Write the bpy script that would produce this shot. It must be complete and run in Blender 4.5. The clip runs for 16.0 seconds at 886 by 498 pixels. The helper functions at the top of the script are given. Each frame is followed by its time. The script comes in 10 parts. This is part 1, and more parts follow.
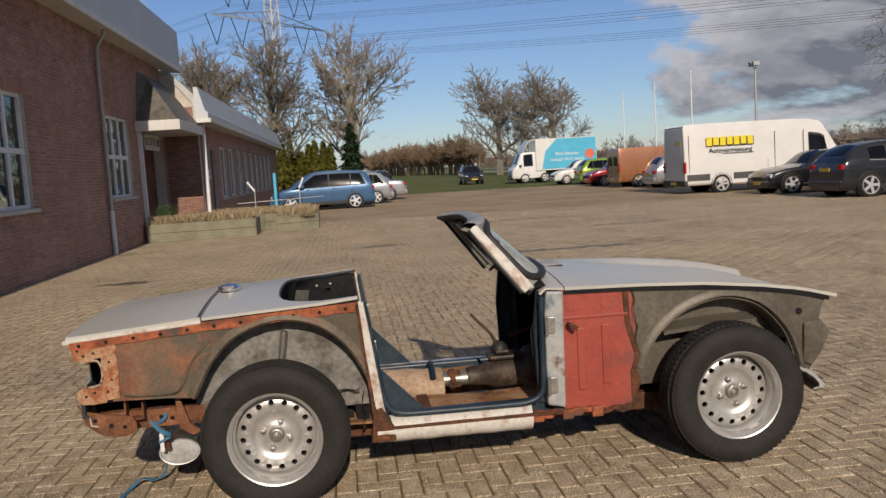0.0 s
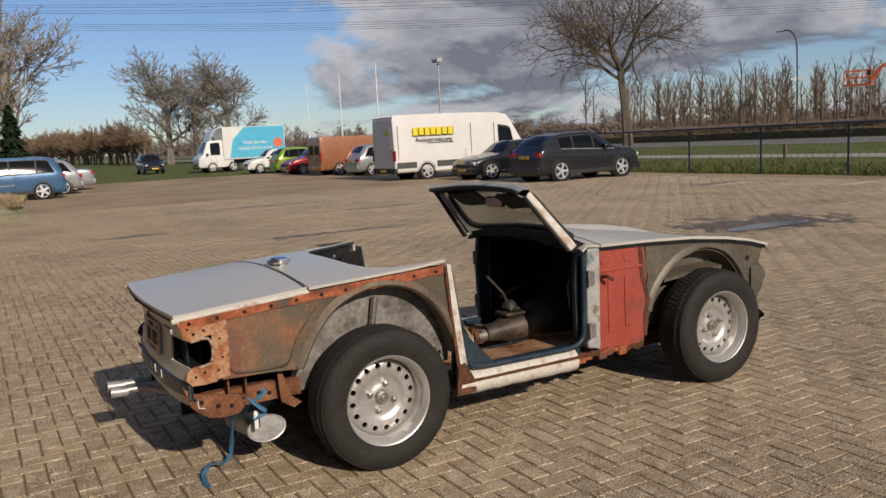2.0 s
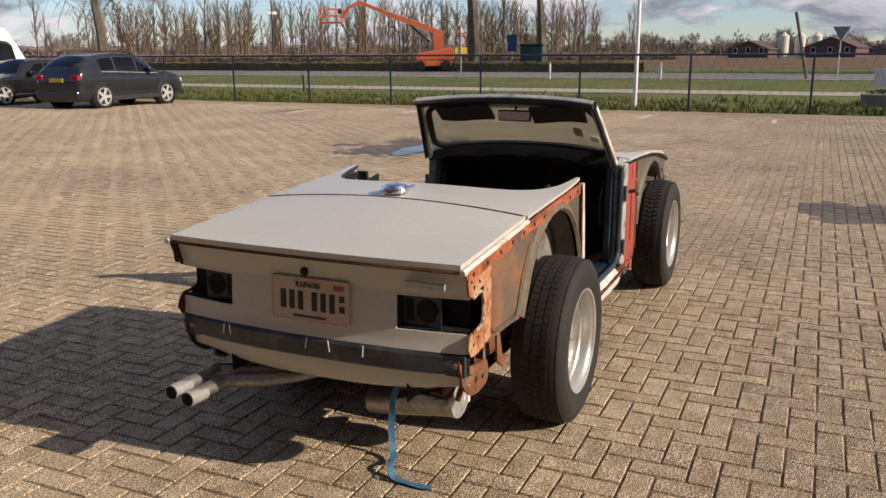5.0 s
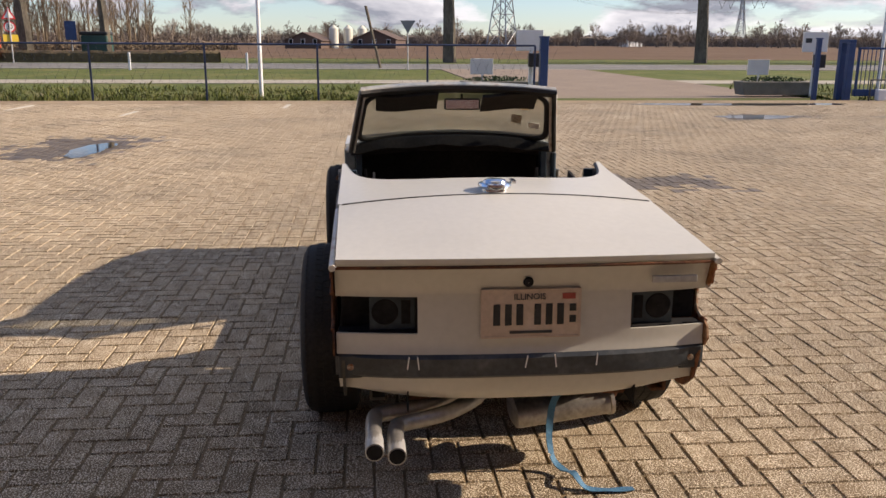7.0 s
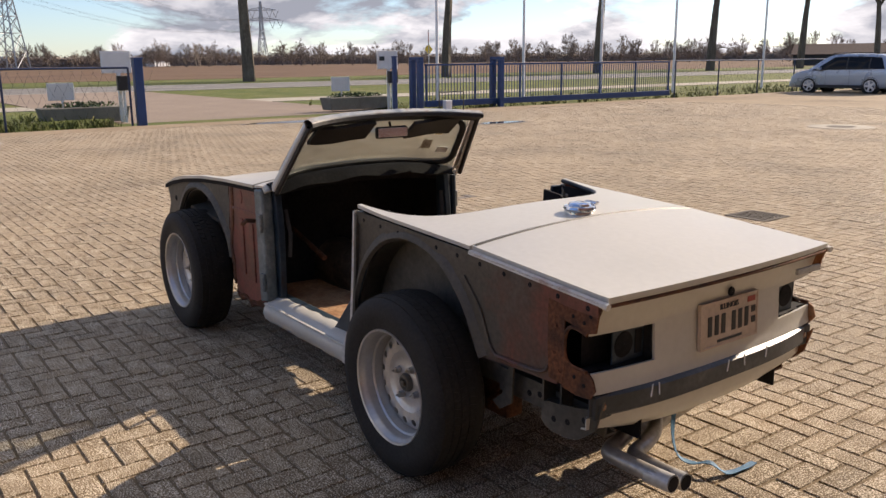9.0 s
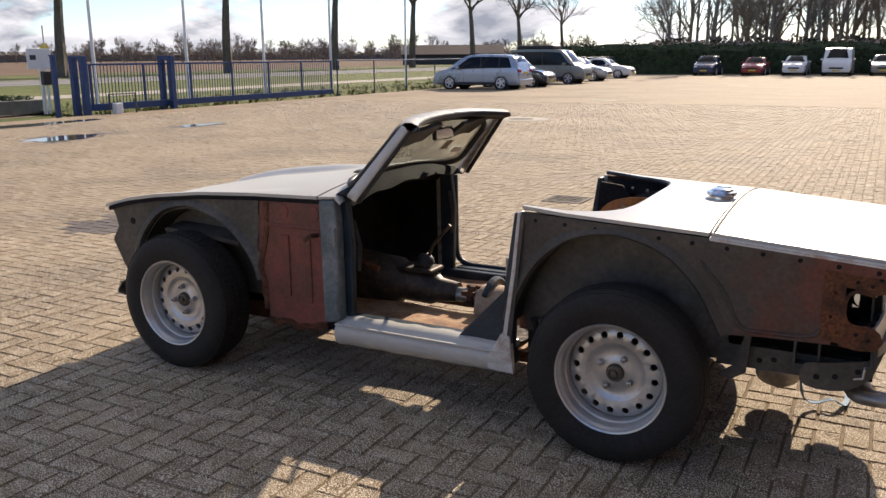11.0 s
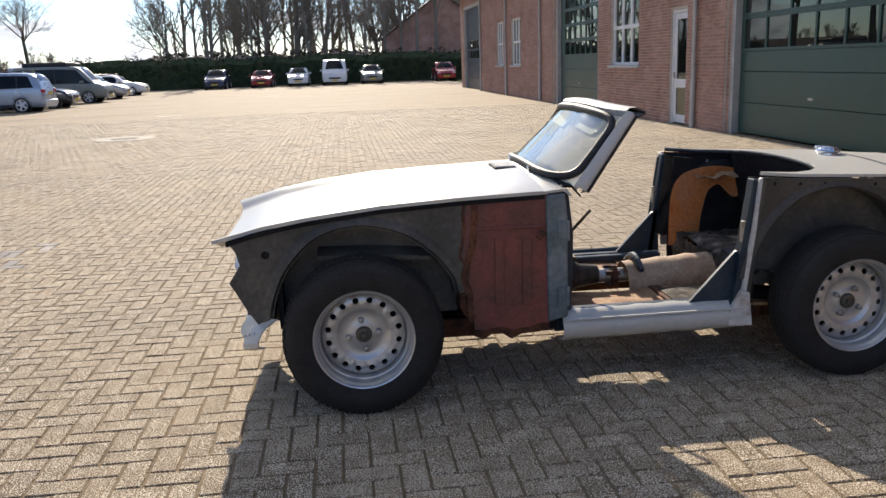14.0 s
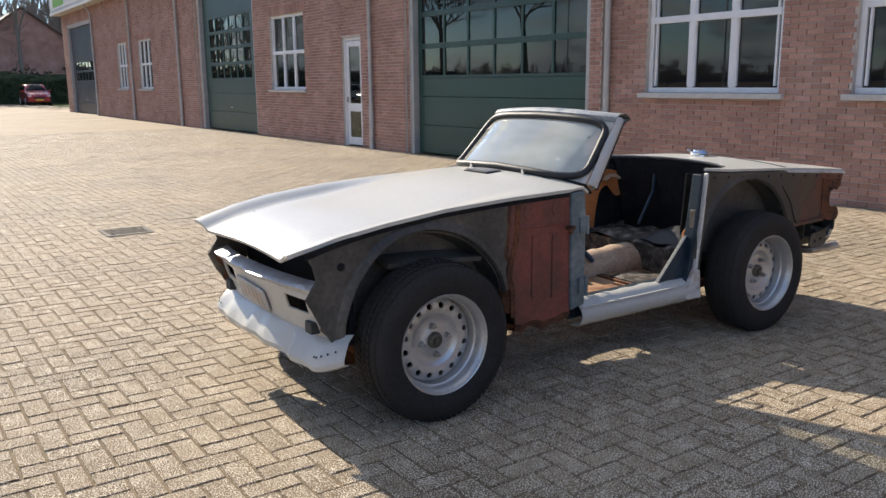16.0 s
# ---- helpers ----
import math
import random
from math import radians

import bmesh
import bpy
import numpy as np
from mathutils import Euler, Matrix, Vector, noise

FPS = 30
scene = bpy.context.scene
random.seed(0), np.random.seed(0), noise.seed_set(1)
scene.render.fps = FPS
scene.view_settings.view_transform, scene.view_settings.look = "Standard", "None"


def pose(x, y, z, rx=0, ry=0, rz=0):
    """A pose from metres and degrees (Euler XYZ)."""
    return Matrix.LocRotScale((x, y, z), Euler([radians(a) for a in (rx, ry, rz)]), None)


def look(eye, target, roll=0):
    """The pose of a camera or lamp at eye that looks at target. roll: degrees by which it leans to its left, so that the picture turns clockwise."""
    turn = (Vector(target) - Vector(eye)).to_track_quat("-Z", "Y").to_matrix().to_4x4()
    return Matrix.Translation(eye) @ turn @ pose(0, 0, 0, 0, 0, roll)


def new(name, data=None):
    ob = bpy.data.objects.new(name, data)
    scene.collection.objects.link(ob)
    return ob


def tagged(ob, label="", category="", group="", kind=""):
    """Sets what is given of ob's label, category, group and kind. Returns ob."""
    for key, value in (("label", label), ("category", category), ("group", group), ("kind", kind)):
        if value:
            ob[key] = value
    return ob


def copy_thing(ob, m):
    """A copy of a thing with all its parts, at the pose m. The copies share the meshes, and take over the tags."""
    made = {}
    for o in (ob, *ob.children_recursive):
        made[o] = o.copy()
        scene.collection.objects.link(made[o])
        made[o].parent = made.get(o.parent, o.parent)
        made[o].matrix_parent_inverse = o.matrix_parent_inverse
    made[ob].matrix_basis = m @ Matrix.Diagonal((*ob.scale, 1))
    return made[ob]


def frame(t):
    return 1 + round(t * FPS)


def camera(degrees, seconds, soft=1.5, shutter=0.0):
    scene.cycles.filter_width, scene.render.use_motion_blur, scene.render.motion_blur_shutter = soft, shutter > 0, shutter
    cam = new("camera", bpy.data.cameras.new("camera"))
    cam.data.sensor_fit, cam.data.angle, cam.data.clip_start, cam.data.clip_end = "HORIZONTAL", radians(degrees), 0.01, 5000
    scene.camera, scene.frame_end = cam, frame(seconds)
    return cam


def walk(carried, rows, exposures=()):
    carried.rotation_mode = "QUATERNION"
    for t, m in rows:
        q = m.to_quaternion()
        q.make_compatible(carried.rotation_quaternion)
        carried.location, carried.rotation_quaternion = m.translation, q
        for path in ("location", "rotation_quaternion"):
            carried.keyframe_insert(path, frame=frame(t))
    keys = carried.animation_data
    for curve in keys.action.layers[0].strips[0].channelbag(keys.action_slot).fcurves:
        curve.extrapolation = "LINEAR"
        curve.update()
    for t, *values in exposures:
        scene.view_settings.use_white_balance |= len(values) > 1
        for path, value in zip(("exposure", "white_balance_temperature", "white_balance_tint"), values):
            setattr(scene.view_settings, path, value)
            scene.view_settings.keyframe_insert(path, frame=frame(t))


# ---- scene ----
cam = camera(56.2, 16.0)
PATH = [
    (0, (0.397, -4.496, 1.538), (0.622, -2.518, 1.341), -3.5),
    (0.5, (-0.134, -4.492, 1.563), (0.293, -2.548, 1.362), -3.2),
    (1, (-0.637, -4.414, 1.57), (-0.018, -2.524, 1.355), -3.0),
    (1.5, (-1.135, -4.337, 1.565), (-0.334, -2.52, 1.33), -3.0),
    (2, (-1.609, -4.175, 1.558), (-0.637, -2.448, 1.293), -3.0),
    (2.5, (-2.02, -3.886, 1.577), (-0.882, -2.269, 1.278), -3.0),
    (3, (-2.397, -3.524, 1.557), (-1.106, -2.034, 1.224), -2.8),
    (3.5, (-2.67, -3.049, 1.537), (-1.237, -1.703, 1.171), -2.1),
    (4, (-2.898, -2.568, 1.52), (-1.34, -1.379, 1.12), -1.4),
    (4.5, (-3.082, -2.066, 1.515), (-1.409, -1.059, 1.083), -0.7),
    (5, (-3.191, -1.536, 1.502), (-1.417, -0.736, 1.04), -0.3),
    (6.25, (-3.345, -0.285, 1.488), (-1.412, -0.090, 1.016), 0.05),
    (7.5, (-3.14, 0.983, 1.474), (-1.25, 0.537, 0.995), 0.4),
    (8, (-2.966, 1.436, 1.475), (-1.152, 0.729, 1.018), 0.1),
    (8.5, (-2.745, 1.851, 1.502), (-1.038, 0.909, 1.058), -0.4),
    (9.75, (-1.885, 2.842, 1.520), (-0.554, 1.424, 1.072), -0.4),
    (11, (-0.824, 3.615, 1.534), (0.087, 1.892, 1.082), -0.4),
    (11.5, (-0.332, 3.801, 1.53), (0.397, 1.994, 1.078), -0.1),
    (12, (0.163, 3.968, 1.508), (0.714, 2.099, 1.056), -0.1),
    (12.5, (0.675, 4.082, 1.517), (1.057, 2.172, 1.063), -0.8),
    (13, (1.225, 4.123, 1.531), (1.43, 2.186, 1.078), -1.6),
    (13.5, (1.756, 4.143, 1.507), (1.76, 2.193, 1.06), -2.0),
    (14, (2.283, 4.095, 1.481), (2.058, 2.157, 1.042), -1.9),
    (14.5, (2.791, 4.004, 1.477), (2.324, 2.108, 1.044), -1.3),
    (15, (3.279, 3.902, 1.466), (2.572, 2.08, 1.042), -0.7),
    (15.5, (3.722, 3.684, 1.452), (2.801, 1.958, 1.038), -0.4),
    (16, (4.131, 3.477, 1.424), (3.025, 1.858, 1.029), -0.5),
]
walk(cam, [(t, look(eye, target, roll)) for t, eye, target, roll in PATH],
     exposures=[(0.0, 0.07, 7000, 14), (2.0, 0.13, 7000, 14), (3.5, 0.44, 7100, 15), (5.0, 0.74, 7300, 16), (7.5, 1.18, 7450, 17), (8.5, 1.22, 7500, 17),
                (11.0, 1.24, 7300, 15), (13.0, 1.22, 7000, 12), (14.5, 1.28, 6800, 11), (16.0, 1.40, 6700, 10)])

# ---- light: afternoon sun over the car's right flank, broken cumulus ----
SUN_TO = Vector((0.06, -1.95, 1.0)).normalized()
SUN_ELEV = math.asin(SUN_TO.z)
SUN_ROT = math.atan2(SUN_TO.x, SUN_TO.y)
sun_data = bpy.data.lights.new("sun", "SUN")
sun_data.energy, sun_data.angle, sun_data.color = 3.5, radians(0.6), (1.0, 0.91, 0.78)
sun = new("sun", sun_data)
sun.matrix_world = look((0, 0, 60), Vector((0, 0, 60)) - SUN_TO)

world = bpy.data.worlds.new("sky")
scene.world = world
world.use_nodes = True
wn, wl = world.node_tree.nodes, world.node_tree.links
wn.clear()
w_out = wn.new("ShaderNodeOutputWorld")
w_bg = wn.new("ShaderNodeBackground")
w_sky = wn.new("ShaderNodeTexSky")
w_sky.sky_type, w_sky.sun_disc = "NISHITA", False
w_sky.sun_elevation, w_sky.sun_rotation = SUN_ELEV, SUN_ROT
w_sky.air_density, w_sky.dust_density, w_sky.ozone_density = 1.0, 0.15, 3.0
w_bg.inputs["Strength"].default_value = 0.10
w_co = wn.new("ShaderNodeTexCoord")
w_sep = wn.new("ShaderNodeSeparateXYZ")
wl.new(w_co.outputs["Generated"], w_sep.inputs[0])
w_up = wn.new("ShaderNodeMath"); w_up.operation = "ADD"; w_up.inputs[1].default_value = 0.34
wl.new(w_sep.outputs["Z"], w_up.inputs[0])
w_max = wn.new("ShaderNodeMath"); w_max.operation = "MAXIMUM"; w_max.inputs[1].default_value = 0.05
wl.new(w_up.outputs[0], w_max.inputs[0])
w_div = wn.new("ShaderNodeVectorMath"); w_div.operation = "DIVIDE"
w_cmb = wn.new("ShaderNodeCombineXYZ")
for k in range(3):
    wl.new(w_max.outputs[0], w_cmb.inputs[k])
wl.new(w_co.outputs["Generated"], w_div.inputs[0])
wl.new(w_cmb.outputs[0], w_div.inputs[1])
w_map = wn.new("ShaderNodeMapping")
w_map.inputs["Location"].default_value = (3.1, 1.7, 0.0)
wl.new(w_div.outputs[0], w_map.inputs["Vector"])


def cloud_noise(scale_up):
    """The cloud field, read straight on or a little nearer the zenith."""
    v = w_map.outputs[0]
    if scale_up != 1.0:
        m = wn.new("ShaderNodeVectorMath"); m.operation = "SCALE"; m.inputs["Scale"].default_value = scale_up
        wl.new(w_div.outputs[0], m.inputs[0])
        g = wn.new("ShaderNodeMapping")
        g.inputs["Location"].default_value = (3.1, 1.7, 0.0)
        wl.new(m.outputs[0], g.inputs["Vector"])
        v = g.outputs[0]
    n = wn.new("ShaderNodeTexNoise")
    n.inputs["Scale"].default_value, n.inputs["Detail"].default_value = 2.1, 9.0
    n.inputs["Roughness"].default_value, n.inputs["Distortion"].default_value = 0.56, 0.25
    wl.new(v, n.inputs["Vector"])
    return n.outputs["Fac"]


w_field, w_above = cloud_noise(1.0), cloud_noise(0.94)


def sky_lean(before, azimuth, elevation, wide, amount):
    """More (or less) cloud towards one part of the sky."""
    a, e = radians(azimuth), radians(elevation)
    d = wn.new("ShaderNodeVectorMath"); d.operation = "DOT_PRODUCT"
    wl.new(w_co.outputs["Generated"], d.inputs[0])
    d.inputs[1].default_value = (math.cos(a) * math.cos(e), math.sin(a) * math.cos(e), math.sin(e))
    r = wn.new("ShaderNodeMapRange"); r.interpolation_type = "SMOOTHSTEP"
    r.inputs["From Min"].default_value, r.inputs["From Max"].default_value = math.cos(radians(wide)), 1.0
    r.inputs["To Max"].default_value = amount
    wl.new(d.outputs["Value"], r.inputs["Value"])
    m = wn.new("ShaderNodeMath"); m.operation = "ADD"
    wl.new(before, m.inputs[0])
    wl.new(r.outputs[0], m.inputs[1])
    return m.outputs[0]


w_den = sky_lean(w_field, 52, 14, 20, 0.15)
w_den = sky_lean(w_den, 36, 9, 14, 0.06)
w_den = sky_lean(w_den, 92, 12, 26, -0.10)
w_den = sky_lean(w_den, -35, 14, 50, 0.09)
# unseen cloud added high overhead, only to throw more fill into shadows
w_den = sky_lean(w_den, -100, 72, 56, 0.12)
w_ramp = wn.new("ShaderNodeValToRGB")
w_ramp.color_ramp.elements[0].position, w_ramp.color_ramp.elements[1].position = 0.53, 0.60
wl.new(w_den, w_ramp.inputs[0])
# sunlit where the cloud thins upwards, grey where more cloud stands above
w_dif = wn.new("ShaderNodeMath"); w_dif.operation = "SUBTRACT"
wl.new(w_field, w_dif.inputs[0])
wl.new(w_above, w_dif.inputs[1])
w_lit = wn.new("ShaderNodeMapRange")
w_lit.inputs["From Min"].default_value, w_lit.inputs["From Max"].default_value = -0.05, 0.06
wl.new(w_dif.outputs[0], w_lit.inputs["Value"])
w_thick = wn.new("ShaderNodeMapRange")
w_thick.inputs["From Min"].default_value, w_thick.inputs["From Max"].default_value = 0.58, 0.72
w_thick.inputs["To Min"].default_value, w_thick.inputs["To Max"].default_value = 1.0, 0.35
wl.new(w_den, w_thick.inputs["Value"])
w_fac = wn.new("ShaderNodeMath"); w_fac.operation = "MULTIPLY"
wl.new(w_lit.outputs[0], w_fac.inputs[0])
wl.new(w_thick.outputs[0], w_fac.inputs[1])
w_cl = wn.new("ShaderNodeMix"); w_cl.data_type = "RGBA"
w_cl.inputs["A"].default_value = (1.5, 1.75, 2.25, 1)
w_cl.inputs["B"].default_value = (4.5, 4.8, 5.4, 1)
wl.new(w_fac.outputs[0], w_cl.inputs["Factor"])
w_tint = wn.new("ShaderNodeMix"); w_tint.data_type = "RGBA"; w_tint.blend_type = "MULTIPLY"
w_tint.inputs["Factor"].default_value = 1.0
w_tint.inputs["B"].default_value = (0.53, 0.63, 0.82, 1)
wl.new(w_sky.outputs[0], w_tint.inputs["A"])
w_mix = wn.new("ShaderNodeMix"); w_mix.data_type = "RGBA"
wl.new(w_ramp.outputs["Color"], w_mix.inputs["Factor"])
wl.new(w_tint.outputs["Result"], w_mix.inputs["A"])
wl.new(w_cl.outputs["Result"], w_mix.inputs["B"])
wl.new(w_mix.outputs["Result"], w_bg.inputs["Color"])
wl.new(w_bg.outputs[0], w_out.inputs["Surface"])


# ---- tools ----
class Mesh:
    """Collects vertices and faces of one part."""

    def __init__(self):
        self.v, self.f = [], []

    def add(self, verts, faces):
        n = len(self.v)
        self.v += [tuple(p) for p in verts]
        self.f += [tuple(i + n for i in q) for q in faces]
        return self

    def box(self, x0, x1, y0, y1, z0, z1, m=None):
        vs = [Vector((x, y, z)) for x in (x0, x1) for y in (y0, y1) for z in (z0, z1)]
        if m is not None:
            vs = [m @ p for p in vs]
        return self.add(vs, [(0, 1, 3, 2), (4, 6, 7, 5), (0, 4, 5, 1), (2, 3, 7, 6), (0, 2, 6, 4), (1, 5, 7, 3)])

    def tube(self, pts, r, n=8, closed=False, flat=1.0):
        """A tube along points; r is one radius or one for each point."""
        pts = [Vector(p) for p in pts]
        rs = list(r) if isinstance(r, (list, tuple)) else [r] * len(pts)
        base, k = len(self.v), len(pts)
        side = None
        for i, p in enumerate(pts):
            a = pts[(i - 1) % k] if (i or closed) else p
            b = pts[(i + 1) % k] if (i < k - 1 or closed) else p
            d = (b - a).normalized() if (b - a).length > 1e-9 else Vector((0, 0, 1))
            if side is None:
                side = d.orthogonal().normalized()
            side = side - d * side.dot(d)
            side = side.normalized() if side.length > 1e-6 else d.orthogonal().normalized()
            up = d.cross(side)
            for j in range(n):
                w = 2 * math.pi * j / n
                self.v.append(tuple(p + (side * math.cos(w) + up * math.sin(w) * flat) * rs[i]))
        for i in range(k if closed else k - 1):
            for j in range(n):
                a, b = base + i * n, base + ((i + 1) % k) * n
                self.f.append((a + j, a + (j + 1) % n, b + (j + 1) % n, b + j))
        if not closed:
            self.f.append(tuple(base + j for j in reversed(range(n))))
            self.f.append(tuple(base + (k - 1) * n + j for j in range(n)))
        return self

    def lathe(self, prof, n=32, m=None, loop=False):
        """Turns (radius, height) pairs round the local z axis."""
        m = m or Matrix.Identity(4)
        base, k = len(self.v), len(prof)
        for r, h in prof:
            for j in range(n):
                w = 2 * math.pi * j / n
                self.v.append(tuple(m @ Vector((r * math.cos(w), r * math.sin(w), h))))
        for i in range(k if loop else k - 1):
            for j in range(n):
                a, b = base + i * n, base + ((i + 1) % k) * n
                self.f.append((a + j, a + (j + 1) % n, b + (j + 1) % n, b + j))
        return self

    def disc(self, r, h=0.0, n=24, m=None):
        m = m or Matrix.Identity(4)
        return self.add([m @ Vector((r * math.cos(2 * math.pi * j / n), r * math.sin(2 * math.pi * j / n), h)) for j in range(n)], [tuple(range(n))])

    def grid(self, rows):
        """A sheet through rows of points."""
        base, c = len(self.v), len(rows[0])
        for row in rows:
            self.v += [tuple(p) for p in row]
        for i in range(len(rows) - 1):
            for j in range(c - 1):
                a = base + i * c + j
                self.f.append((a, a + 1, a + c + 1, a + c))
        return self

    def prism(self, poly, to3d, a, b):
        """A polygon of 2D points pushed from depth a to depth b; to3d maps (u, v, depth)."""
        n = len(poly)
        vs = [to3d(u, v, a) for u, v in poly] + [to3d(u, v, b) for u, v in poly]
        return self.add(vs, [tuple(reversed(range(n))), tuple(range(n, 2 * n))] + [(i, (i + 1) % n, n + (i + 1) % n, n + i) for i in range(n)])


def mesh_ob(name, ms, material, smooth=0, weld=False):
    me = bpy.data.meshes.new(name)
    if isinstance(ms, bmesh.types.BMesh):
        ms.to_mesh(me)
        ms.free()
    else:
        me.from_pydata(ms.v, [], ms.f)
        bm = bmesh.new()
        bm.from_mesh(me)
        if weld:
            bmesh.ops.remove_doubles(bm, verts=bm.verts, dist=1e-5)
        if len(bm.faces) < 60000:
            bmesh.ops.recalc_face_normals(bm, faces=bm.faces)
        bm.to_mesh(me)
        bm.free()
    if material is not None:
        me.materials.append(material)
    if smooth:
        me.shade_smooth()
        me.set_sharp_from_angle(angle=radians(smooth))
    return new(name, me)


def part(name, ms, material, parent, label="", smooth=0, bevel=0.0, solid=0.0, kind="", weld=False):
    """One mesh under a thing or a part, in the thing's own axes."""
    ob = mesh_ob(name, ms, material, smooth, weld)
    ob.parent = parent
    if solid:
        md = ob.modifiers.new("thickness", "SOLIDIFY")
        md.thickness, md.offset = solid, 0.0
        if smooth:
            md = ob.modifiers.new("crisp_edges", "EDGE_SPLIT")
            md.split_angle = radians(smooth)
    if bevel:
        md = ob.modifiers.new("edges", "BEVEL")
        md.width, md.segments, md.limit_method, md.angle_limit = bevel, 2, "ANGLE", radians(40)
    return tagged(ob, label=label, kind=kind)


def thing(name, label, category, m=None, group="", kind=""):
    ob = new(name)
    ob.empty_display_size = 0.2
    ob.matrix_basis = m or Matrix.Identity(4)
    return tagged(ob, label, category, group, kind)


def solo(name, ms, material, label, category="", kind="", smooth=0, bevel=0.0, group="", m=None):
    ob = mesh_ob(name, ms, material, smooth)
    if m is not None:
        ob.matrix_basis = m
    if bevel:
        md = ob.modifiers.new("edges", "BEVEL")
        md.width, md.segments, md.limit_method, md.angle_limit = bevel, 2, "ANGLE", radians(40)
    return tagged(ob, label, category, group, kind)


def lettering(parent, text, size, m, material, name="lettering"):
    """Raised words in the built-in font, as a mesh."""
    cu = bpy.data.curves.new(name, "FONT")
    cu.body, cu.size, cu.extrude, cu.align_x, cu.align_y = text, size, 0.003, "CENTER", "CENTER"
    tmp = bpy.data.objects.new(name, cu)
    scene.collection.objects.link(tmp)
    me = bpy.data.meshes.new_from_object(tmp.evaluated_get(bpy.context.evaluated_depsgraph_get()))
    bpy.data.objects.remove(tmp)
    me.materials.append(material)
    ob = new(name, me)
    ob.parent = parent
    ob.matrix_basis = m
    return ob


def lerp(a, b, t):
    return a + (b - a) * t


def curve(xs, ys):
    """A function through the pairs, linear between them."""
    return lambda x: float(np.interp(x, xs, ys))


def gz(x, y=0.0):
    """Height of the ground: level round the car, a slight fall towards the fence."""
    return -0.006 * max(0.0, x - 4.0)


# ---- materials ----
def mat(name, cols, scale=6.0, rough=0.6, metal=0.0, bump=0.15, fine=70.0, var=0.25, spec=0.5, dist=0.01, contrast=0.2, stretch=(1, 1, 1), coat=0.0, island=0.0, rrange=0.1, detail=6.0, flecks=None, chalky=0.0, grad=None):
    """A surface whose colour wanders between cols at a coarse scale, with fine grain, relief and uneven gloss."""
    m = bpy.data.materials.new(name)
    m.use_nodes = True
    n, l = m.node_tree.nodes, m.node_tree.links
    b = n["Principled BSDF"]
    co = n.new("ShaderNodeTexCoord")
    mp = n.new("ShaderNodeMapping")
    mp.inputs["Scale"].default_value = stretch
    l.new(co.outputs["Object"], mp.inputs["Vector"])
    no = n.new("ShaderNodeTexNoise")
    no.inputs["Scale"].default_value, no.inputs["Detail"].default_value, no.inputs["Roughness"].default_value = scale, detail, 0.6
    l.new(mp.outputs[0], no.inputs["Vector"])
    ra = n.new("ShaderNodeValToRGB")
    e = ra.color_ramp.elements
    k = len(cols)
    lo, hi = 0.5 - contrast, 0.5 + contrast
    e[0].position, e[0].color = lo, (*cols[0], 1)
    e[1].position, e[1].color = hi, (*cols[-1], 1)
    for i in range(1, k - 1):
        x = e.new(lo + (hi - lo) * i / (k - 1))
        x.color = (*cols[i], 1)
    l.new(no.outputs["Fac"], ra.inputs[0])
    base = ra.outputs["Color"]
    if grad:
        # a second coat that gives way to the first along x, with a ragged border
        more, xa, xb = grad
        rb = n.new("ShaderNodeValToRGB")
        g = rb.color_ramp.elements
        g[0].position, g[0].color = 0.36, (*more[0], 1)
        g[1].position, g[1].color = 0.64, (*more[-1], 1)
        for i in range(1, len(more) - 1):
            x = g.new(0.36 + 0.28 * i / (len(more) - 1))
            x.color = (*more[i], 1)
        l.new(no.outputs["Fac"], rb.inputs[0])
        sp = n.new("ShaderNodeSeparateXYZ")
        l.new(co.outputs["Object"], sp.inputs[0])
        gr = n.new("ShaderNodeMapRange"); gr.clamp = False
        gr.inputs["From Min"].default_value, gr.inputs["From Max"].default_value = xa, xb
        l.new(sp.outputs["X"], gr.inputs["Value"])
        nb = n.new("ShaderNodeTexNoise")
        nb.inputs["Scale"].default_value, nb.inputs["Detail"].default_value, nb.inputs["Roughness"].default_value = 2.6, 9.0, 0.66
        l.new(mp.outputs[0], nb.inputs["Vector"])
        nm = n.new("ShaderNodeMapRange"); nm.clamp = False
        nm.inputs["From Min"].default_value, nm.inputs["From Max"].default_value = 0.3, 0.7
        nm.inputs["To Min"].default_value, nm.inputs["To Max"].default_value = -1.1, 1.1
        l.new(nb.outputs["Fac"], nm.inputs["Value"])
        ga = n.new("ShaderNodeMath"); ga.operation = "ADD"; ga.use_clamp = True
        l.new(gr.outputs[0], ga.inputs[0])
        l.new(nm.outputs[0], ga.inputs[1])
        gm = n.new("ShaderNodeMix"); gm.data_type = "RGBA"
        l.new(ga.outputs[0], gm.inputs["Factor"])
        l.new(rb.outputs["Color"], gm.inputs["A"])
        l.new(ra.outputs["Color"], gm.inputs["B"])
        base = gm.outputs["Result"]
    nf = n.new("ShaderNodeTexNoise")
    nf.inputs["Scale"].default_value, nf.inputs["Detail"].default_value = fine, 4.0
    l.new(mp.outputs[0], nf.inputs["Vector"])
    mr = n.new("ShaderNodeMapRange")
    mr.inputs["From Min"].default_value, mr.inputs["From Max"].default_value = 0.3, 0.7
    mr.inputs["To Min"].default_value, mr.inputs["To Max"].default_value = 1 - var, 1 + var
    l.new(nf.outputs["Fac"], mr.inputs["Value"])
    mul = n.new("ShaderNodeVectorMath")
    mul.operation = "SCALE"
    l.new(base, mul.inputs[0])
    l.new(mr.outputs[0], mul.inputs["Scale"])
    out = mul.outputs[0]
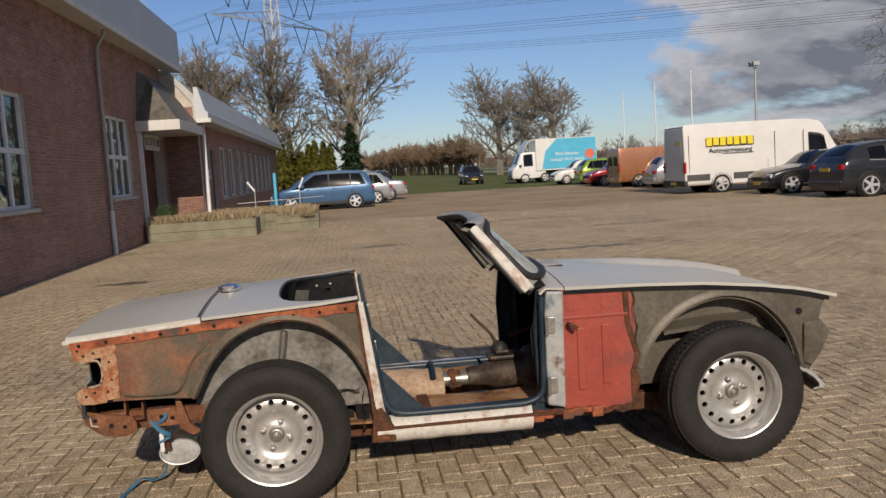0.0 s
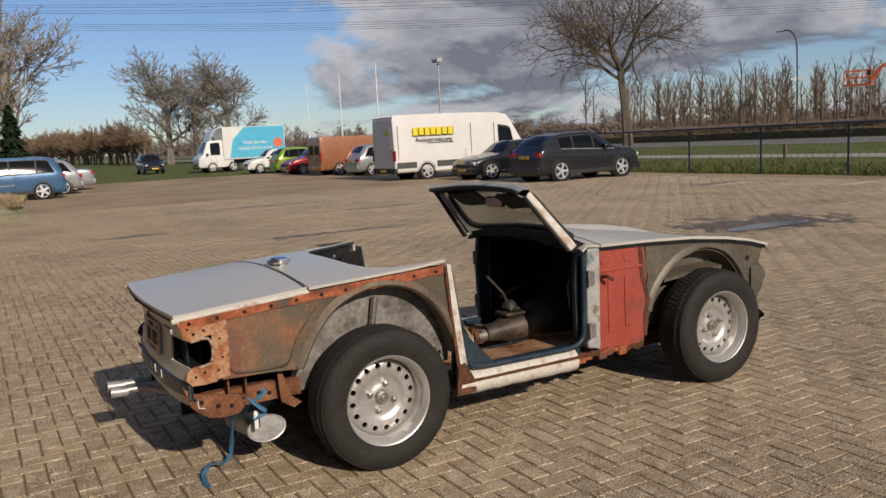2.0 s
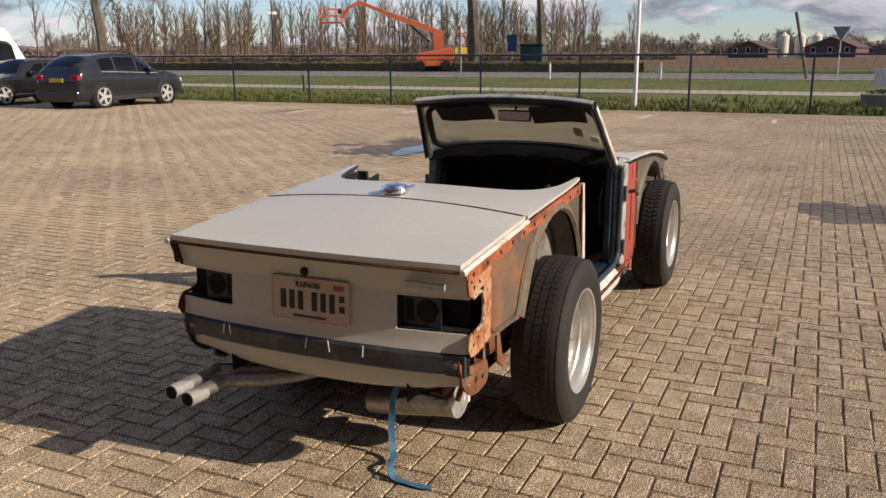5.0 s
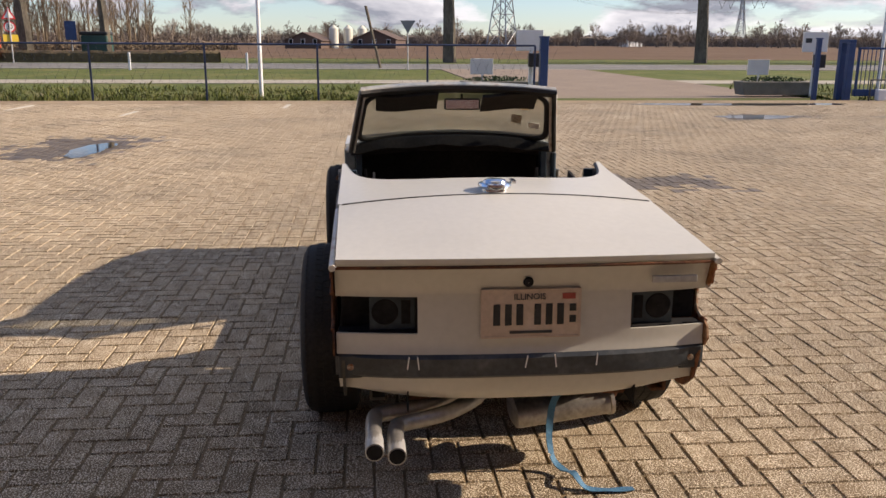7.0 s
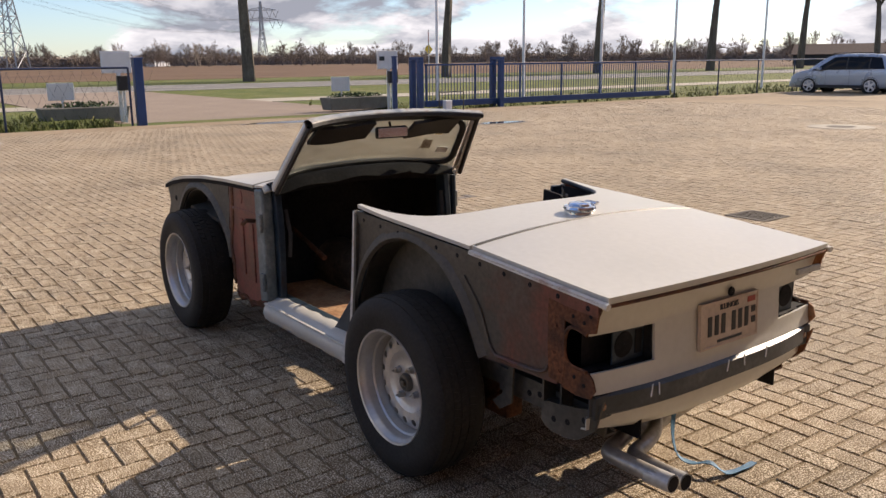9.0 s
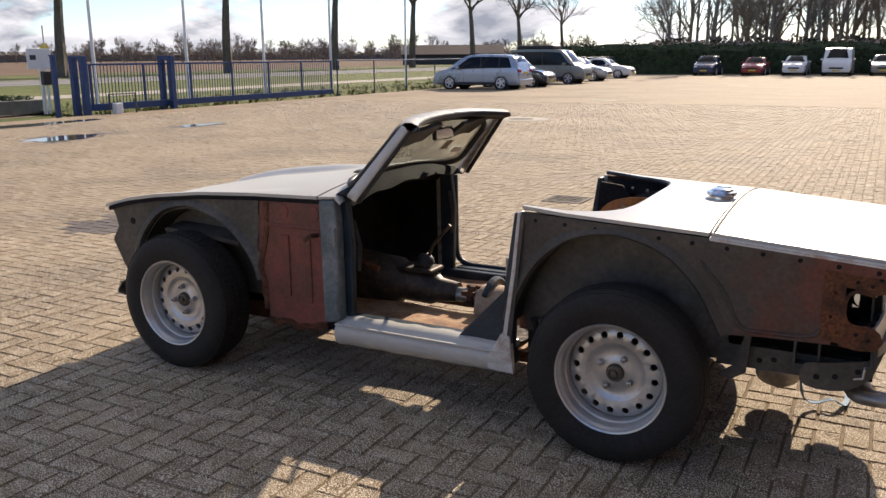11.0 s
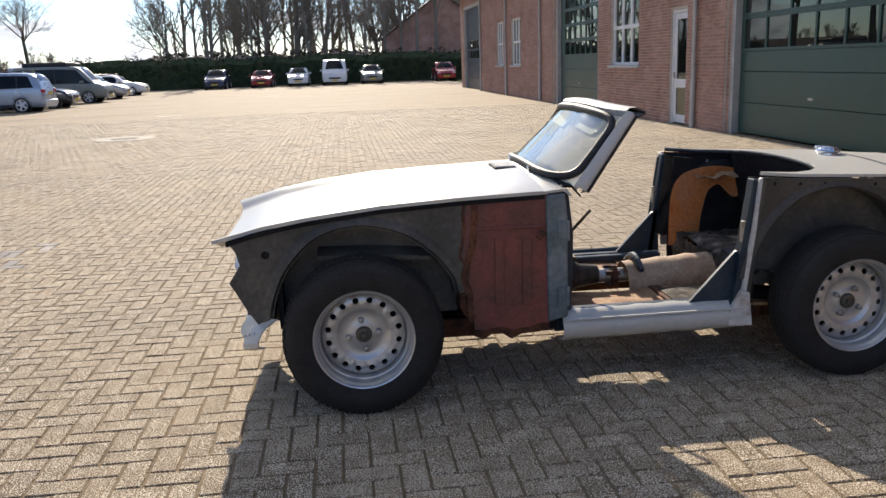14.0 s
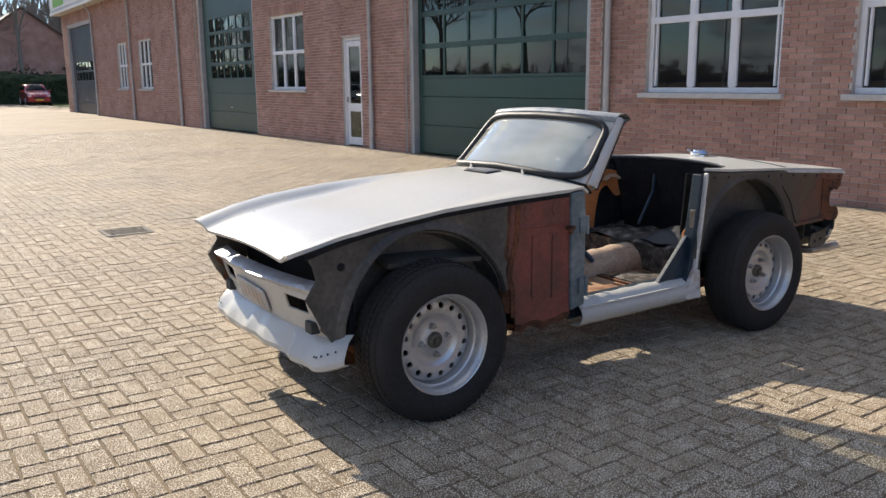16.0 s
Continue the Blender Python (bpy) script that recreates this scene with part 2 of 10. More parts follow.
    if island:
        ge = n.new("ShaderNodeNewGeometry")
        oi = n.new("ShaderNodeObjectInfo")
        ad = n.new("ShaderNodeMath"); ad.operation = "ADD"
        l.new(ge.outputs["Random Per Island"], ad.inputs[0])
        l.new(oi.outputs["Random"], ad.inputs[1])
        fr = n.new("ShaderNodeMath"); fr.operation = "FRACT"
        l.new(ad.outputs[0], fr.inputs[0])
        m2 = n.new("ShaderNodeMapRange")
        m2.inputs["To Min"].default_value, m2.inputs["To Max"].default_value = 1 - island, 1 + island
        l.new(fr.outputs[0], m2.inputs["Value"])
        mu = n.new("ShaderNodeVectorMath"); mu.operation = "SCALE"
        l.new(out, mu.inputs[0])
        l.new(m2.outputs[0], mu.inputs["Scale"])
        out = mu.outputs[0]
    if flecks:
        # pale stone chips showing in the worn face, thicker in some places
        nv = n.new("ShaderNodeTexNoise")
        nv.inputs["Scale"].default_value, nv.inputs["Detail"].default_value, nv.inputs["Roughness"].default_value = 175.0, 1.0, 0.5
        l.new(co.outputs["Object"], nv.inputs["Vector"])
        nw = n.new("ShaderNodeTexNoise")
        nw.inputs["Scale"].default_value, nw.inputs["Detail"].default_value = 9.0, 3.0
        l.new(co.outputs["Object"], nw.inputs["Vector"])
        na = n.new("ShaderNodeMath"); na.operation = "MULTIPLY_ADD"; na.inputs[1].default_value = 0.22
        l.new(nw.outputs["Fac"], na.inputs[0])
        l.new(nv.outputs["Fac"], na.inputs[2])
        fv = n.new("ShaderNodeMapRange")
        fv.inputs["From Min"].default_value, fv.inputs["From Max"].default_value = 0.635, 0.715
        fv.inputs["To Min"].default_value, fv.inputs["To Max"].default_value = 0.0, 0.95
        l.new(na.outputs[0], fv.inputs["Value"])
        fm = n.new("ShaderNodeMix"); fm.data_type = "RGBA"
        l.new(fv.outputs[0], fm.inputs["Factor"])
        l.new(out, fm.inputs["A"])
        fm.inputs["B"].default_value = (*flecks, 1)
        out = fm.outputs["Result"]
    l.new(out, b.inputs["Base Color"])
    rr = n.new("ShaderNodeMapRange")
    rr.inputs["To Min"].default_value, rr.inputs["To Max"].default_value = max(0.02, rough - rrange), min(1, rough + rrange)
    l.new(no.outputs["Fac"], rr.inputs["Value"])
    l.new(rr.outputs[0], b.inputs["Roughness"])
    b.inputs["Metallic"].default_value = metal
    b.inputs["Diffuse Roughness"].default_value = chalky
    b.inputs["Specular IOR Level"].default_value = spec
    b.inputs["Coat Weight"].default_value = coat
    b.inputs["Coat Roughness"].default_value = 0.08
    if bump:
        bu = n.new("ShaderNodeBump")
        bu.inputs["Strength"].default_value, bu.inputs["Distance"].default_value = bump, dist
        l.new(nf.outputs["Fac"], bu.inputs["Height"])
        l.new(bu.outputs[0], b.inputs["Normal"])
    return m


def glass_mat(name, tint=(0.9, 0.95, 0.93), rough=0.0, solid=0.25, film=(0.55, 0.57, 0.52), gloss=0.06):
    """A thin pane: see-through, with a mirror-like gloss by Fresnel and a film of dust."""
    m = bpy.data.materials.new(name)
    m.use_nodes = True
    n, l = m.node_tree.nodes, m.node_tree.links
    n.clear()
    o = n.new("ShaderNodeOutputMaterial")
    tr = n.new("ShaderNodeBsdfTransparent")
    tr.inputs[0].default_value = (*tint, 1)
    gl = n.new("ShaderNodeBsdfGlossy")
    gl.inputs["Roughness"].default_value = rough
    gl.inputs["Color"].default_value = (0.80, 0.85, 0.77, 1)
    lw = n.new("ShaderNodeLayerWeight")
    lw.inputs[0].default_value = 0.5
    pw = n.new("ShaderNodeMath"); pw.operation = "POWER"; pw.inputs[1].default_value = 4.0
    l.new(lw.outputs["Facing"], pw.inputs[0])
    fr = n.new("ShaderNodeMath"); fr.operation = "MULTIPLY_ADD"; fr.inputs[1].default_value = 0.9; fr.inputs[2].default_value = gloss
    l.new(pw.outputs[0], fr.inputs[0])
    mx = n.new("ShaderNodeMixShader")
    l.new(fr.outputs[0], mx.inputs[0])
    df = n.new("ShaderNodeBsdfDiffuse")
    df.inputs[0].default_value = (*film, 1)
    dx = n.new("ShaderNodeMixShader")
    no = n.new("ShaderNodeTexNoise")
    no.inputs["Scale"].default_value = 3.0
    mr = n.new("ShaderNodeMapRange")
    mr.inputs["To Min"].default_value, mr.inputs["To Max"].default_value = solid * 0.6, solid * 1.4
    l.new(no.outputs["Fac"], mr.inputs["Value"])
    l.new(mr.outputs[0], dx.inputs[0])
    l.new(tr.outputs[0], dx.inputs[1])
    l.new(df.outputs[0], dx.inputs[2])
    l.new(dx.outputs[0], mx.inputs[1])
    l.new(gl.outputs[0], mx.inputs[2])
    l.new(mx.outputs[0], o.inputs[0])
    return m


M_PAVER = mat("concrete_paver", [(0.12, 0.086, 0.05), (0.20, 0.145, 0.087), (0.265, 0.198, 0.124)], 0.55, 0.84, 0, 0.9, 150, 0.45, 0.24, 0.005, 0.15, island=0.13, flecks=(0.74, 0.64, 0.49), chalky=0.15)
M_SAND = mat("joint_sand", [(0.13, 0.094, 0.055), (0.215, 0.16, 0.10)], 3.0, 0.95, 0, 0.4, 90, 0.3, 0.2)
M_BRICK = mat("red_brick", [(0.27, 0.14, 0.105), (0.37, 0.212, 0.165), (0.45, 0.285, 0.23)], 1.2, 0.85, 0, 0.4, 60, 0.25, 0.3, 0.004, 0.25, island=0.2)
M_MORTAR = mat("mortar", [(0.46, 0.41, 0.36), (0.58, 0.53, 0.47)], 4, 0.95, 0, 0.4, 80, 0.2, 0.2)
M_WHITEPAINT = mat("dull_white_car_paint", [(0.46, 0.45, 0.405), (0.50, 0.488, 0.445), (0.52, 0.508, 0.465)], 1.6, 0.30, 0, 0.012, 40, 0.035, 0.42, 0.002, 0.3, rrange=0.07)
M_CREAM = mat("chipped_white_edge_paint", [(0.50, 0.47, 0.41), (0.60, 0.58, 0.53), (0.30, 0.14, 0.075)], 14, 0.55, 0, 0.3, 60, 0.1, 0.5, 0.004, 0.26)
M_RUST = mat("rusty_primer", [(0.10, 0.034, 0.018), (0.25, 0.072, 0.03), (0.34, 0.10, 0.045), (0.16, 0.05, 0.025), (0.09, 0.075, 0.06)], 5.5, 0.75, 0, 0.35, 55, 0.28, 0.35, 0.005, 0.17)
M_DARKRUST = mat("flaking_dark_rust", [(0.035, 0.02, 0.014), (0.10, 0.042, 0.022), (0.17, 0.065, 0.03)], 11, 0.85, 0, 0.6, 80, 0.35, 0.3, 0.006, 0.2)
M_REDPANEL = mat("faded_red_oxide_paint", [(0.17, 0.042, 0.03), (0.29, 0.052, 0.036), (0.33, 0.06, 0.042), (0.24, 0.075, 0.05)], 2.6, 0.5, 0, 0.2, 60, 0.12, 0.45, 0.003, 0.2, grad=([(0.09, 0.036, 0.028), (0.16, 0.062, 0.045), (0.12, 0.07, 0.065), (0.20, 0.08, 0.045)], 1.83, 1.66))
M_GREYSTEEL = mat("bare_grey_inner_wing", [(0.075, 0.064, 0.048), (0.118, 0.103, 0.08), (0.155, 0.135, 0.105)], 4, 0.5, 0.25, 0.2, 50, 0.2, 0.5, 0.004, 0.22)
M_LIGHTSTEEL = mat("scuffed_light_grey_steel", [(0.26, 0.25, 0.24), (0.40, 0.40, 0.40), (0.50, 0.51, 0.52)], 5, 0.42, 0.4, 0.15, 45, 0.15, 0.5, 0.003, 0.25)
M_BLUEPAINT = mat("old_dark_blue_paint", [(0.008, 0.016, 0.026), (0.018, 0.034, 0.05), (0.04, 0.055, 0.065)], 6, 0.4, 0, 0.15, 60, 0.2, 0.35, 0.003, 0.2)
M_POST = mat("worn_blue_white_post_paint", [(0.13, 0.165, 0.19), (0.30, 0.32, 0.33), (0.38, 0.38, 0.36), (0.13, 0.075, 0.05)], 9, 0.5, 0.1, 0.25, 60, 0.15, 0.5, 0.004, 0.2)
M_BLACK = mat("matt_black_interior", [(0.006, 0.006, 0.008), (0.014, 0.014, 0.016), (0.022, 0.021, 0.02)], 5, 0.8, 0, 0.2, 60, 0.3, 0.14, 0.004, 0.2)
M_RUBBER = mat("tyre_rubber", [(0.016, 0.015, 0.014), (0.028, 0.026, 0.024)], 9, 0.75, 0, 0.12, 90, 0.25, 0.3, 0.002, 0.2)
M_SEAL = mat("rubber_seal", [(0.012, 0.012, 0.013), (0.03, 0.03, 0.03)], 20, 0.55, 0, 0.1, 90, 0.2, 0.4)
M_RIM = mat("silver_painted_wheel", [(0.48, 0.47, 0.45), (0.53, 0.52, 0.50), (0.57, 0.56, 0.54)], 7, 0.36, 0.65, 0.06, 60, 0.06, 0.5, 0.002, 0.25)
M_STEEL = mat("bare_worn_steel", [(0.30, 0.28, 0.25), (0.48, 0.46, 0.43)], 12, 0.4, 0.8, 0.1, 60, 0.2, 0.5)
M_CHROME = mat("polished_chrome", [(0.72, 0.72, 0.72), (0.82, 0.82, 0.82)], 8, 0.1, 1.0, 0.0, 60, 0.05, 0.5, rrange=0.05)
M_PLY = mat("stained_tan_floor_board", [(0.19, 0.10, 0.055), (0.34, 0.21, 0.12), (0.40, 0.27, 0.17)], 5, 0.75, 0, 0.3, 60, 0.25, 0.3, 0.004, 0.2)
M_TUNNEL = mat("bare_fibre_tunnel_cover", [(0.15, 0.085, 0.05), (0.36, 0.25, 0.17), (0.46, 0.34, 0.24)], 6, 0.75, 0, 0.3, 60, 0.2, 0.3, 0.004, 0.2)
M_ORANGE = mat("bare_orange_foam_panel", [(0.36, 0.11, 0.03), (0.52, 0.19, 0.055), (0.45, 0.20, 0.09)], 6, 0.8, 0, 0.3, 60, 0.15, 0.3)
M_CARPET = mat("worn_black_underlay", [(0.02, 0.018, 0.016), (0.07, 0.06, 0.05), (0.22, 0.19, 0.16)], 16, 0.9, 0, 0.8, 120, 0.4, 0.2, 0.006, 0.2)
M_PLATE = mat("tan_number_plate", [(0.46, 0.36, 0.28), (0.53, 0.43, 0.35)], 9, 0.5, 0, 0.1, 60, 0.1)
M_STRAP = mat("blue_webbing", [(0.03, 0.12, 0.23), (0.06, 0.20, 0.34)], 12, 0.7, 0, 0.4, 200, 0.2)
M_CARGLASS = glass_mat("windscreen_glass", (0.84, 0.89, 0.84), 0.03, 0.46, (0.72, 0.73, 0.68), 0.13)
M_SIGN = mat("white_sign_face", [(0.62, 0.62, 0.60), (0.72, 0.72, 0.70)], 3, 0.5, 0, 0.03, 40, 0.05)

M_GREYRUST = mat("grey_brown_stained_steel", [(0.06, 0.048, 0.036), (0.105, 0.082, 0.058), (0.14, 0.112, 0.08), (0.15, 0.07, 0.038)], 4.5, 0.6, 0.1, 0.3, 60, 0.22, 0.4, 0.004, 0.2)
# left flank only: blotchy grey, a little darker than M_QUARTER on the right
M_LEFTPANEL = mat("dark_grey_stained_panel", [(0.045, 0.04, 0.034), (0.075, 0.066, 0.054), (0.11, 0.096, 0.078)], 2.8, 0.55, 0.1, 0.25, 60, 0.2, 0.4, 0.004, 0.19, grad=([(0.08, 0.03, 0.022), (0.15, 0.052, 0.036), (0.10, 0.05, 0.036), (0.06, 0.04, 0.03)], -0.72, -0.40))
M_PALERUST = mat("flaking_pale_and_rust_edge", [(0.12, 0.05, 0.028), (0.24, 0.095, 0.045), (0.42, 0.36, 0.28), (0.10, 0.045, 0.028)], 26, 0.8, 0, 0.5, 90, 0.25, 0.3, 0.005, 0.16)

M_QUARTER = mat("grey_steel_under_orange_primer", [(0.055, 0.046, 0.034), (0.095, 0.078, 0.056), (0.125, 0.10, 0.072)], 2.7, 0.62, 0.1, 0.2, 60, 0.16, 0.4, 0.003, 0.2, grad=([(0.15, 0.05, 0.028), (0.30, 0.09, 0.04), (0.34, 0.125, 0.055), (0.26, 0.13, 0.07), (0.20, 0.065, 0.035)], -0.64, -0.30))
M_FOOTPAN = mat("rusty_tan_floor_sheet", [(0.10, 0.045, 0.022), (0.24, 0.115, 0.055), (0.36, 0.22, 0.12), (0.28, 0.13, 0.06)], 5, 0.75, 0, 0.3, 60, 0.25, 0.3, 0.004, 0.2)


# ---- ground ----
M_GRASS = mat("winter_grass", [(0.06, 0.085, 0.02), (0.105, 0.125, 0.035), (0.17, 0.155, 0.06)], 0.35, 0.9, 0, 0.8, 18, 0.35, 0.2, 0.05, 0.22)
M_ROUGHGRASS = mat("tussocky_verge_grass", [(0.045, 0.07, 0.015), (0.10, 0.115, 0.03), (0.19, 0.165, 0.075)], 1.6, 0.9, 0, 0.8, 30, 0.4, 0.2, 0.05, 0.2)
M_FIELD = mat("ploughed_field", [(0.085, 0.05, 0.032), (0.13, 0.08, 0.05), (0.16, 0.11, 0.07)], 0.06, 0.95, 0, 0.5, 3, 0.25, 0.2, 0.1, 0.25)
M_ASPHALT = mat("grey_asphalt", [(0.13, 0.125, 0.12), (0.17, 0.165, 0.155), (0.2, 0.19, 0.18)], 0.4, 0.85, 0, 0.3, 60, 0.2, 0.3)
M_DRIVE = mat("pinkish_drive_paving", [(0.20, 0.155, 0.12), (0.26, 0.205, 0.16)], 0.5, 0.85, 0, 0.3, 20, 0.2, 0.3)
M_PATH = mat("pale_cycle_path", [(0.30, 0.27, 0.22), (0.38, 0.35, 0.29)], 0.5, 0.85, 0, 0.3, 40, 0.15, 0.3)
M_LINE = mat("worn_white_marking", [(0.40, 0.37, 0.31), (0.60, 0.57, 0.50)], 5, 0.8, 0, 0.3, 60, 0.25, 0.3)
M_WATER = mat("wet_puddle", [(0.05, 0.045, 0.035), (0.07, 0.06, 0.05)], 2, 0.06, 0, 0.02, 6, 0.1, 0.6, 0.002, rrange=0.03)
M_WET = mat("damp_paver", [(0.085, 0.064, 0.042), (0.135, 0.104, 0.07)], 1.5, 0.5, 0, 0.3, 120, 0.3, 0.5, 0.004, 0.2)
M_IRON = mat("cast_iron_cover", [(0.04, 0.034, 0.028), (0.085, 0.07, 0.055)], 9, 0.85, 0.1, 0.3, 60, 0.2)

LOT_X0, LOT_X1, LOT_Y0, LOT_Y1 = -6.5, 20.1, -72.0, 46.0


def flat(ms, x0, x1, y0, y1, dz, nx=1):
    """A strip of ground that follows its fall."""
    xs = sorted({x0, x1, *[x for x in (4.0, 20.1) if x0 < x < x1]})
    ms.grid([[(x, y0, gz(x) + dz), (x, y1, gz(x) + dz)] for x in xs])
    return ms


def gz_far(x):
    return gz(min(x, 26.0))


gm = Mesh()
gm.grid([[(x, y, gz(min(x, 26.0)) - 0.05) for y in (-2500, -200, -70, 0, 60, 200, 2500)] for x in (-2500, -100, 4, 26, 60, 200, 2500)])
solo("ground", gm, M_GRASS, "wide flat green winter grass reaching the horizon", "ground", "structure")
for nm, x0, x1, y0, y1, dz, material, lab, cat in (
        ("field", 84, 900, -700, 500, 0.012, M_FIELD, "bare brown ploughed field beyond the road", "field"),
        ("road", 50, 63, -900, 900, 0.02, M_ASPHALT, "straight grey asphalt road beyond the verge", "road"),
        ("cycle_path", 31.5, 34.6, -900, -13.5, 0.02, M_PATH, "pale narrow cycle path along the grass verge", "path"),
        ("cycle_path", 31.5, 34.6, -4.3, 900, 0.02, M_PATH, "pale narrow cycle path along the grass verge", "path"),
        ("driveway", 20.1, 50, -13.5, -4.3, 0.024, M_DRIVE, "pinkish paved driveway running out through the gateway", "driveway")):
    sm = Mesh()
    z = gz_far(30) - 0.05 + dz
    sm.box(x0, x1, y0, y1, z - 0.3, z)
    solo(nm, sm, material, lab, cat, "structure")
pm = Mesh()
flat(pm, LOT_X0, LOT_X1, LOT_Y0, LOT_Y1, -0.0055)
yard = solo("pavement", pm, M_SAND, "brown herringbone concrete block paving of the yard", "pavement", "structure")

# far paving, where single blocks can no longer be told apart
M_FARPAVE = mat("far_block_paving", [(0.21, 0.157, 0.10), (0.285, 0.217, 0.142), (0.325, 0.254, 0.17)], 0.35, 0.86, 0, 0.5, 9, 0.22, 0.2, 0.01, 0.16, chalky=0.15)
PX0, PX1, PY0, PY1 = -5.0, 19.0, -24.0, 22.0
fm = Mesh()
flat(fm, LOT_X0, LOT_X1, LOT_Y0, PY0, -0.001)
flat(fm, LOT_X0, LOT_X1, PY1, LOT_Y1, -0.001)
flat(fm, PX1, LOT_X1, PY0, PY1, -0.001)
ob = part("far_blocks", fm, M_FARPAVE, yard, kind="stuff")


def herringbone(x0, x1, y0, y1):
    """Corners (x, y, long along x?) of blocks laid in right-angled herringbone; a block is 0.21 by 0.105 m."""
    w = 0.105
    out = []
    nx, ny = int((x1 - x0) / w) + 4, int((y1 - y0) / w) + 4
    for j in range(-2, ny):
        for i in range(-2, nx):
            k = (i - j) % 4
            if k == 0:
                out.append((x0 + i * w, y0 + j * w, True))
            elif k == 2:
                out.append((x0 + i * w, y0 + j * w, False))
    return out


# damp places: middle x, y and half sizes
DAMP = [(9.3, 4.6, 2.2, 1.3), (5.4, -2.4, 0.9, 1.5), (14.2, -8.2, 1.0, 1.6), (3.6, 9.5, 1.9, 0.22), (6.8, 14.0, 2.2, 0.2), (1.0, 12.4, 1.2, 0.18), (5.0, 17.5, 2.4, 0.25), (13.9, -11.8, 0.5, 1.2), (-3.2, 9.0, 0.7, 0.3), (16.5, 12.0, 1.6, 0.25)]


def damp(x, y):
    """How damp the paving is at a place, 0 to 1 and above."""
    k = max(1.25 - math.hypot((x - a) / w, (y - b) / h) for a, b, w, h in DAMP)
    return k + 0.5 * noise.noise((x * 1.3, y * 1.3, 0.0)) if k > -0.3 else 0.0


def blocks():
    rng = np.random.default_rng(5)
    near, rest = [], []
    for x, y, along in herringbone(PX0, PX1, PY0, PY1):
        # a block along x covers cells (i, j), (i+1, j); one along y covers (i, j-1), (i, j)
        sx, sy = (0.21, 0.105) if along else (0.105, 0.21)
        oy = y if along else y - 0.105
        if x < PX0 or x + sx > PX1 or oy < PY0 or oy + sy > PY1:
            continue
        (near if (0.9 < x < 3.0 and 2.2 < oy < 3.5) or (-1.2 < x < 0.6 and -2.7 < oy < -1.5) else rest).append((x, oy, sx, sy))
    v, f, wet = [], [], []
    g, c = 0.003, 0.005
    r = np.clip(rng.normal(0, 0.0010, len(rest)), -0.002, 0.003)
    tl = np.clip(rng.normal(0, 0.0007, (len(rest), 2)), -0.0012, 0.0012)
    for n, (x, y, sx, sy) in enumerate(rest):
        z = gz(x) + r[n]
        tx, ty = tl[n]
        wet.append(1 if damp(x, y) > rng.uniform(0.35, 0.75) else 0)
        b = len(v)
        x0, x1, y0, y1 = x + g, x + sx - g, y + g, y + sy - g
        v += [(x0, y0, z - 0.010), (x1, y0, z - 0.010), (x1, y1, z - 0.010), (x0, y1, z - 0.010),
              (x0 + c, y0 + c, z - tx - ty), (x1 - c, y0 + c, z + tx - ty), (x1 - c, y1 - c, z + tx + ty), (x0 + c, y1 - c, z - tx + ty)]
        f += [(b + 4, b + 5, b + 6, b + 7), (b, b + 1, b + 5, b + 4), (b + 1, b + 2, b + 6, b + 5), (b + 2, b + 3, b + 7, b + 6), (b + 3, b, b + 4, b + 7)]
    me = bpy.data.meshes.new("paving_blocks")
    me.from_pydata(v, [], f)
    me.materials.append(M_PAVER)
    me.materials.append(M_WET)
    me.polygons.foreach_set("material_index", np.repeat(np.array(wet, dtype=np.int32), 5))
    ob = new("paving_blocks", me)
    ob.parent = yard
    tagged(ob, "weathered brown concrete paving blocks", kind="stuff")
    return near, rng


NEAR_BLOCKS, BLOCK_RNG = blocks()


def spot(name, cx, cy, rx, ry, dz, material, label, cat, seed, n=40, rough=0.25):
    """An uneven flat patch on the paving."""
    rng = random.Random(seed)
    ph = [rng.uniform(0, 6.28) for _ in range(4)]
    pts = []
    for i in range(n):
        a = 2 * math.pi * i / n
        k = 1 + rough * (math.sin(2 * a + ph[0]) * 0.5 + math.sin(3 * a + ph[1]) * 0.4 + math.sin(7 * a + ph[2]) * 0.25 + math.sin(13 * a + ph[3]) * 0.15)
        x = cx + rx * k * math.cos(a)
        pts.append((x, cy + ry * k * math.sin(a), gz(x) + dz))
    ms = Mesh().add(pts, [tuple(range(n))])
    return solo(name, ms, material, label, cat, "structure")


# ---- brick workshop building ----
WX = -4.95
M_FRAME = mat("white_window_frame", [(0.66, 0.67, 0.68), (0.76, 0.77, 0.78)], 4, 0.4, 0, 0.03, 50, 0.04)
M_SILL = mat("pale_stone_sill", [(0.42, 0.41, 0.39), (0.55, 0.54, 0.51)], 6, 0.7, 0, 0.2, 60, 0.12)
M_PANE = glass_mat("window_pane", (0.10, 0.12, 0.12), 0.0, 0.05, (0.2, 0.2, 0.2))
M_GREEN = mat("dark_green_door_panel", [(0.010, 0.045, 0.036), (0.016, 0.060, 0.048)], 2, 0.38, 0, 0.08, 30, 0.08)
M_BLUEDOOR = mat("dark_blue_door_panel", [(0.014, 0.022, 0.036), (0.024, 0.034, 0.052)], 2, 0.4, 0, 0.08, 30, 0.08)
M_PIPE = mat("grey_zinc_pipe", [(0.36, 0.36, 0.36), (0.47, 0.47, 0.46)], 5, 0.45, 0.3, 0.06, 50, 0.1)
M_FASCIA = mat("pale_grey_fascia", [(0.40, 0.43, 0.46), (0.50, 0.53, 0.56)], 0.8, 0.5, 0.1, 0.04, 20, 0.06)
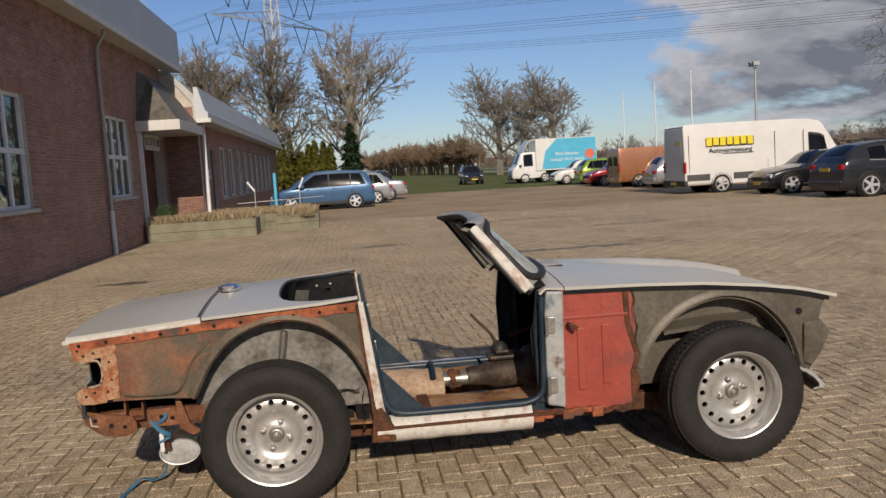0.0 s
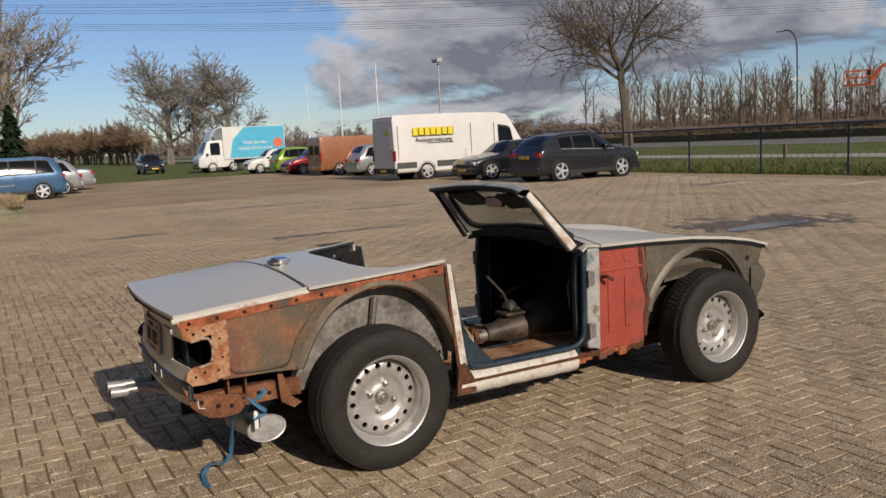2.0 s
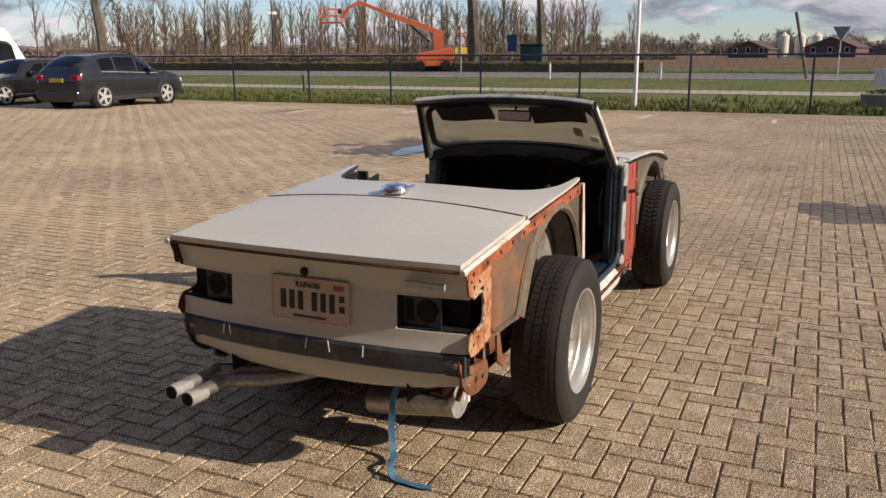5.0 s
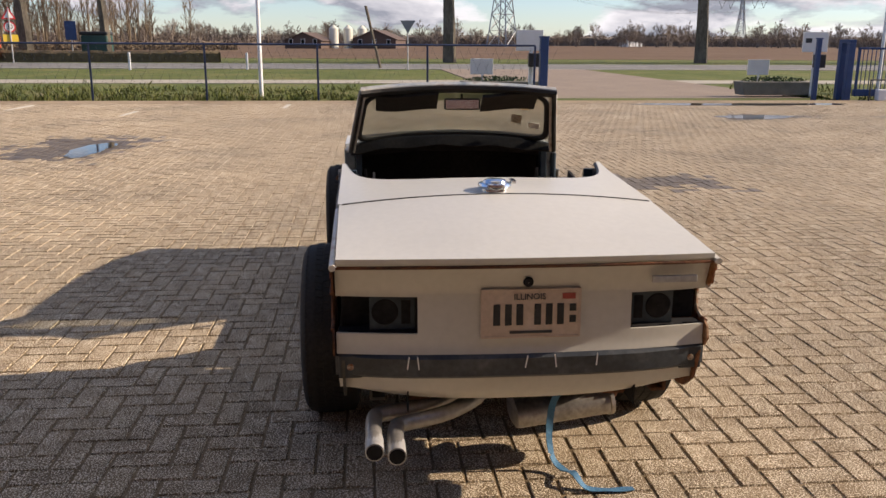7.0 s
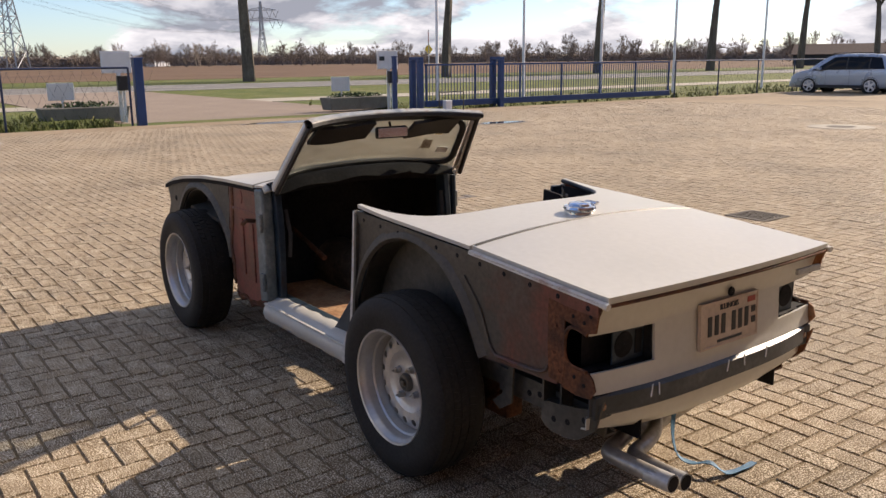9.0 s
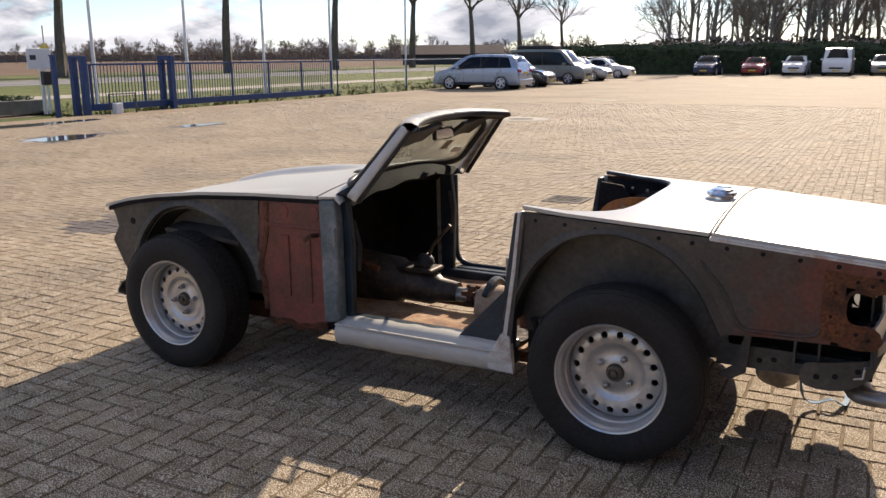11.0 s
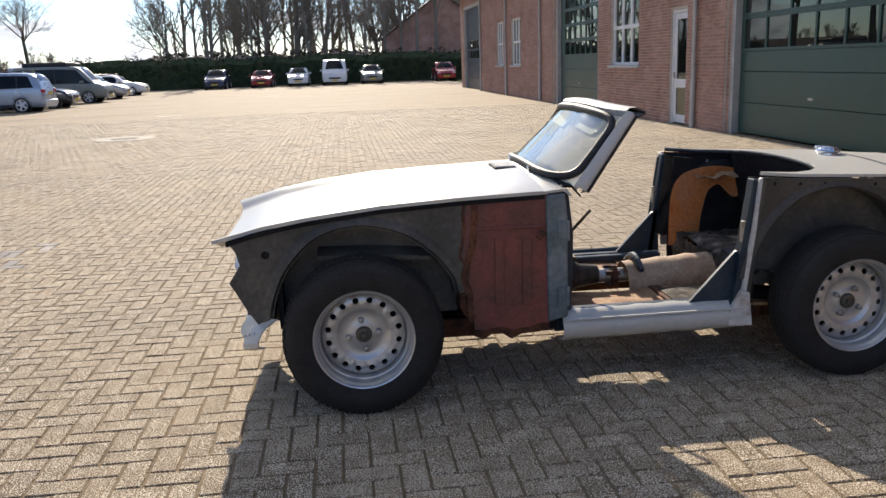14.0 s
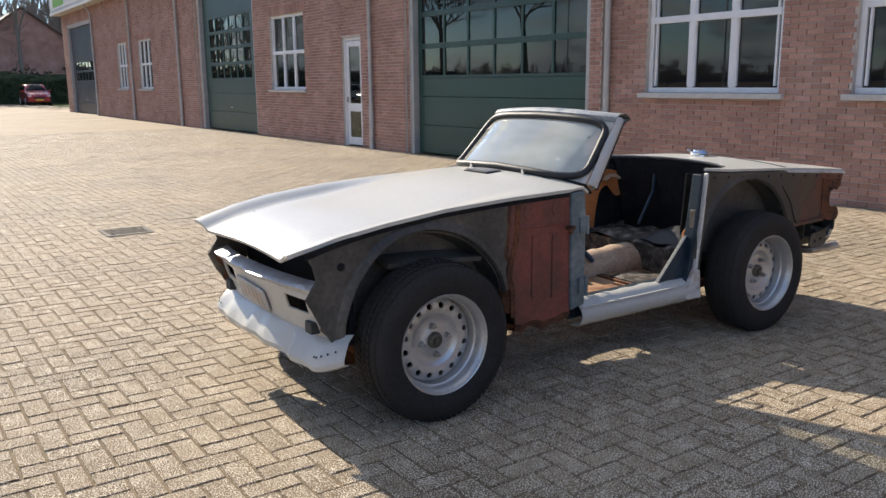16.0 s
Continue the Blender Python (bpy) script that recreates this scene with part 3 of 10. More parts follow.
M_SOFFIT = mat("off_white_soffit", [(0.55, 0.54, 0.50), (0.66, 0.65, 0.61)], 2, 0.6, 0, 0.05, 30, 0.06)
# near-black: the dimness of rooms is put into the wall colour
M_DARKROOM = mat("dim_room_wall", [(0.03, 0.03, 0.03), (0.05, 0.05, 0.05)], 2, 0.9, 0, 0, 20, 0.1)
M_LEAD = mat("weathered_lead_sheet", [(0.06, 0.055, 0.045), (0.12, 0.11, 0.09), (0.17, 0.155, 0.13)], 4, 0.6, 0.2, 0.2, 40, 0.2)
M_DARKTRIM = mat("dark_recess_trim", [(0.02, 0.024, 0.026), (0.04, 0.045, 0.05)], 4, 0.6, 0, 0.1, 40, 0.1)

# openings: y0, y1, z0, z1, kind
OPEN = [(-4.74, -2.63, 1.25, 3.2, "window"), (-1.72, 0.39, 1.25, 3.2, "window"), (8.55, 10.66, 1.25, 3.22, "window"), (15.6, 17.65, 1.27, 3.22, "window"),
        (-17.93, -15.82, 1.26, 3.15, "window"), (-34.3, -32.75, 1.26, 3.13, "window"), (-31.0, -29.2, 1.26, 3.13, "window"),
        (-13.86, -12.96, 0.0, 2.42, "door"), (-10.97, -5.85, 0.0, 4.1, "gate1"), (-23.7, -19.05, 0.0, 4.3, "gate2"), (-44.4, -38.9, 0.0, 4.4, "gate3"),
        (18.55, 21.6, 0.0, 2.9, "porch")]
WALL_Y0, WALL_Y1, WALL_H = -45.6, 22.0, 5.15


def wall_cells(y0, y1, z0, z1, holes):
    """Rectangles that fill a wall round its holes."""
    ys = sorted({y0, y1, *[a for h in holes for a in h[:2]]})
    zs = sorted({z0, z1, *[a for h in holes for a in h[2:4]]})
    for i in range(len(ys) - 1):
        for j in range(len(zs) - 1):
            cy, cz = (ys[i] + ys[i + 1]) / 2, (zs[j] + zs[j + 1]) / 2
            if not any(h[0] < cy < h[1] and h[2] < cz < h[3] for h in holes):
                yield ys[i], ys[i + 1], zs[j], zs[j + 1]


building = thing("workshop_building", "long single-storey red brick workshop with white windows and green doors", "building")
wm = Mesh()
for a, b, c, d in wall_cells(WALL_Y0, WALL_Y1, -0.4, WALL_H, [(h[0], h[1], max(h[2], -0.4), h[3]) if h[2] > 0 else (h[0], h[1], -0.4, h[3]) for h in OPEN]):
    wm.box(WX - 0.30, WX - 0.012, a, b, c, d)
wall_front = part("wall", wm, M_MORTAR, building, "mortar bed of the brick front wall")
bm2 = Mesh()
bm2.box(WX - 14, WX - 13.7, WALL_Y0, WALL_Y1, -0.4, WALL_H)
bm2.box(WX - 14, WX - 0.3, WALL_Y0, WALL_Y0 + 0.3, -0.4, WALL_H)
bm2.box(WX - 14, WX - 0.3, WALL_Y1 - 0.3, WALL_Y1, -0.4, WALL_H)
part("back_wall", bm2, M_BRICK, building)
# added partition and floor, coloured near-black to paint unlit rooms behind the panes
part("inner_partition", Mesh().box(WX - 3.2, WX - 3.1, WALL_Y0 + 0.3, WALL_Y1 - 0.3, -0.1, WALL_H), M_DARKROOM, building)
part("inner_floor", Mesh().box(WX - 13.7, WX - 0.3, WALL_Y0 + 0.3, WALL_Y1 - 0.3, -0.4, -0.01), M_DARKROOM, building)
rm = Mesh().box(WX - 14.3, WX + 0.05, WALL_Y0 - 0.3, WALL_Y1 + 0.3, WALL_H, WALL_H + 0.12)
part("roof", rm, M_LEAD, building)
part("fascia", Mesh().box(WX + 0.30, WX + 0.42, WALL_Y0 - 0.5, WALL_Y1 + 1.2, WALL_H - 0.02, WALL_H + 1.15), M_FASCIA, building, "tall pale grey roof fascia", bevel=0.01)
M_SIGNGREEN = mat("green_sign_field", [(0.12, 0.34, 0.03), (0.16, 0.42, 0.05)], 2, 0.5, 0, 0.02, 30, 0.05)
part("roof_sign", Mesh().box(WX + 0.42, WX + 0.45, WALL_Y0 - 0.1, -38.6, WALL_H + 0.1, WALL_H + 1.1), M_SIGN, building, "white sign board on the roof edge", bevel=0.006)
part("green_field", Mesh().box(WX + 0.45, WX + 0.456, -45.0, -42.2, WALL_H + 0.2, WALL_H + 1.0), M_SIGNGREEN, building, "bright green panel of the sign")
part("soffit", Mesh().box(WX - 0.02, WX + 0.34, WALL_Y0 - 0.45, WALL_Y1 + 1.15, WALL_H - 0.12, WALL_H - 0.03), M_SOFFIT, building, bevel=0.005)
part("gutter", Mesh().box(WX + 0.34, WX + 0.46, WALL_Y0 - 0.5, WALL_Y1 + 1.2, WALL_H - 0.14, WALL_H - 0.02), M_SOFFIT, building, bevel=0.01)


def bricks(y0, y1, z0, z1, holes, xf, parent, seed, axis="y", proud=0.0):
    """Courses of bricks in half bond in front of a mortar bed."""
    rng = np.random.default_rng(seed)
    v, f = [], []
    L, H, g = 0.222, 0.0685, 0.006
    nz = int((z1 - z0) / H)
    for k in range(nz):
        za, zb = z0 + k * H + g, z0 + (k + 1) * H - g
        zc = (za + zb) / 2
        cuts = sorted((max(h[0], y0), min(h[1], y1)) for h in holes if h[2] - 0.02 < zc < h[3] + 0.02 and h[1] > y0 and h[0] < y1)
        runs, at = [], y0
        for a, b in cuts:
            if a > at:
                runs.append((at, a))
            at = max(at, b)
        if at < y1:
            runs.append((at, y1))
        off = (k % 2) * L / 2
        for a, b in runs:
            i0 = math.floor((a - y0 - off) / L)
            i1 = math.ceil((b - y0 - off) / L)
            dep = rng.normal(0, 0.0013, max(1, i1 - i0))
            for i in range(i0, i1):
                ya, yb = max(a, y0 + off + i * L) + g * 0.7, min(b, y0 + off + (i + 1) * L) - g * 0.7
                if yb - ya < 0.03:
                    continue
                q = len(v)
                x = xf + dep[i - i0]
                xb = xf - 0.02
                if axis == "y":
                    v += [(xb, ya, za), (xb, yb, za), (xb, yb, zb), (xb, ya, zb), (x, ya, za), (x, yb, za), (x, yb, zb), (x, ya, zb)]
                else:
                    v += [(ya, xb, za), (yb, xb, za), (yb, xb, zb), (ya, xb, zb), (ya, x, za), (yb, x, za), (yb, x, zb), (ya, x, zb)]
                f += [(q + 4, q + 5, q + 6, q + 7), (q, q + 1, q + 5, q + 4), (q + 1, q + 2, q + 6, q + 5), (q + 2, q + 3, q + 7, q + 6), (q + 3, q, q + 4, q + 7)]
    me = bpy.data.meshes.new("brickwork")
    me.from_pydata(v, [], f)
    bm = bmesh.new(); bm.from_mesh(me)
    bmesh.ops.recalc_face_normals(bm, faces=bm.faces)
    bm.to_mesh(me); bm.free()
    me.materials.append(M_BRICK)
    ob = new("brickwork", me)
    ob.parent = parent
    return tagged(ob, "weathered red bricks in half bond", kind="stuff")


NEARWALL = (-5.3, -2.6, 0.48, 1.24)
bricks(WALL_Y0, WALL_Y1, 0.0, WALL_H - 0.12, [h for h in OPEN] + [NEARWALL], WX, wall_front, 3)


def window_unit(y0, y1, z0, z1, n):
    """White three-light casement set back in the wall."""
    w = thing("window_%d" % n, "white three-light window with stone sill in the brick wall", "window", kind="structure")
    x = WX - 0.09
    fr = Mesh()
    t = 0.07
    fr.box(x - 0.05, x + 0.02, y0, y1, z0, z0 + t).box(x - 0.05, x + 0.02, y0, y1, z1 - t, z1)
    fr.box(x - 0.05, x + 0.02, y0, y0 + t, z0 + t, z1 - t).box(x - 0.05, x + 0.02, y1 - t, y1, z0 + t, z1 - t)
    part("window_frame", fr, M_FRAME, w, bevel=0.006)
    zm = z0 + (z1 - z0) * 0.50
    tr = Mesh().box(x - 0.045, x + 0.026, y0 + t, y1 - t, zm - 0.045, zm + 0.045)
    part("transom", tr, M_FRAME, w, bevel=0.006)
    step = (y1 - y0 - 2 * t) / 3
    for i in (1, 2):
        yc = y0 + t + i * step
        part("mullion", Mesh().box(x - 0.045, x + 0.024, yc - 0.04, yc + 0.04, z0 + t, z1 - t), M_FRAME, w, bevel=0.006)
    for i in range(3):
        a, b = y0 + t + i * step, y0 + t + (i + 1) * step
        for c, d in ((z0 + t, zm), (zm, z1 - t)):
            part("pane", Mesh().box(x - 0.03, x - 0.022, a, b, c, d), M_PANE, w)
            s = 0.03
            sa = Mesh()
            sa.box(x - 0.02, x + 0.012, a + 0.03, a + 0.03 + s, c + 0.02, d - 0.02).box(x - 0.02, x + 0.012, b - 0.03 - s, b - 0.03, c + 0.02, d - 0.02)
            part("sash", sa, M_FRAME, w)
    part("window_sill", Mesh().box(x - 0.02, WX + 0.07, y0 - 0.08, y1 + 0.08, z0 - 0.07, z0), M_SILL, w, bevel=0.008)
    return w


def lintel(y0, y1, z1):
    """Soldier course of upright bricks over an opening."""
    ms = Mesh()
    n = round((y1 - y0 + 0.2) / 0.0755)
    for i in range(n):
        a = y0 - 0.1 + i * (y1 - y0 + 0.2) / n
        ms.box(WX - 0.02, WX + 0.004, a + 0.005, a + 0.0705, z1 + 0.006, z1 + 0.216)
    return part("lintel", ms, M_BRICK, building, "upright brick soldier course", kind="stuff")


def drain(y, n, top=WALL_H - 0.15):
    d = thing("drainpipe", "grey zinc downpipe on the brick wall", "drainpipe")
    part("pipe", Mesh().tube([(WX + 0.28, y, top + 0.05), (WX + 0.26, y, top - 0.1), (WX + 0.08, y, top - 0.35), (WX + 0.07, y, 0.9)], 0.045, 12), M_PIPE, d, smooth=40)
    part("foot", Mesh().tube([(WX + 0.07, y, 1.0), (WX + 0.07, y, gz(0))], 0.055, 12), M_FRAME if n == 0 else M_PIPE, d, smooth=40)
    for z in (1.2, 2.6, 4.0):
        part("clamp", Mesh().tube([(WX + 0.07, y, z - 0.015), (WX + 0.07, y, z + 0.015)], 0.054, 12).box(WX - 0.01, WX + 0.05, y - 0.012, y + 0.012, z - 0.012, z + 0.012), M_PIPE, d)
    return d


for n, h in enumerate([h for h in OPEN if h[4] == "window"]):
    window_unit(*h[:4], n + 1)
    lintel(h[0], h[1], h[3])
for n, y in enumerate((15.12, -5.42, -12.42, -25.7, -31.9, -38.4)):
    drain(y, n)


def overhead_door(y0, y1, h, material, label, rows, cols, zr0, zr1, name, ym0=0.12, ym1=0.12):
    """Sectional overhead door with rows of panes, in a pale frame."""
    d = thing(name, label, "garage door", kind="structure")
    x = WX - 0.16
    fr = Mesh().box(x - 0.06, WX - 0.03, y0, y0 + 0.11, 0, h).box(x - 0.06, WX - 0.03, y1 - 0.11, y1, 0, h).box(x - 0.06, WX - 0.03, y0 + 0.11, y1 - 0.11, h - 0.12, h)
    part("door_frame", fr, M_PIPE, d, bevel=0.006)
    a, b = y0 + 0.115, y1 - 0.115
    ph = (zr1 - zr0) / rows
    z = 0.02
    while z < zr0 - 0.05:
        part("panel", Mesh().box(x - 0.04, x, a, b, z + 0.004, min(z + 0.56, zr0) - 0.004), material, d, bevel=0.008)
        z += 0.56
    if h - 0.12 - zr1 > 0.05:
        part("panel", Mesh().box(x - 0.04, x, a, b, zr1 + 0.004, h - 0.125), material, d, bevel=0.008)
    cw = (b - a - ym0 - ym1) / cols
    for r in range(rows):
        za, zb = zr0 + r * ph, zr0 + (r + 1) * ph
        bar = Mesh().box(x - 0.04, x + 0.004, a, b, za, za + 0.05).box(x - 0.04, x + 0.004, a, b, zb - 0.05, zb)
        bar.box(x - 0.04, x + 0.002, a, a + ym0, za + 0.05, zb - 0.05).box(x - 0.04, x + 0.002, b - ym1, b, za + 0.05, zb - 0.05)
        for c in range(1, cols):
            yc = a + ym0 + c * cw
            bar.box(x - 0.04, x + 0.002, yc - 0.028, yc + 0.028, za + 0.05, zb - 0.05)
        part("glazed_section", bar, material, d, bevel=0.004)
        for c in range(cols):
            part("pane", Mesh().box(x - 0.026, x - 0.02, a + ym0 + c * cw, a + ym0 + (c + 1) * cw, za + 0.04, zb - 0.04), M_PANE, d)
    part("door_handle", Mesh().box(x, x + 0.03, (a + b) / 2 - 0.07, (a + b) / 2 + 0.07, 0.7, 0.74), M_PIPE, d, bevel=0.006)
    return d


overhead_door(-10.97, -5.85, 4.1, M_GREEN, "dark green overhead door with large glazed rows", 4, 6, 1.5, 3.95, "door_1")
overhead_door(-23.7, -19.05, 4.3, M_GREEN, "dark green overhead door with four rows of small panes", 4, 6, 1.55, 3.45, "door_2", 0.5, 0.5)
overhead_door(-44.4, -38.9, 4.4, M_BLUEDOOR, "dark blue overhead door at the end of the workshop", 2, 6, 1.6, 2.6, "door_3", 0.5, 0.5)


def side_door():
    d = thing("door_4", "white framed glazed service door in the brick wall", "door", kind="structure")
    x, y0, y1, h = WX - 0.09, -13.86, -12.96, 2.42
    fr = Mesh().box(x - 0.05, x + 0.03, y0, y0 + 0.07, 0, h).box(x - 0.05, x + 0.03, y1 - 0.07, y1, 0, h).box(x - 0.05, x + 0.03, y0 + 0.07, y1 - 0.07, h - 0.07, h)
    part("door_frame", fr, M_FRAME, d, bevel=0.006)
    lf = Mesh().box(x - 0.04, x + 0.01, y0 + 0.08, y0 + 0.19, 0.03, h - 0.08).box(x - 0.04, x + 0.01, y1 - 0.19, y1 - 0.08, 0.03, h - 0.08)
    lf.box(x - 0.04, x + 0.01, y0 + 0.19, y1 - 0.19, 0.03, 0.2).box(x - 0.04, x + 0.01, y0 + 0.19, y1 - 0.19, 0.78, 0.96).box(x - 0.04, x + 0.01, y0 + 0.19, y1 - 0.19, h - 0.2, h - 0.08)
    part("door_leaf", lf, M_FRAME, d, bevel=0.006)
    part("pane", Mesh().box(x - 0.02, x - 0.012, y0 + 0.18, y1 - 0.18, 0.19, 0.79), M_PANE, d)
    part("pane", Mesh().box(x - 0.02, x - 0.012, y0 + 0.18, y1 - 0.18, 0.95, h - 0.19), M_PANE, d)
    part("door_handle", Mesh().box(x + 0.01, x + 0.05, y0 + 0.12, y0 + 0.15, 0.98, 1.1), M_STEEL, d, bevel=0.004)


side_door()
# brick piers beside the large door
for y0, y1 in ((-12.1, -11.05), (-5.8, -5.55), (-25.2, -23.85)):
    pier = part("pier", Mesh().box(WX - 0.01, WX + 0.048, y0, y1, -0.1, WALL_H - 0.13), M_MORTAR, building)
    bricks(y0, y1, 0.0, WALL_H - 0.15, [], WX + 0.06, pier, 9)


# ---- reception corner and the lower annexe ----
M_TEXTPLATE = mat("cream_sign_plate", [(0.52, 0.50, 0.42), (0.60, 0.58, 0.50)], 3, 0.5, 0, 0.02, 40, 0.05)
AX0, AY0, AY1, AH = -3.95, 22.0, 52.0, 3.45
annexe = thing("annexe_building", "lower brick office annexe with a flat grey roof edge", "building")
A_OPEN = [(24.0, 25.1, 0.0, 2.6)] + [(26.2 + 2.35 * k, 27.9 + 2.35 * k, 0.9, 2.75) for k in range(9)]
am = Mesh()
for a, b, c, d in wall_cells(AY0 + 0.3, AY1, -0.4, AH, [(h[0], h[1], -0.4 if h[2] == 0 else h[2], h[3]) for h in A_OPEN]):
    am.box(AX0 - 0.3, AX0 - 0.012, a, b, c, d)
awall = part("wall", am, M_MORTAR, annexe, weld=True)
bricks(AY0 + 0.3, AY1, 0.0, AH - 0.1, A_OPEN, AX0, awall, 17)
# gable that faces the yard, rising above the low roof
gb = part("gable_wall", Mesh().prism([(WX - 1.5, -0.4), (AX0 - 0.012, -0.4), (AX0 - 0.012, 3.9), (AX0 - 0.75, 4.75), (WX - 1.5, 4.75)], lambda u, v, d: (u, AY0 + 0.012 + d, v), 0.0, 0.288), M_MORTAR, annexe, "brick gable wall facing the yard")
bricks(WX - 0.0, AX0, 0.0, 3.85, [], AY0 - 0.0 + 0.0, gb, 19, axis="x")
part("gable_coping", Mesh().prism([(AX0 + 0.05, 3.35), (AX0 + 0.05, 4.1), (AX0 - 0.75, 4.95), (WX - 1.5, 4.95), (WX - 1.5, 4.75), (AX0 - 0.75, 4.75), (AX0 - 0.1, 3.95), (AX0 - 0.1, 3.35)], lambda u, v, d: (u, AY0 + d, v), -0.05, 0.32), M_SILL, annexe, "pale concrete coping", bevel=0.01)
part("roof", Mesh().box(AX0 - 9, AX0, AY0 + 0.3, AY1, AH, AH + 0.15), M_LEAD, annexe)
part("roof_edge", Mesh().prism([(0.38, 0.0), (0.38, 0.18), (0.30, 0.24), (0.12, 0.95), (0.0, 0.95), (0.0, 0.0)], lambda u, v, d: (AX0 + u, d, AH + v), AY0 - 0.25, AY1 + 0.3), M_FASCIA, annexe, "sloping grey metal roof edge")
part("gutter", Mesh().box(AX0 + 0.02, AX0 + 0.46, AY0 - 0.3, AY1 + 0.3, AH - 0.13, AH - 0.002), M_SOFFIT, annexe, bevel=0.01)
part("end_wall", Mesh().box(AX0 - 9, AX0 - 0.02, AY1 - 0.02, AY1 + 0.28, -0.4, AH), M_BRICK, annexe)
# added wall behind the office windows, indoor dimness painted in its colour
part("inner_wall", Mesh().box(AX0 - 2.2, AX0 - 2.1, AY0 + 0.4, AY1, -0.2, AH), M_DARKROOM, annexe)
for k, h in enumerate(A_OPEN[1:]):
    w = thing("window_%d" % (k + 11), "grey framed office window with pale blinds in the annexe", "window", kind="structure")
    x = AX0 - 0.12
    fr = Mesh()
    for a, b, c, d in ((h[0], h[1], h[2], h[2] + 0.07), (h[0], h[1], h[3] - 0.07, h[3]), (h[0], h[0] + 0.07, h[2] + 0.07, h[3] - 0.07), (h[1] - 0.07, h[1], h[2] + 0.07, h[3] - 0.07)):
        fr.box(x - 0.04, x + 0.03, a, b, c, d)
    part("window_frame", fr, M_FRAME, w, bevel=0.005)
    part("mullion", Mesh().box(x - 0.035, x + 0.025, (h[0] + h[1]) / 2 - 0.03, (h[0] + h[1]) / 2 + 0.03, h[2] + 0.07, h[3] - 0.07), M_FRAME, w)
    part("pane", Mesh().box(x - 0.02, x - 0.014, h[0] + 0.06, h[1] - 0.06, h[2] + 0.06, h[3] - 0.06), M_PANE, w)
    part("window_sill", Mesh().box(x, AX0 + 0.05, h[0] - 0.05, h[1] + 0.05, h[2] - 0.06, h[2]), M_SILL, w, bevel=0.005)
    part("blind", Mesh().box(x - 0.10, x - 0.09, h[0] + 0.05, h[1] - 0.05, h[2] + 0.05, h[3] - 0.05), M_SOFFIT, w)
dk = thing("door_5", "dark annexe door in the brick wall", "door", kind="structure")
part("door_leaf", Mesh().box(AX0 - 0.14, AX0 - 0.10, 24.02, 25.08, 0.0, 2.58), M_DARKTRIM, dk, bevel=0.005)
part("door_handle", Mesh().box(AX0 - 0.10, AX0 - 0.05, 24.12, 24.15, 1.0, 1.12), M_STEEL, dk)
for nm, y0, y1, z0, z1, m in (("notice", 22.75, 23.15, 1.25, 1.95, M_SIGN), ("notice", 22.75, 23.15, 2.0, 2.35, M_TEXTPLATE), ("notice", 23.3, 23.6, 1.6, 1.9, M_SIGN)):
    nb = thing("notice_plate", "small pale notice plate on the brick wall", "sign", kind="")
    part("plate", Mesh().box(AX0, AX0 + 0.02, y0, y1, z0, z1), m, nb, bevel=0.003)
    part("print", Mesh().box(AX0 + 0.019, AX0 + 0.023, y0 + 0.06, y1 - 0.06, lerp(z0, z1, 0.35), lerp(z0, z1, 0.75)), M_BLUEDOOR, nb)
dp = thing("drainpipe", "white downpipe at the annexe corner", "drainpipe")
part("pipe", Mesh().tube([(AX0 + 0.10, 22.35, AH - 0.1), (AX0 + 0.09, 22.35, 0.0)], 0.06, 12), M_FRAME, dp, smooth=40)

# recessed entrance with canopy
ent = thing("reception_entrance", "recessed reception entrance under a lead-clad canopy", "entrance")
part("canopy_slab", Mesh().box(WX - 0.6, AX0 + 0.15, 18.35, 22.0, 2.95, 3.22), M_SOFFIT, ent, "off-white canopy slab", bevel=0.01)
part("canopy_lead", Mesh().add([(WX - 0.05, 18.45, 3.22), (AX0 + 0.08, 18.45, 3.22), (AX0 + 0.08, 21.95, 3.22), (WX - 0.05, 21.95, 3.22), (WX - 0.05, 19.1, 4.65), (WX - 0.05, 21.95, 4.65), (WX + 0.25, 21.95, 4.4), (WX + 0.25, 19.2, 4.4)],
     [(0, 1, 7, 4), (1, 2, 6, 7), (4, 7, 6, 5), (2, 3, 5, 6), (0, 4, 5, 3), (0, 3, 2, 1)]), M_LEAD, ent, "dark weathered lead hood")
part("recess_back", Mesh().box(WX - 1.5, WX - 1.3, 18.3, 22.0, -0.1, 3.0), M_BRICK, ent)
part("recess_side", Mesh().box(WX - 1.3, WX - 0.3, 18.35, 18.55, -0.1, 3.0), M_BRICK, ent)
part("entrance_post", Mesh().box(WX - 0.02, WX + 0.10, 18.5, 18.62, 0.0, 2.95), M_FRAME, ent, bevel=0.008)
sgn = thing("reception_sign", "cream sign plate reading receptie over the door", "sign")
part("plate", Mesh().box(WX + 0.10, WX + 0.14, 18.75, 20.45, 2.48, 2.92), M_TEXTPLATE, sgn, bevel=0.004)
cu_m = Matrix.Translation((WX + 0.142, 19.45, 2.70)) @ pose(0, 0, 0, 90, 0, 90)
rd = thing("door_6", "white framed glazed reception door", "door", kind="structure")
fr = Mesh().box(WX - 1.28, WX - 1.2, 18.8, 18.9, 0, 2.45).box(WX - 1.28, WX - 1.2, 20.0, 20.1, 0, 2.45).box(WX - 1.28, WX - 1.2, 18.9, 20.0, 2.35, 2.45).box(WX - 1.27, WX - 1.22, 18.9, 20.0, 0.0, 0.25)
part("door_frame", fr, M_FRAME, rd, bevel=0.006)
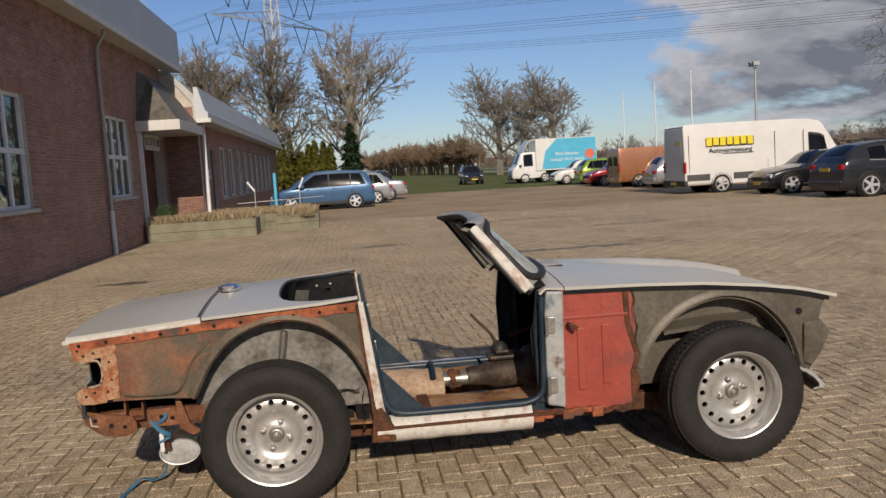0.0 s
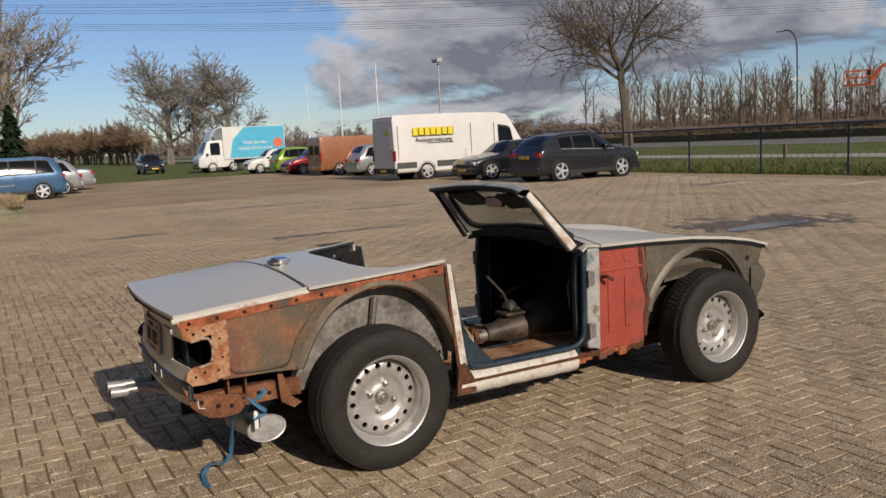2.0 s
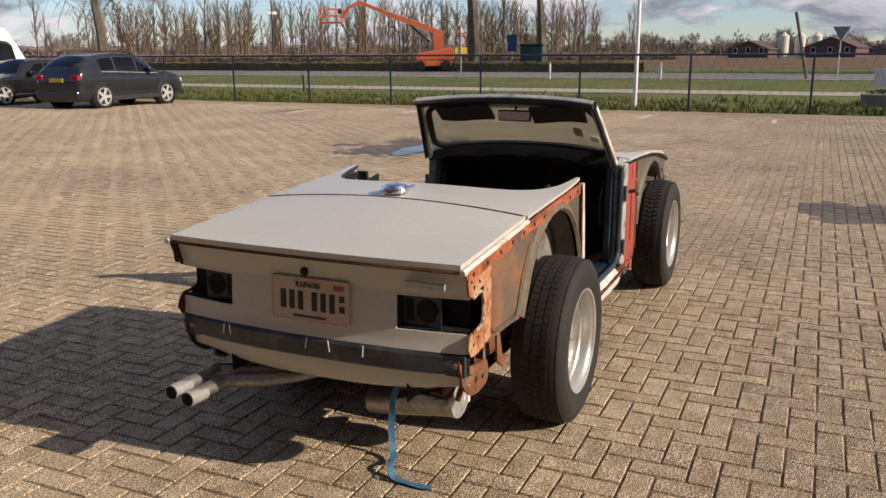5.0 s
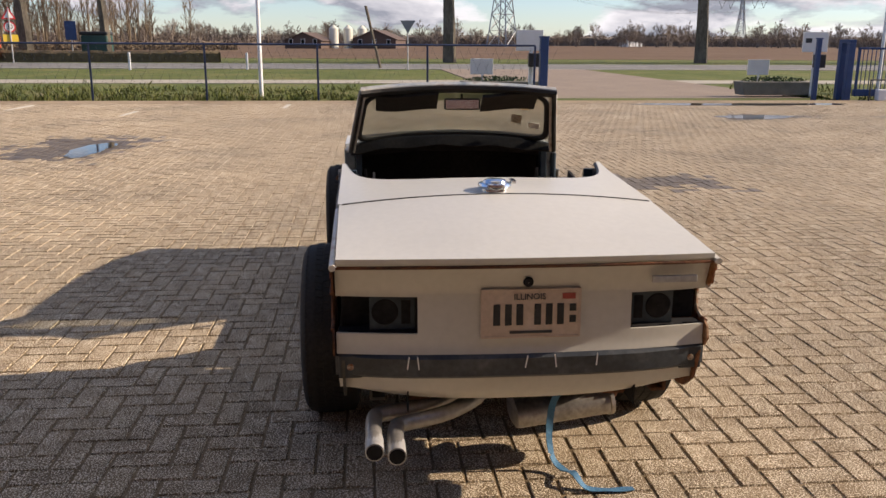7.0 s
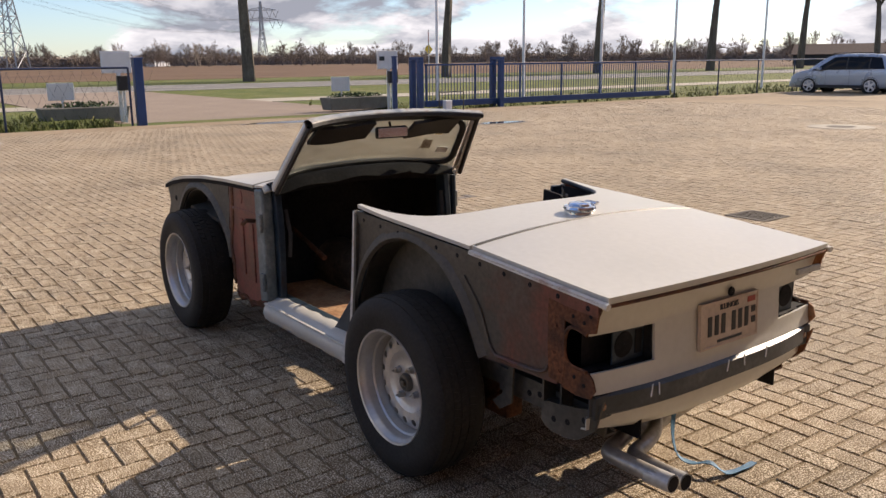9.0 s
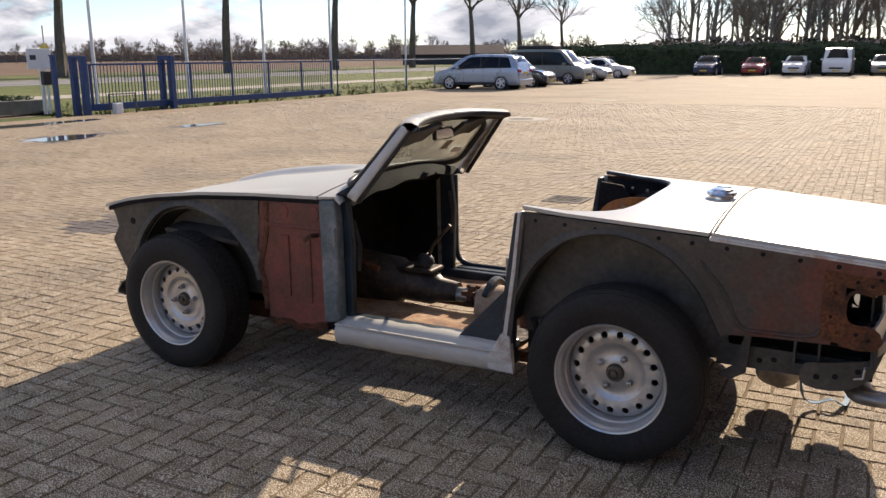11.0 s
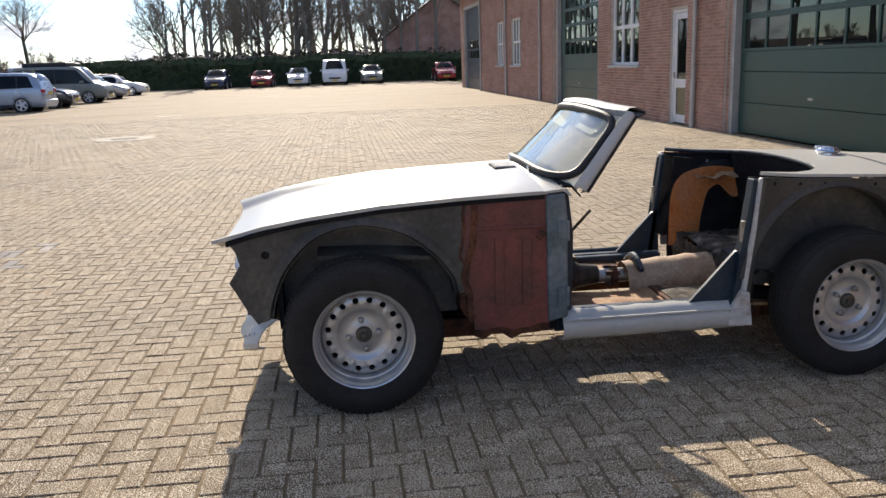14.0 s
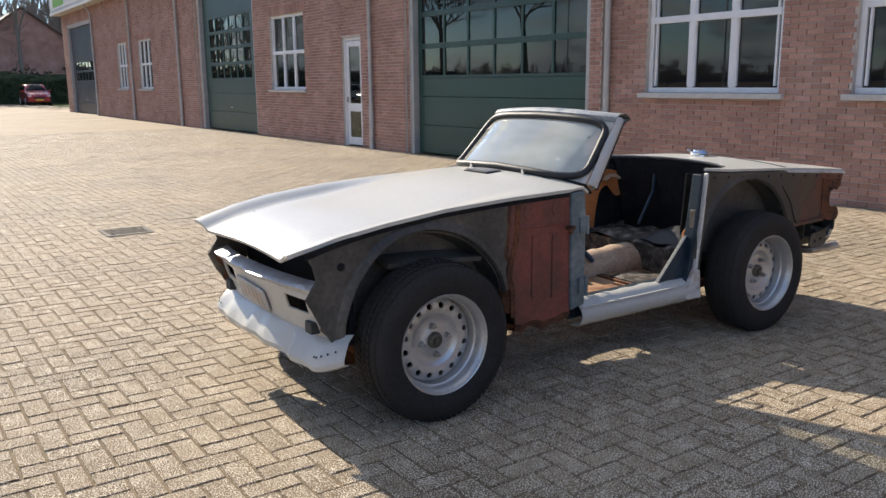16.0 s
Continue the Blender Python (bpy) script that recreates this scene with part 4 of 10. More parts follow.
part("pane", Mesh().box(WX - 1.26, WX - 1.25, 18.9, 20.0, 0.25, 2.35), M_PANE, rd)


# ---- the stripped roadster ----
car = thing("sports_car", "stripped rusty white open sports car shell without doors or outer wings", "car")
HW = 0.585
XZ = lambda y: (lambda u, v, d: (u, y + d, v))
edge_z = curve([-0.93, -0.31, 0.42], [0.852, 0.898, 0.935])
hood_z = curve([1.42, 1.8, 2.14, 2.45, 2.65, 2.85], [0.912, 0.902, 0.884, 0.85, 0.816, 0.762])


def arc_pts(pts, n=6):
    """Rounded run through points."""
    out = []
    for i in range(len(pts) - 1):
        p0, p1, p2, p3 = pts[max(i - 1, 0)], pts[i], pts[i + 1], pts[min(i + 2, len(pts) - 1)]
        for k in range(n):
            t = k / n
            out.append(tuple(0.5 * (2 * b + (c - a) * t + (2 * a - 5 * b + 4 * c - d) * t * t + (3 * b - a - 3 * c + d) * t ** 3) for a, b, c, d in zip(p0, p1, p2, p3)))
    return out + [tuple(pts[-1])]


REAR_ARCH = arc_pts([(0.475, 0.46), (0.442, 0.58), (0.359, 0.728), (0.221, 0.84), (0.04, 0.877), (-0.146, 0.825), (-0.279, 0.706), (-0.362, 0.56), (-0.376, 0.535)])
FRONT_ARCH = arc_pts([(1.80, 0.48), (1.828, 0.57), (1.917, 0.682), (2.052, 0.775), (2.244, 0.818), (2.43, 0.77), (2.565, 0.64), (2.63, 0.50), (2.65, 0.40)])


def boot_lid():
    rows = []
    for i in range(15):
        x = lerp(-0.945, -0.313, i / 14)
        w = HW - 0.010 - 0.004 * (1 - i / 14)
        row = []
        for j in range(25):
            v = -1 + j / 12
            xx = x + 0.035 * (1 - i / 14) * (v * v) - 0.01 * (1 - i / 14)
            drop = 0.0
            row.append((xx, w * v, edge_z(x) + 0.036 * (1 - v * v) * (0.12 + 0.88 * i / 14) + 0.004 - drop * 0.6))
        rows.append(row)
    part("boot_lid", Mesh().grid(rows), M_WHITEPAINT, car, "dull white boot lid", smooth=50, solid=0.016)
    part("lid_seam", Mesh().tube([(p[0] + 0.004, p[1], p[2] - 0.019) for p in rows[0]], 0.006, 6), M_DARKRUST, car, "dark seam under the boot lid edge", smooth=60)
    # pale chipped gutter down each side
    for s in (-1, 1):
        part("boot_gutter", Mesh().tube([(x, s * (HW - 0.004), edge_z(x) - 0.012) for x in np.linspace(-0.93, -0.31, 12)], 0.011, 6), M_CREAM, car, "yellowed chipped paint along the boot gutter")
    part("boot_seal", Mesh().tube([(-0.322, y, edge_z(-0.31) + 0.036 * (1 - (y / HW) ** 2) + 0.006) for y in np.linspace(-HW + 0.02, HW - 0.02, 14)], 0.008, 6), M_SEAL, car)


def rear_deck():
    """Panel in front of the boot with the horseshoe of the cockpit edge."""
    inner = curve([0.0, 0.2, 0.32, 0.40, 0.45, 0.49, 0.515, 0.535, 0.552, 0.566, 0.6], [0.02, 0.024, 0.034, 0.058, 0.09, 0.135, 0.185, 0.25, 0.33, 0.42, 0.42])
    half = [0.0, 0.1, 0.2, 0.3, 0.36, 0.40, 0.43, 0.455, 0.475, 0.495, 0.51, 0.523, 0.535, 0.545, 0.555, 0.566, HW - 0.004]
    ys = [-y for y in reversed(half[1:])] + half
    rows = []
    for i in range(13):
        row = []
        for y in ys:
            v = y / HW
            x = lerp(-0.306, inner(abs(y)), i / 12)
            row.append((x, y, edge_z(x) + 0.036 * (1 - v * v) * max(0.25, 1 - (x + 0.3) * 0.9) + 0.003 + (0.008 * (x - 0.25) / 0.17 if x > 0.25 else 0)))
        rows.append(row)
    part("rear_deck", Mesh().grid(rows), M_WHITEPAINT, car, "white rear deck with the cockpit rim", smooth=50, solid=0.014)
    rim = [(p[0], p[1], p[2] - 0.004) for p in rows[-1][1:-1]]
    part("cockpit_rim", Mesh().tube(rim, 0.010, 6), M_BAND, car, smooth=60)
    # filler cap
    m = Matrix.Translation((-0.247, 0.002, 0.935))
    cap = part("filler_cap", Mesh().lathe([(0.001, 0.052), (0.03, 0.052), (0.042, 0.048), (0.046, 0.040), (0.060, 0.038), (0.063, 0.030), (0.060, 0.022), (0.050, 0.018), (0.052, 0.0), (0.058, -0.004)], 32, m), M_CHROME, car, "polished chrome filler cap", smooth=40)
    part("lever", Mesh().box(-0.275, -0.215, -0.075, -0.055, 0.972, 0.984), M_CHROME, cap, bevel=0.003)


def cockpit_rear():
    """Black wall round the back of the cockpit, arch covers, torn shelf and the bare orange patches."""
    rim = arc_pts([(0.42, 0.556), (0.33, 0.543), (0.25, 0.526), (0.185, 0.506), (0.135, 0.48), (0.09, 0.44), (0.058, 0.39), (0.034, 0.31), (0.024, 0.2), (0.02, 0.0)], 3)
    wall = [(x, y) for x, y in rim] + [(x, -y) for x, y in reversed(rim[:-1])]
    top = lambda x, y: edge_z(x) + 0.036 * (1 - (y / HW) ** 2) * max(0.25, 1 - (x + 0.3) * 0.9) - 0.012
    part("cockpit_surround", Mesh().grid([[(x - 0.02 * k, y * (1 - 0.01 * k), lerp(top(x, y), 0.44 if abs(y) < 0.43 else top(x, y) - 0.07, k / 5)) for k in range(6)] for x, y in wall]), M_BLACK, car, "black inner wall round the back of the cockpit", smooth=89, solid=0.006)
    for s in (-1, 1):
        y = s * 0.548
        # arch cover: a rounded black hump standing in from the flank
        rows = [[(x + dx * 0.014, s * 0.55, min(z + dz * 0.014, 0.885)), (x + dx * 0.012, s * 0.475, min(z + dz * 0.012, 0.882)), (x - dx * 0.004, s * 0.445, z - dz * 0.004), (lerp(x, 0.08, 0.5), s * 0.442, lerp(z, 0.46, 0.5)), (0.08, s * 0.44, 0.46)] for (x, z), (dx, dz) in zip(REAR_ARCH, normals(REAR_ARCH))]
        q = part("arch_cover", Mesh().grid(rows), M_BLACK, car, "black wheel arch cover", smooth=50)
        for x in (0.36, 0.27, 0.19):
            yy = float(np.interp(x, [0.09, 0.185, 0.25, 0.33, 0.42], [0.44, 0.506, 0.526, 0.543, 0.556]))
            part("screw", Mesh().lathe([(0.001, 0.004), (0.007, 0.003), (0.009, 0.0)], 10, Matrix.Translation((x, s * (yy - 0.012), edge_z(x) - 0.05)) @ pose(0, 0, 0, 90 * s, 0, 0)), M_STEEL, car)
        # side trim between arch cover and door post
        part("side_lining", Mesh().prism([(0.44, 0.30), (0.44, 0.62), (0.415, 0.915), (0.30, 0.90), (0.20, 0.74), (0.36, 0.56), (0.38, 0.30)], XZ(s * 0.442), -0.005, 0.005), M_BLACK, car, "black side lining")
    # torn foam on the right-hand lining
    orange = arc_pts([(0.44, 0.40), (0.435, 0.64), (0.41, 0.76), (0.34, 0.825), (0.20, 0.85), (0.06, 0.835), (-0.03, 0.78), (-0.02, 0.70), (0.05, 0.665), (0.10, 0.70), (0.15, 0.745), (0.21, 0.71), (0.235, 0.63), (0.25, 0.55), (0.26, 0.42)], 3)
    bp = part("bare_patch", Mesh().prism(orange, XZ(-0.428), -0.006, 0.006), M_ORANGE, car, "orange bare foam panel, torn", bevel=0.003)
    part("torn_edge", Mesh().grid([[(lerp(0.30, 0.0, k / 8), -0.428 + 0.02 * math.sin(k * 1.9), 0.815 - 0.02 * math.sin(k * 0.8) - 0.012 * (k % 2)), (lerp(0.29, 0.01, k / 8), -0.395 + 0.015 * math.sin(k * 2.3), 0.79 + 0.012 * math.sin(k * 1.7))] for k in range(9)]), M_PLY, bp, "curled torn edge", solid=0.006, smooth=50)
    part("bare_patch", Mesh().prism(arc_pts([(0.50, 0.36), (0.495, 0.50), (0.485, 0.60), (0.47, 0.60), (0.468, 0.48), (0.472, 0.36)], 3), XZ(0.500), -0.006, 0.006), M_ORANGE, car, "orange bare foam strip beside the door post", bevel=0.003)
    for s in (-1, 1):
        tri = [(0.46, 0.335), (0.73, 0.345), (0.51, 0.58), (0.47, 0.60)]
        part("gusset", Mesh().prism(tri, XZ(s * 0.53), -0.012, 0.012), M_BLUEPAINT, car, "dark blue triangular gusset", bevel=0.003)
    part("rear_bulkhead", Mesh().box(-0.12, -0.10, -0.44, 0.44, 0.30, 0.88), M_BLACK, car)
    part("bulkhead_brace", Mesh().tube([(-0.02, -0.16, 0.92), (0.02, -0.14, 0.72), (0.12, -0.16, 0.52)], 0.012, 6), M_BLUEPAINT, car)
    shelf = Mesh()
    wob = lambda x, y: 0.475 + 0.014 * math.sin(9 * x + 7 * y) + 0.012 * math.sin(23 * y) + 0.006 * math.sin(61 * x + 37 * y)
    shelf.grid([[(x, y, wob(x, y) - (0.012 if x > 0.36 else 0)) for y in np.linspace(-0.50, 0.50, 51)] for x in np.linspace(-0.10, 0.40, 26)])
    shelf.grid([[(0.40 + 0.014 * math.sin(17 * y + 9 * z) + 0.008 * math.sin(71 * y + 50 * z), y, z) for y in np.linspace(-0.50, 0.50, 61)] for z in (0.465, 0.44, 0.415, 0.39, 0.36, 0.33, 0.27)])
    part("rear_shelf", shelf, M_CARPET, car, "rear shelf in torn black underlay", smooth=50)
    part("shelf_cover", Mesh().grid([[(lerp(0.36, -0.02, k / 10), lerp(0.06, 0.44, j / 12), 0.478 + 0.085 * math.sin(math.pi * min(1, k / 9)) ** 0.7 * math.sin(math.pi * j / 12) ** 0.6 + 0.006 * math.sin(k * 2.1 + j)) for j in range(13)] for k in range(11)]), M_SEAL, car, "folded dark cover on the shelf", smooth=60)
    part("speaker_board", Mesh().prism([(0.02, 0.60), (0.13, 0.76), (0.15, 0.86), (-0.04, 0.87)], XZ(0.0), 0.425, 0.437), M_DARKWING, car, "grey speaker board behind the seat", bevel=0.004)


def tail_panel():
    xt = curve([0.45, 0.54, 0.58, 0.75, 0.84], [-0.905, -0.915, -0.905, -0.895, -0.925])
    ys = [-0.575, -0.555, -0.33, -0.16, 0.0, 0.16, 0.33, 0.555, 0.575]
    zs = [0.555, 0.61, 0.62, 0.735, 0.745, 0.80, 0.852]

    def pt(y, z):
        return (xt(z) + 0.045 * abs(y / HW) ** 2.4, y, z)

    ms = Mesh()
    for i in range(len(ys) - 1):
        for j in range(len(zs) - 1):
            cy, cz = (ys[i] + ys[i + 1]) / 2, (zs[j] + zs[j + 1]) / 2
            if 0.33 < abs(cy) and 0.62 < cz < 0.735:
                continue
            sub = 4
            ms.grid([[pt(lerp(ys[i], ys[i + 1], a / sub), lerp(zs[j], zs[j + 1], b / sub)) for b in range(sub + 1)] for a in range(sub + 1)])
    part("tail_panel", ms, M_WHITEPAINT, car, "dull white tail panel with empty lamp openings", smooth=50, solid=0.01, weld=True)
    for s in (-1, 1):
        bx = Mesh()
        x1 = -0.86
        bx.add([(x1 + 0.05, s * 0.335, 0.625), (x1 + 0.05, s * 0.56, 0.625), (x1 + 0.05, s * 0.56, 0.73), (x1 + 0.05, s * 0.335, 0.73)], [(0, 1, 2, 3)])
        fr = Mesh()
        for xa, ya, yb, za, zb in ((-0.882, 0.328, 0.336, 0.618, 0.738), (-0.878, 0.336, 0.43, 0.612, 0.622), (-0.878, 0.336, 0.43, 0.733, 0.742), (-0.868, 0.43, 0.51, 0.612, 0.622), (-0.868, 0.43, 0.51, 0.733, 0.742), (-0.852, 0.51, 0.57, 0.612, 0.622), (-0.852, 0.51, 0.57, 0.733, 0.742)):
            fr.box(xa, x1 + 0.05, s * ya, s * yb, za, zb)
        part("lamp_recess", fr, M_BLACK, car, "empty black tail lamp recess")
        # dark sheet behind the lamp: round and square holes are black shapes painting depth, and a torn gap towards the
        # corner
        pl = part("lamp_backplate", Mesh().box(x1 + 0.004, x1 + 0.010, s * 0.337, s * 0.475, 0.624, 0.732), M_BLUEPAINT, car, "dark blue sheet behind the lamp")
        part("lamp_hole", Mesh().lathe([(0.001, -0.002), (0.038, -0.002), (0.041, 0.001)], 24, Matrix.Translation((x1 + 0.003, s * 0.428, 0.680)) @ pose(0, 0, 0, 0, 90, 0)), M_BLACK, pl)
        part("lamp_hole", Mesh().box(x1 + 0.001, x1 + 0.0045, s * 0.350, s * 0.378, 0.642, 0.716), M_BLACK, pl)
        # black sheet at the back of the recess, painted in place of deep shade
        part("lamp_well", bx, M_BLACK, car)
        # torn flaking corner sheet round the hole in the flank
        rng = random.Random(17 + s)
        jag = lambda pts: [(x + rng.uniform(-0.004, 0.004), z + rng.uniform(-0.004, 0.004)) for x, z in pts]
        yy = s * (HW - 0.001)
        fl = Mesh()
        fl.prism(jag([(-0.915, 0.848), (-0.84, 0.852), (-0.70, 0.858), (-0.695, 0.78), (-0.745, 0.768), (-0.79, 0.762), (-0.835, 0.752), (-0.862, 0.742), (-0.888, 0.756), (-0.90, 0.80)]), XZ(yy), -0.003, 0.003)
        fl.prism(jag([(-0.765, 0.766), (-0.70, 0.78), (-0.695, 0.68), (-0.70, 0.565), (-0.76, 0.56), (-0.775, 0.64), (-0.768, 0.70)]), XZ(yy + s * 0.0015), -0.003, 0.003)
        fl.prism(jag([(-0.885, 0.612), (-0.862, 0.628), (-0.82, 0.622), (-0.772, 0.648), (-0.757, 0.60), (-0.76, 0.555), (-0.82, 0.545), (-0.872, 0.548), (-0.895, 0.58)]), XZ(yy), -0.003, 0.003)
        cf = part("corner_flange", fl, M_CORNER if s < 0 else M_DARKRUST, car, "flaking pale and rusted corner sheet round the lamp hole")
        lipp = arc_pts([(-0.858, 0.742), (-0.80, 0.752), (-0.776, 0.735), (-0.768, 0.69), (-0.775, 0.648), (-0.80, 0.630), (-0.858, 0.628)], 3)
        part("hole_rim", Mesh().tube([(x, yy + s * 0.003, z + rng.uniform(-0.002, 0.002)) for x, z in lipp], 0.0065, 6), M_PALERUST if s < 0 else M_DARKRUST, cf, "chipped pale rim", smooth=50)
        for x, z in ((-0.845, 0.775), (-0.80, 0.785), (-0.735, 0.74), (-0.728, 0.655), (-0.75, 0.60), (-0.81, 0.60), (-0.85, 0.585), (-0.87, 0.80)):
            part("bolt_hole", Mesh().lathe([(0.001, 0.0), (0.0055, 0.0), (0.007, -0.002)], 10, Matrix.Translation((x, yy + s * 0.0045, z)) @ pose(0, 0, 0, -90 * s, 0, 0)), M_BLACK, cf)
    # dark band where the bumper sat, and the valance below
    band, val = [], []
    for k in range(25):
        v = -1 + k / 12
        y = 0.58 * v
        bx = -0.915 + 0.06 * abs(v) ** 3
        band.append([(bx + 0.004, y, 0.556), (bx - 0.012, y, 0.545), (bx - 0.012, y, 0.492), (bx + 0.006, y, 0.48)])
        low = 0.375 + 0.05 * abs(v) ** 2.5
        val.append([(bx + 0.006, y * 0.985, 0.482), (bx + 0.01, y * 0.98, 0.44), (bx + 0.045, y * 0.96, lerp(0.44, low, 0.7)), (bx + 0.10, y * 0.94, low)])
    part("bumper_band", Mesh().grid(band), M_BAND, car, "dark scraped band where the bumper sat", smooth=50, solid=0.006)
    part("rear_valance", Mesh().grid(val), M_WHITEPAINT, car, "dented white rear valance", smooth=50, solid=0.006)
    for s in (-1, 1):
        bb = part("bumper_bracket", Mesh().box(-0.884, -0.862, s * 0.535 - 0.036, s * 0.535 + 0.036, 0.478, 0.552), M_DARKTRIM, car, "dark square bumper mounting plate", bevel=0.004)
        part("bolt_hole", Mesh().lathe([(0.001, 0.0), (0.010, 0.0), (0.013, 0.004)], 12, Matrix.Translation((-0.8855, s * 0.535, 0.515)) @ pose(0, 0, 0, 0, 90, 0)), M_PALERUST, bb)
    for y, tilt in ((0.36, 8), (0.33, -6), (0.0, 10), (-0.09, -8), (-0.22, 4)):
        part("scratch", Mesh().box(-0.0015, 0.0015, -0.0016, 0.0016, -0.020, 0.020), M_FRAME, car, "white scratch on the band").matrix_basis = Matrix.Translation((-0.931 + 0.06 * abs(y / 0.58) ** 3, y, 0.535)) @ pose(0, 0, 0, tilt, 0, 0)
    part("badge", Mesh().box(-0.928, -0.915, -0.52, -0.38, 0.775, 0.797), M_LIGHTSTEEL, car, "small worn metal tail badge", bevel=0.003)
    part("boot_lock", Mesh().lathe([(0.001, 0.0), (0.013, 0.0), (0.016, -0.006)], 16, Matrix.Translation((-0.928, 0.0, 0.785)) @ pose(0, 0, 0, 0, -90, 0)), M_BLACK, car)
    plate = part("number_plate", Mesh().box(-0.012, 0.0, -0.153, 0.153, -0.076, 0.076), M_PLATE, car, "tan embossed number plate with dark characters", bevel=0.003)
    plate.matrix_basis = Matrix.Translation((-0.905, -0.012, 0.684)) @ pose(0, 0, 0, 0, 2.5, 0)
    rim = Mesh()
    for a, b, c, d in ((-0.153, 0.153, 0.07, 0.076), (-0.153, 0.153, -0.076, -0.07), (-0.153, -0.147, -0.07, 0.07), (0.147, 0.153, -0.07, 0.07)):
        rim.box(-0.0145, -0.0118, a, b, c, d)
    part("plate_rim", rim, M_PLATE, plate)
    for k, y in enumerate((0.105, 0.07, 0.035, -0.02, -0.055, -0.09)):
        part("character", Mesh().box(-0.0145, -0.0118, y - 0.0105, y + 0.0105, -0.036, 0.030), M_SEAL, plate, bevel=0.004)
    for za, zb in ((0.006, 0.028), (-0.03, -0.008)):
        part("character", Mesh().box(-0.0145, -0.0118, -0.138, -0.118, za, zb), M_SEAL, plate)
    lettering(plate, "ILLINOIS", 0.026, Matrix.Translation((-0.0122, 0.005, 0.052)) @ pose(0, 0, 0, 90, 0, -90), M_DARKTRIM)
    part("plate_motto", Mesh().box(-0.0145, -0.0118, -0.065, 0.065, -0.062, -0.054), M_DARKTRIM, plate)
    part("plate_sticker", Mesh().box(-0.0145, -0.0118, -0.135, -0.095, 0.044, 0.062), M_REDPANEL, plate)


def side(s):
    """One flank: rear panel, arches, posts, sill, front panels. s is -1 for the right-hand flank."""
    y = s * (HW - 0.006)
    top = [(x, edge_z(x) - 0.018) for x in (-0.735, -0.5, -0.3, -0.1, 0.1, 0.3, 0.42)]
    poly = top + [(0.445, 0.70), (0.475, 0.46)] + REAR_ARCH[1:] + [(-0.5, 0.545), (-0.735, 0.552)]
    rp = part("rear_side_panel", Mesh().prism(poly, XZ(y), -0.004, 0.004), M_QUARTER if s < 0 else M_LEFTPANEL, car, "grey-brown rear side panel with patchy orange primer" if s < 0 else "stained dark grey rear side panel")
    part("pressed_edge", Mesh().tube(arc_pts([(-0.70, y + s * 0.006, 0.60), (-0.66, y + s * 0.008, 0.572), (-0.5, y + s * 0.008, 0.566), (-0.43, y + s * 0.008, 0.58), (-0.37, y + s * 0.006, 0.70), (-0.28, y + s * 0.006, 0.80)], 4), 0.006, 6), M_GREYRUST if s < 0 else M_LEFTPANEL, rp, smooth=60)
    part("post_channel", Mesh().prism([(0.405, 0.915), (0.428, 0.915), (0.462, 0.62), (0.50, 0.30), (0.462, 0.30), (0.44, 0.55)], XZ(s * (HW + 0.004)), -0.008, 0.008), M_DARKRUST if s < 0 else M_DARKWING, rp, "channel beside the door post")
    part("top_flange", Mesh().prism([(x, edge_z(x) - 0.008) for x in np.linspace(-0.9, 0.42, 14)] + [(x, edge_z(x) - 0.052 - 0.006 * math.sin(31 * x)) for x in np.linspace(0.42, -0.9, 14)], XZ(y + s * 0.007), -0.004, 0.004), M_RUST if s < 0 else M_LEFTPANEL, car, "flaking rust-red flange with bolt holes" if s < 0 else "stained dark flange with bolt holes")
    # bolt holes are black discs on the surface, their inner shade painted
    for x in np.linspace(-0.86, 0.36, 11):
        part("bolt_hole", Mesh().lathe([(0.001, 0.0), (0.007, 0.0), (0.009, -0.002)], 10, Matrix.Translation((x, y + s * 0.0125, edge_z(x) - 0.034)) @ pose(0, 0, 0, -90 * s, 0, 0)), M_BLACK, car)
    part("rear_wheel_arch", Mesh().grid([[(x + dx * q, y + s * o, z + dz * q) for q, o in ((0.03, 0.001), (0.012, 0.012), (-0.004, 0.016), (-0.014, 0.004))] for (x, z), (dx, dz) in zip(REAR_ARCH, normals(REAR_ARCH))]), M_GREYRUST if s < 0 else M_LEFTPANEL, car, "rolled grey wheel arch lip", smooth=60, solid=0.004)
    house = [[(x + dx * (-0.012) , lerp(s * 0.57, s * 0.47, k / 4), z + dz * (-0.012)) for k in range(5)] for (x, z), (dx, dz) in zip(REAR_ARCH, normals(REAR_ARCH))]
    # left-hand house and wall: the shade inside the arch is put into the colour
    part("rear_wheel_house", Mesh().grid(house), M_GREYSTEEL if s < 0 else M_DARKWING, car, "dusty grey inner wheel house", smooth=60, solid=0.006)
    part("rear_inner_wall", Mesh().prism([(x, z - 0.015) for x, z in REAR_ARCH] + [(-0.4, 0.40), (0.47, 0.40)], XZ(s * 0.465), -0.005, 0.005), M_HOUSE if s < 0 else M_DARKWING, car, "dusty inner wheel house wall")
    if s < 0:
        part("shock_absorber", Mesh().tube([(0.02, s * 0.495, 0.56), (0.06, s * 0.50, 0.80)], 0.017, 10), M_STEEL, car, "dull steel damper tube in the wheel house", smooth=60)
    # B-post
    bp = [(0.42, 0.93), (0.445, 0.925), (0.475, 0.70), (0.51, 0.42), (0.53, 0.285), (0.49, 0.27), (0.465, 0.45), (0.44, 0.68)]
    if s > 0:
        bp = [(0.42, 0.93), (0.434, 0.925), (0.456, 0.70), (0.492, 0.42), (0.515, 0.285), (0.49, 0.27), (0.468, 0.45), (0.44, 0.68)]
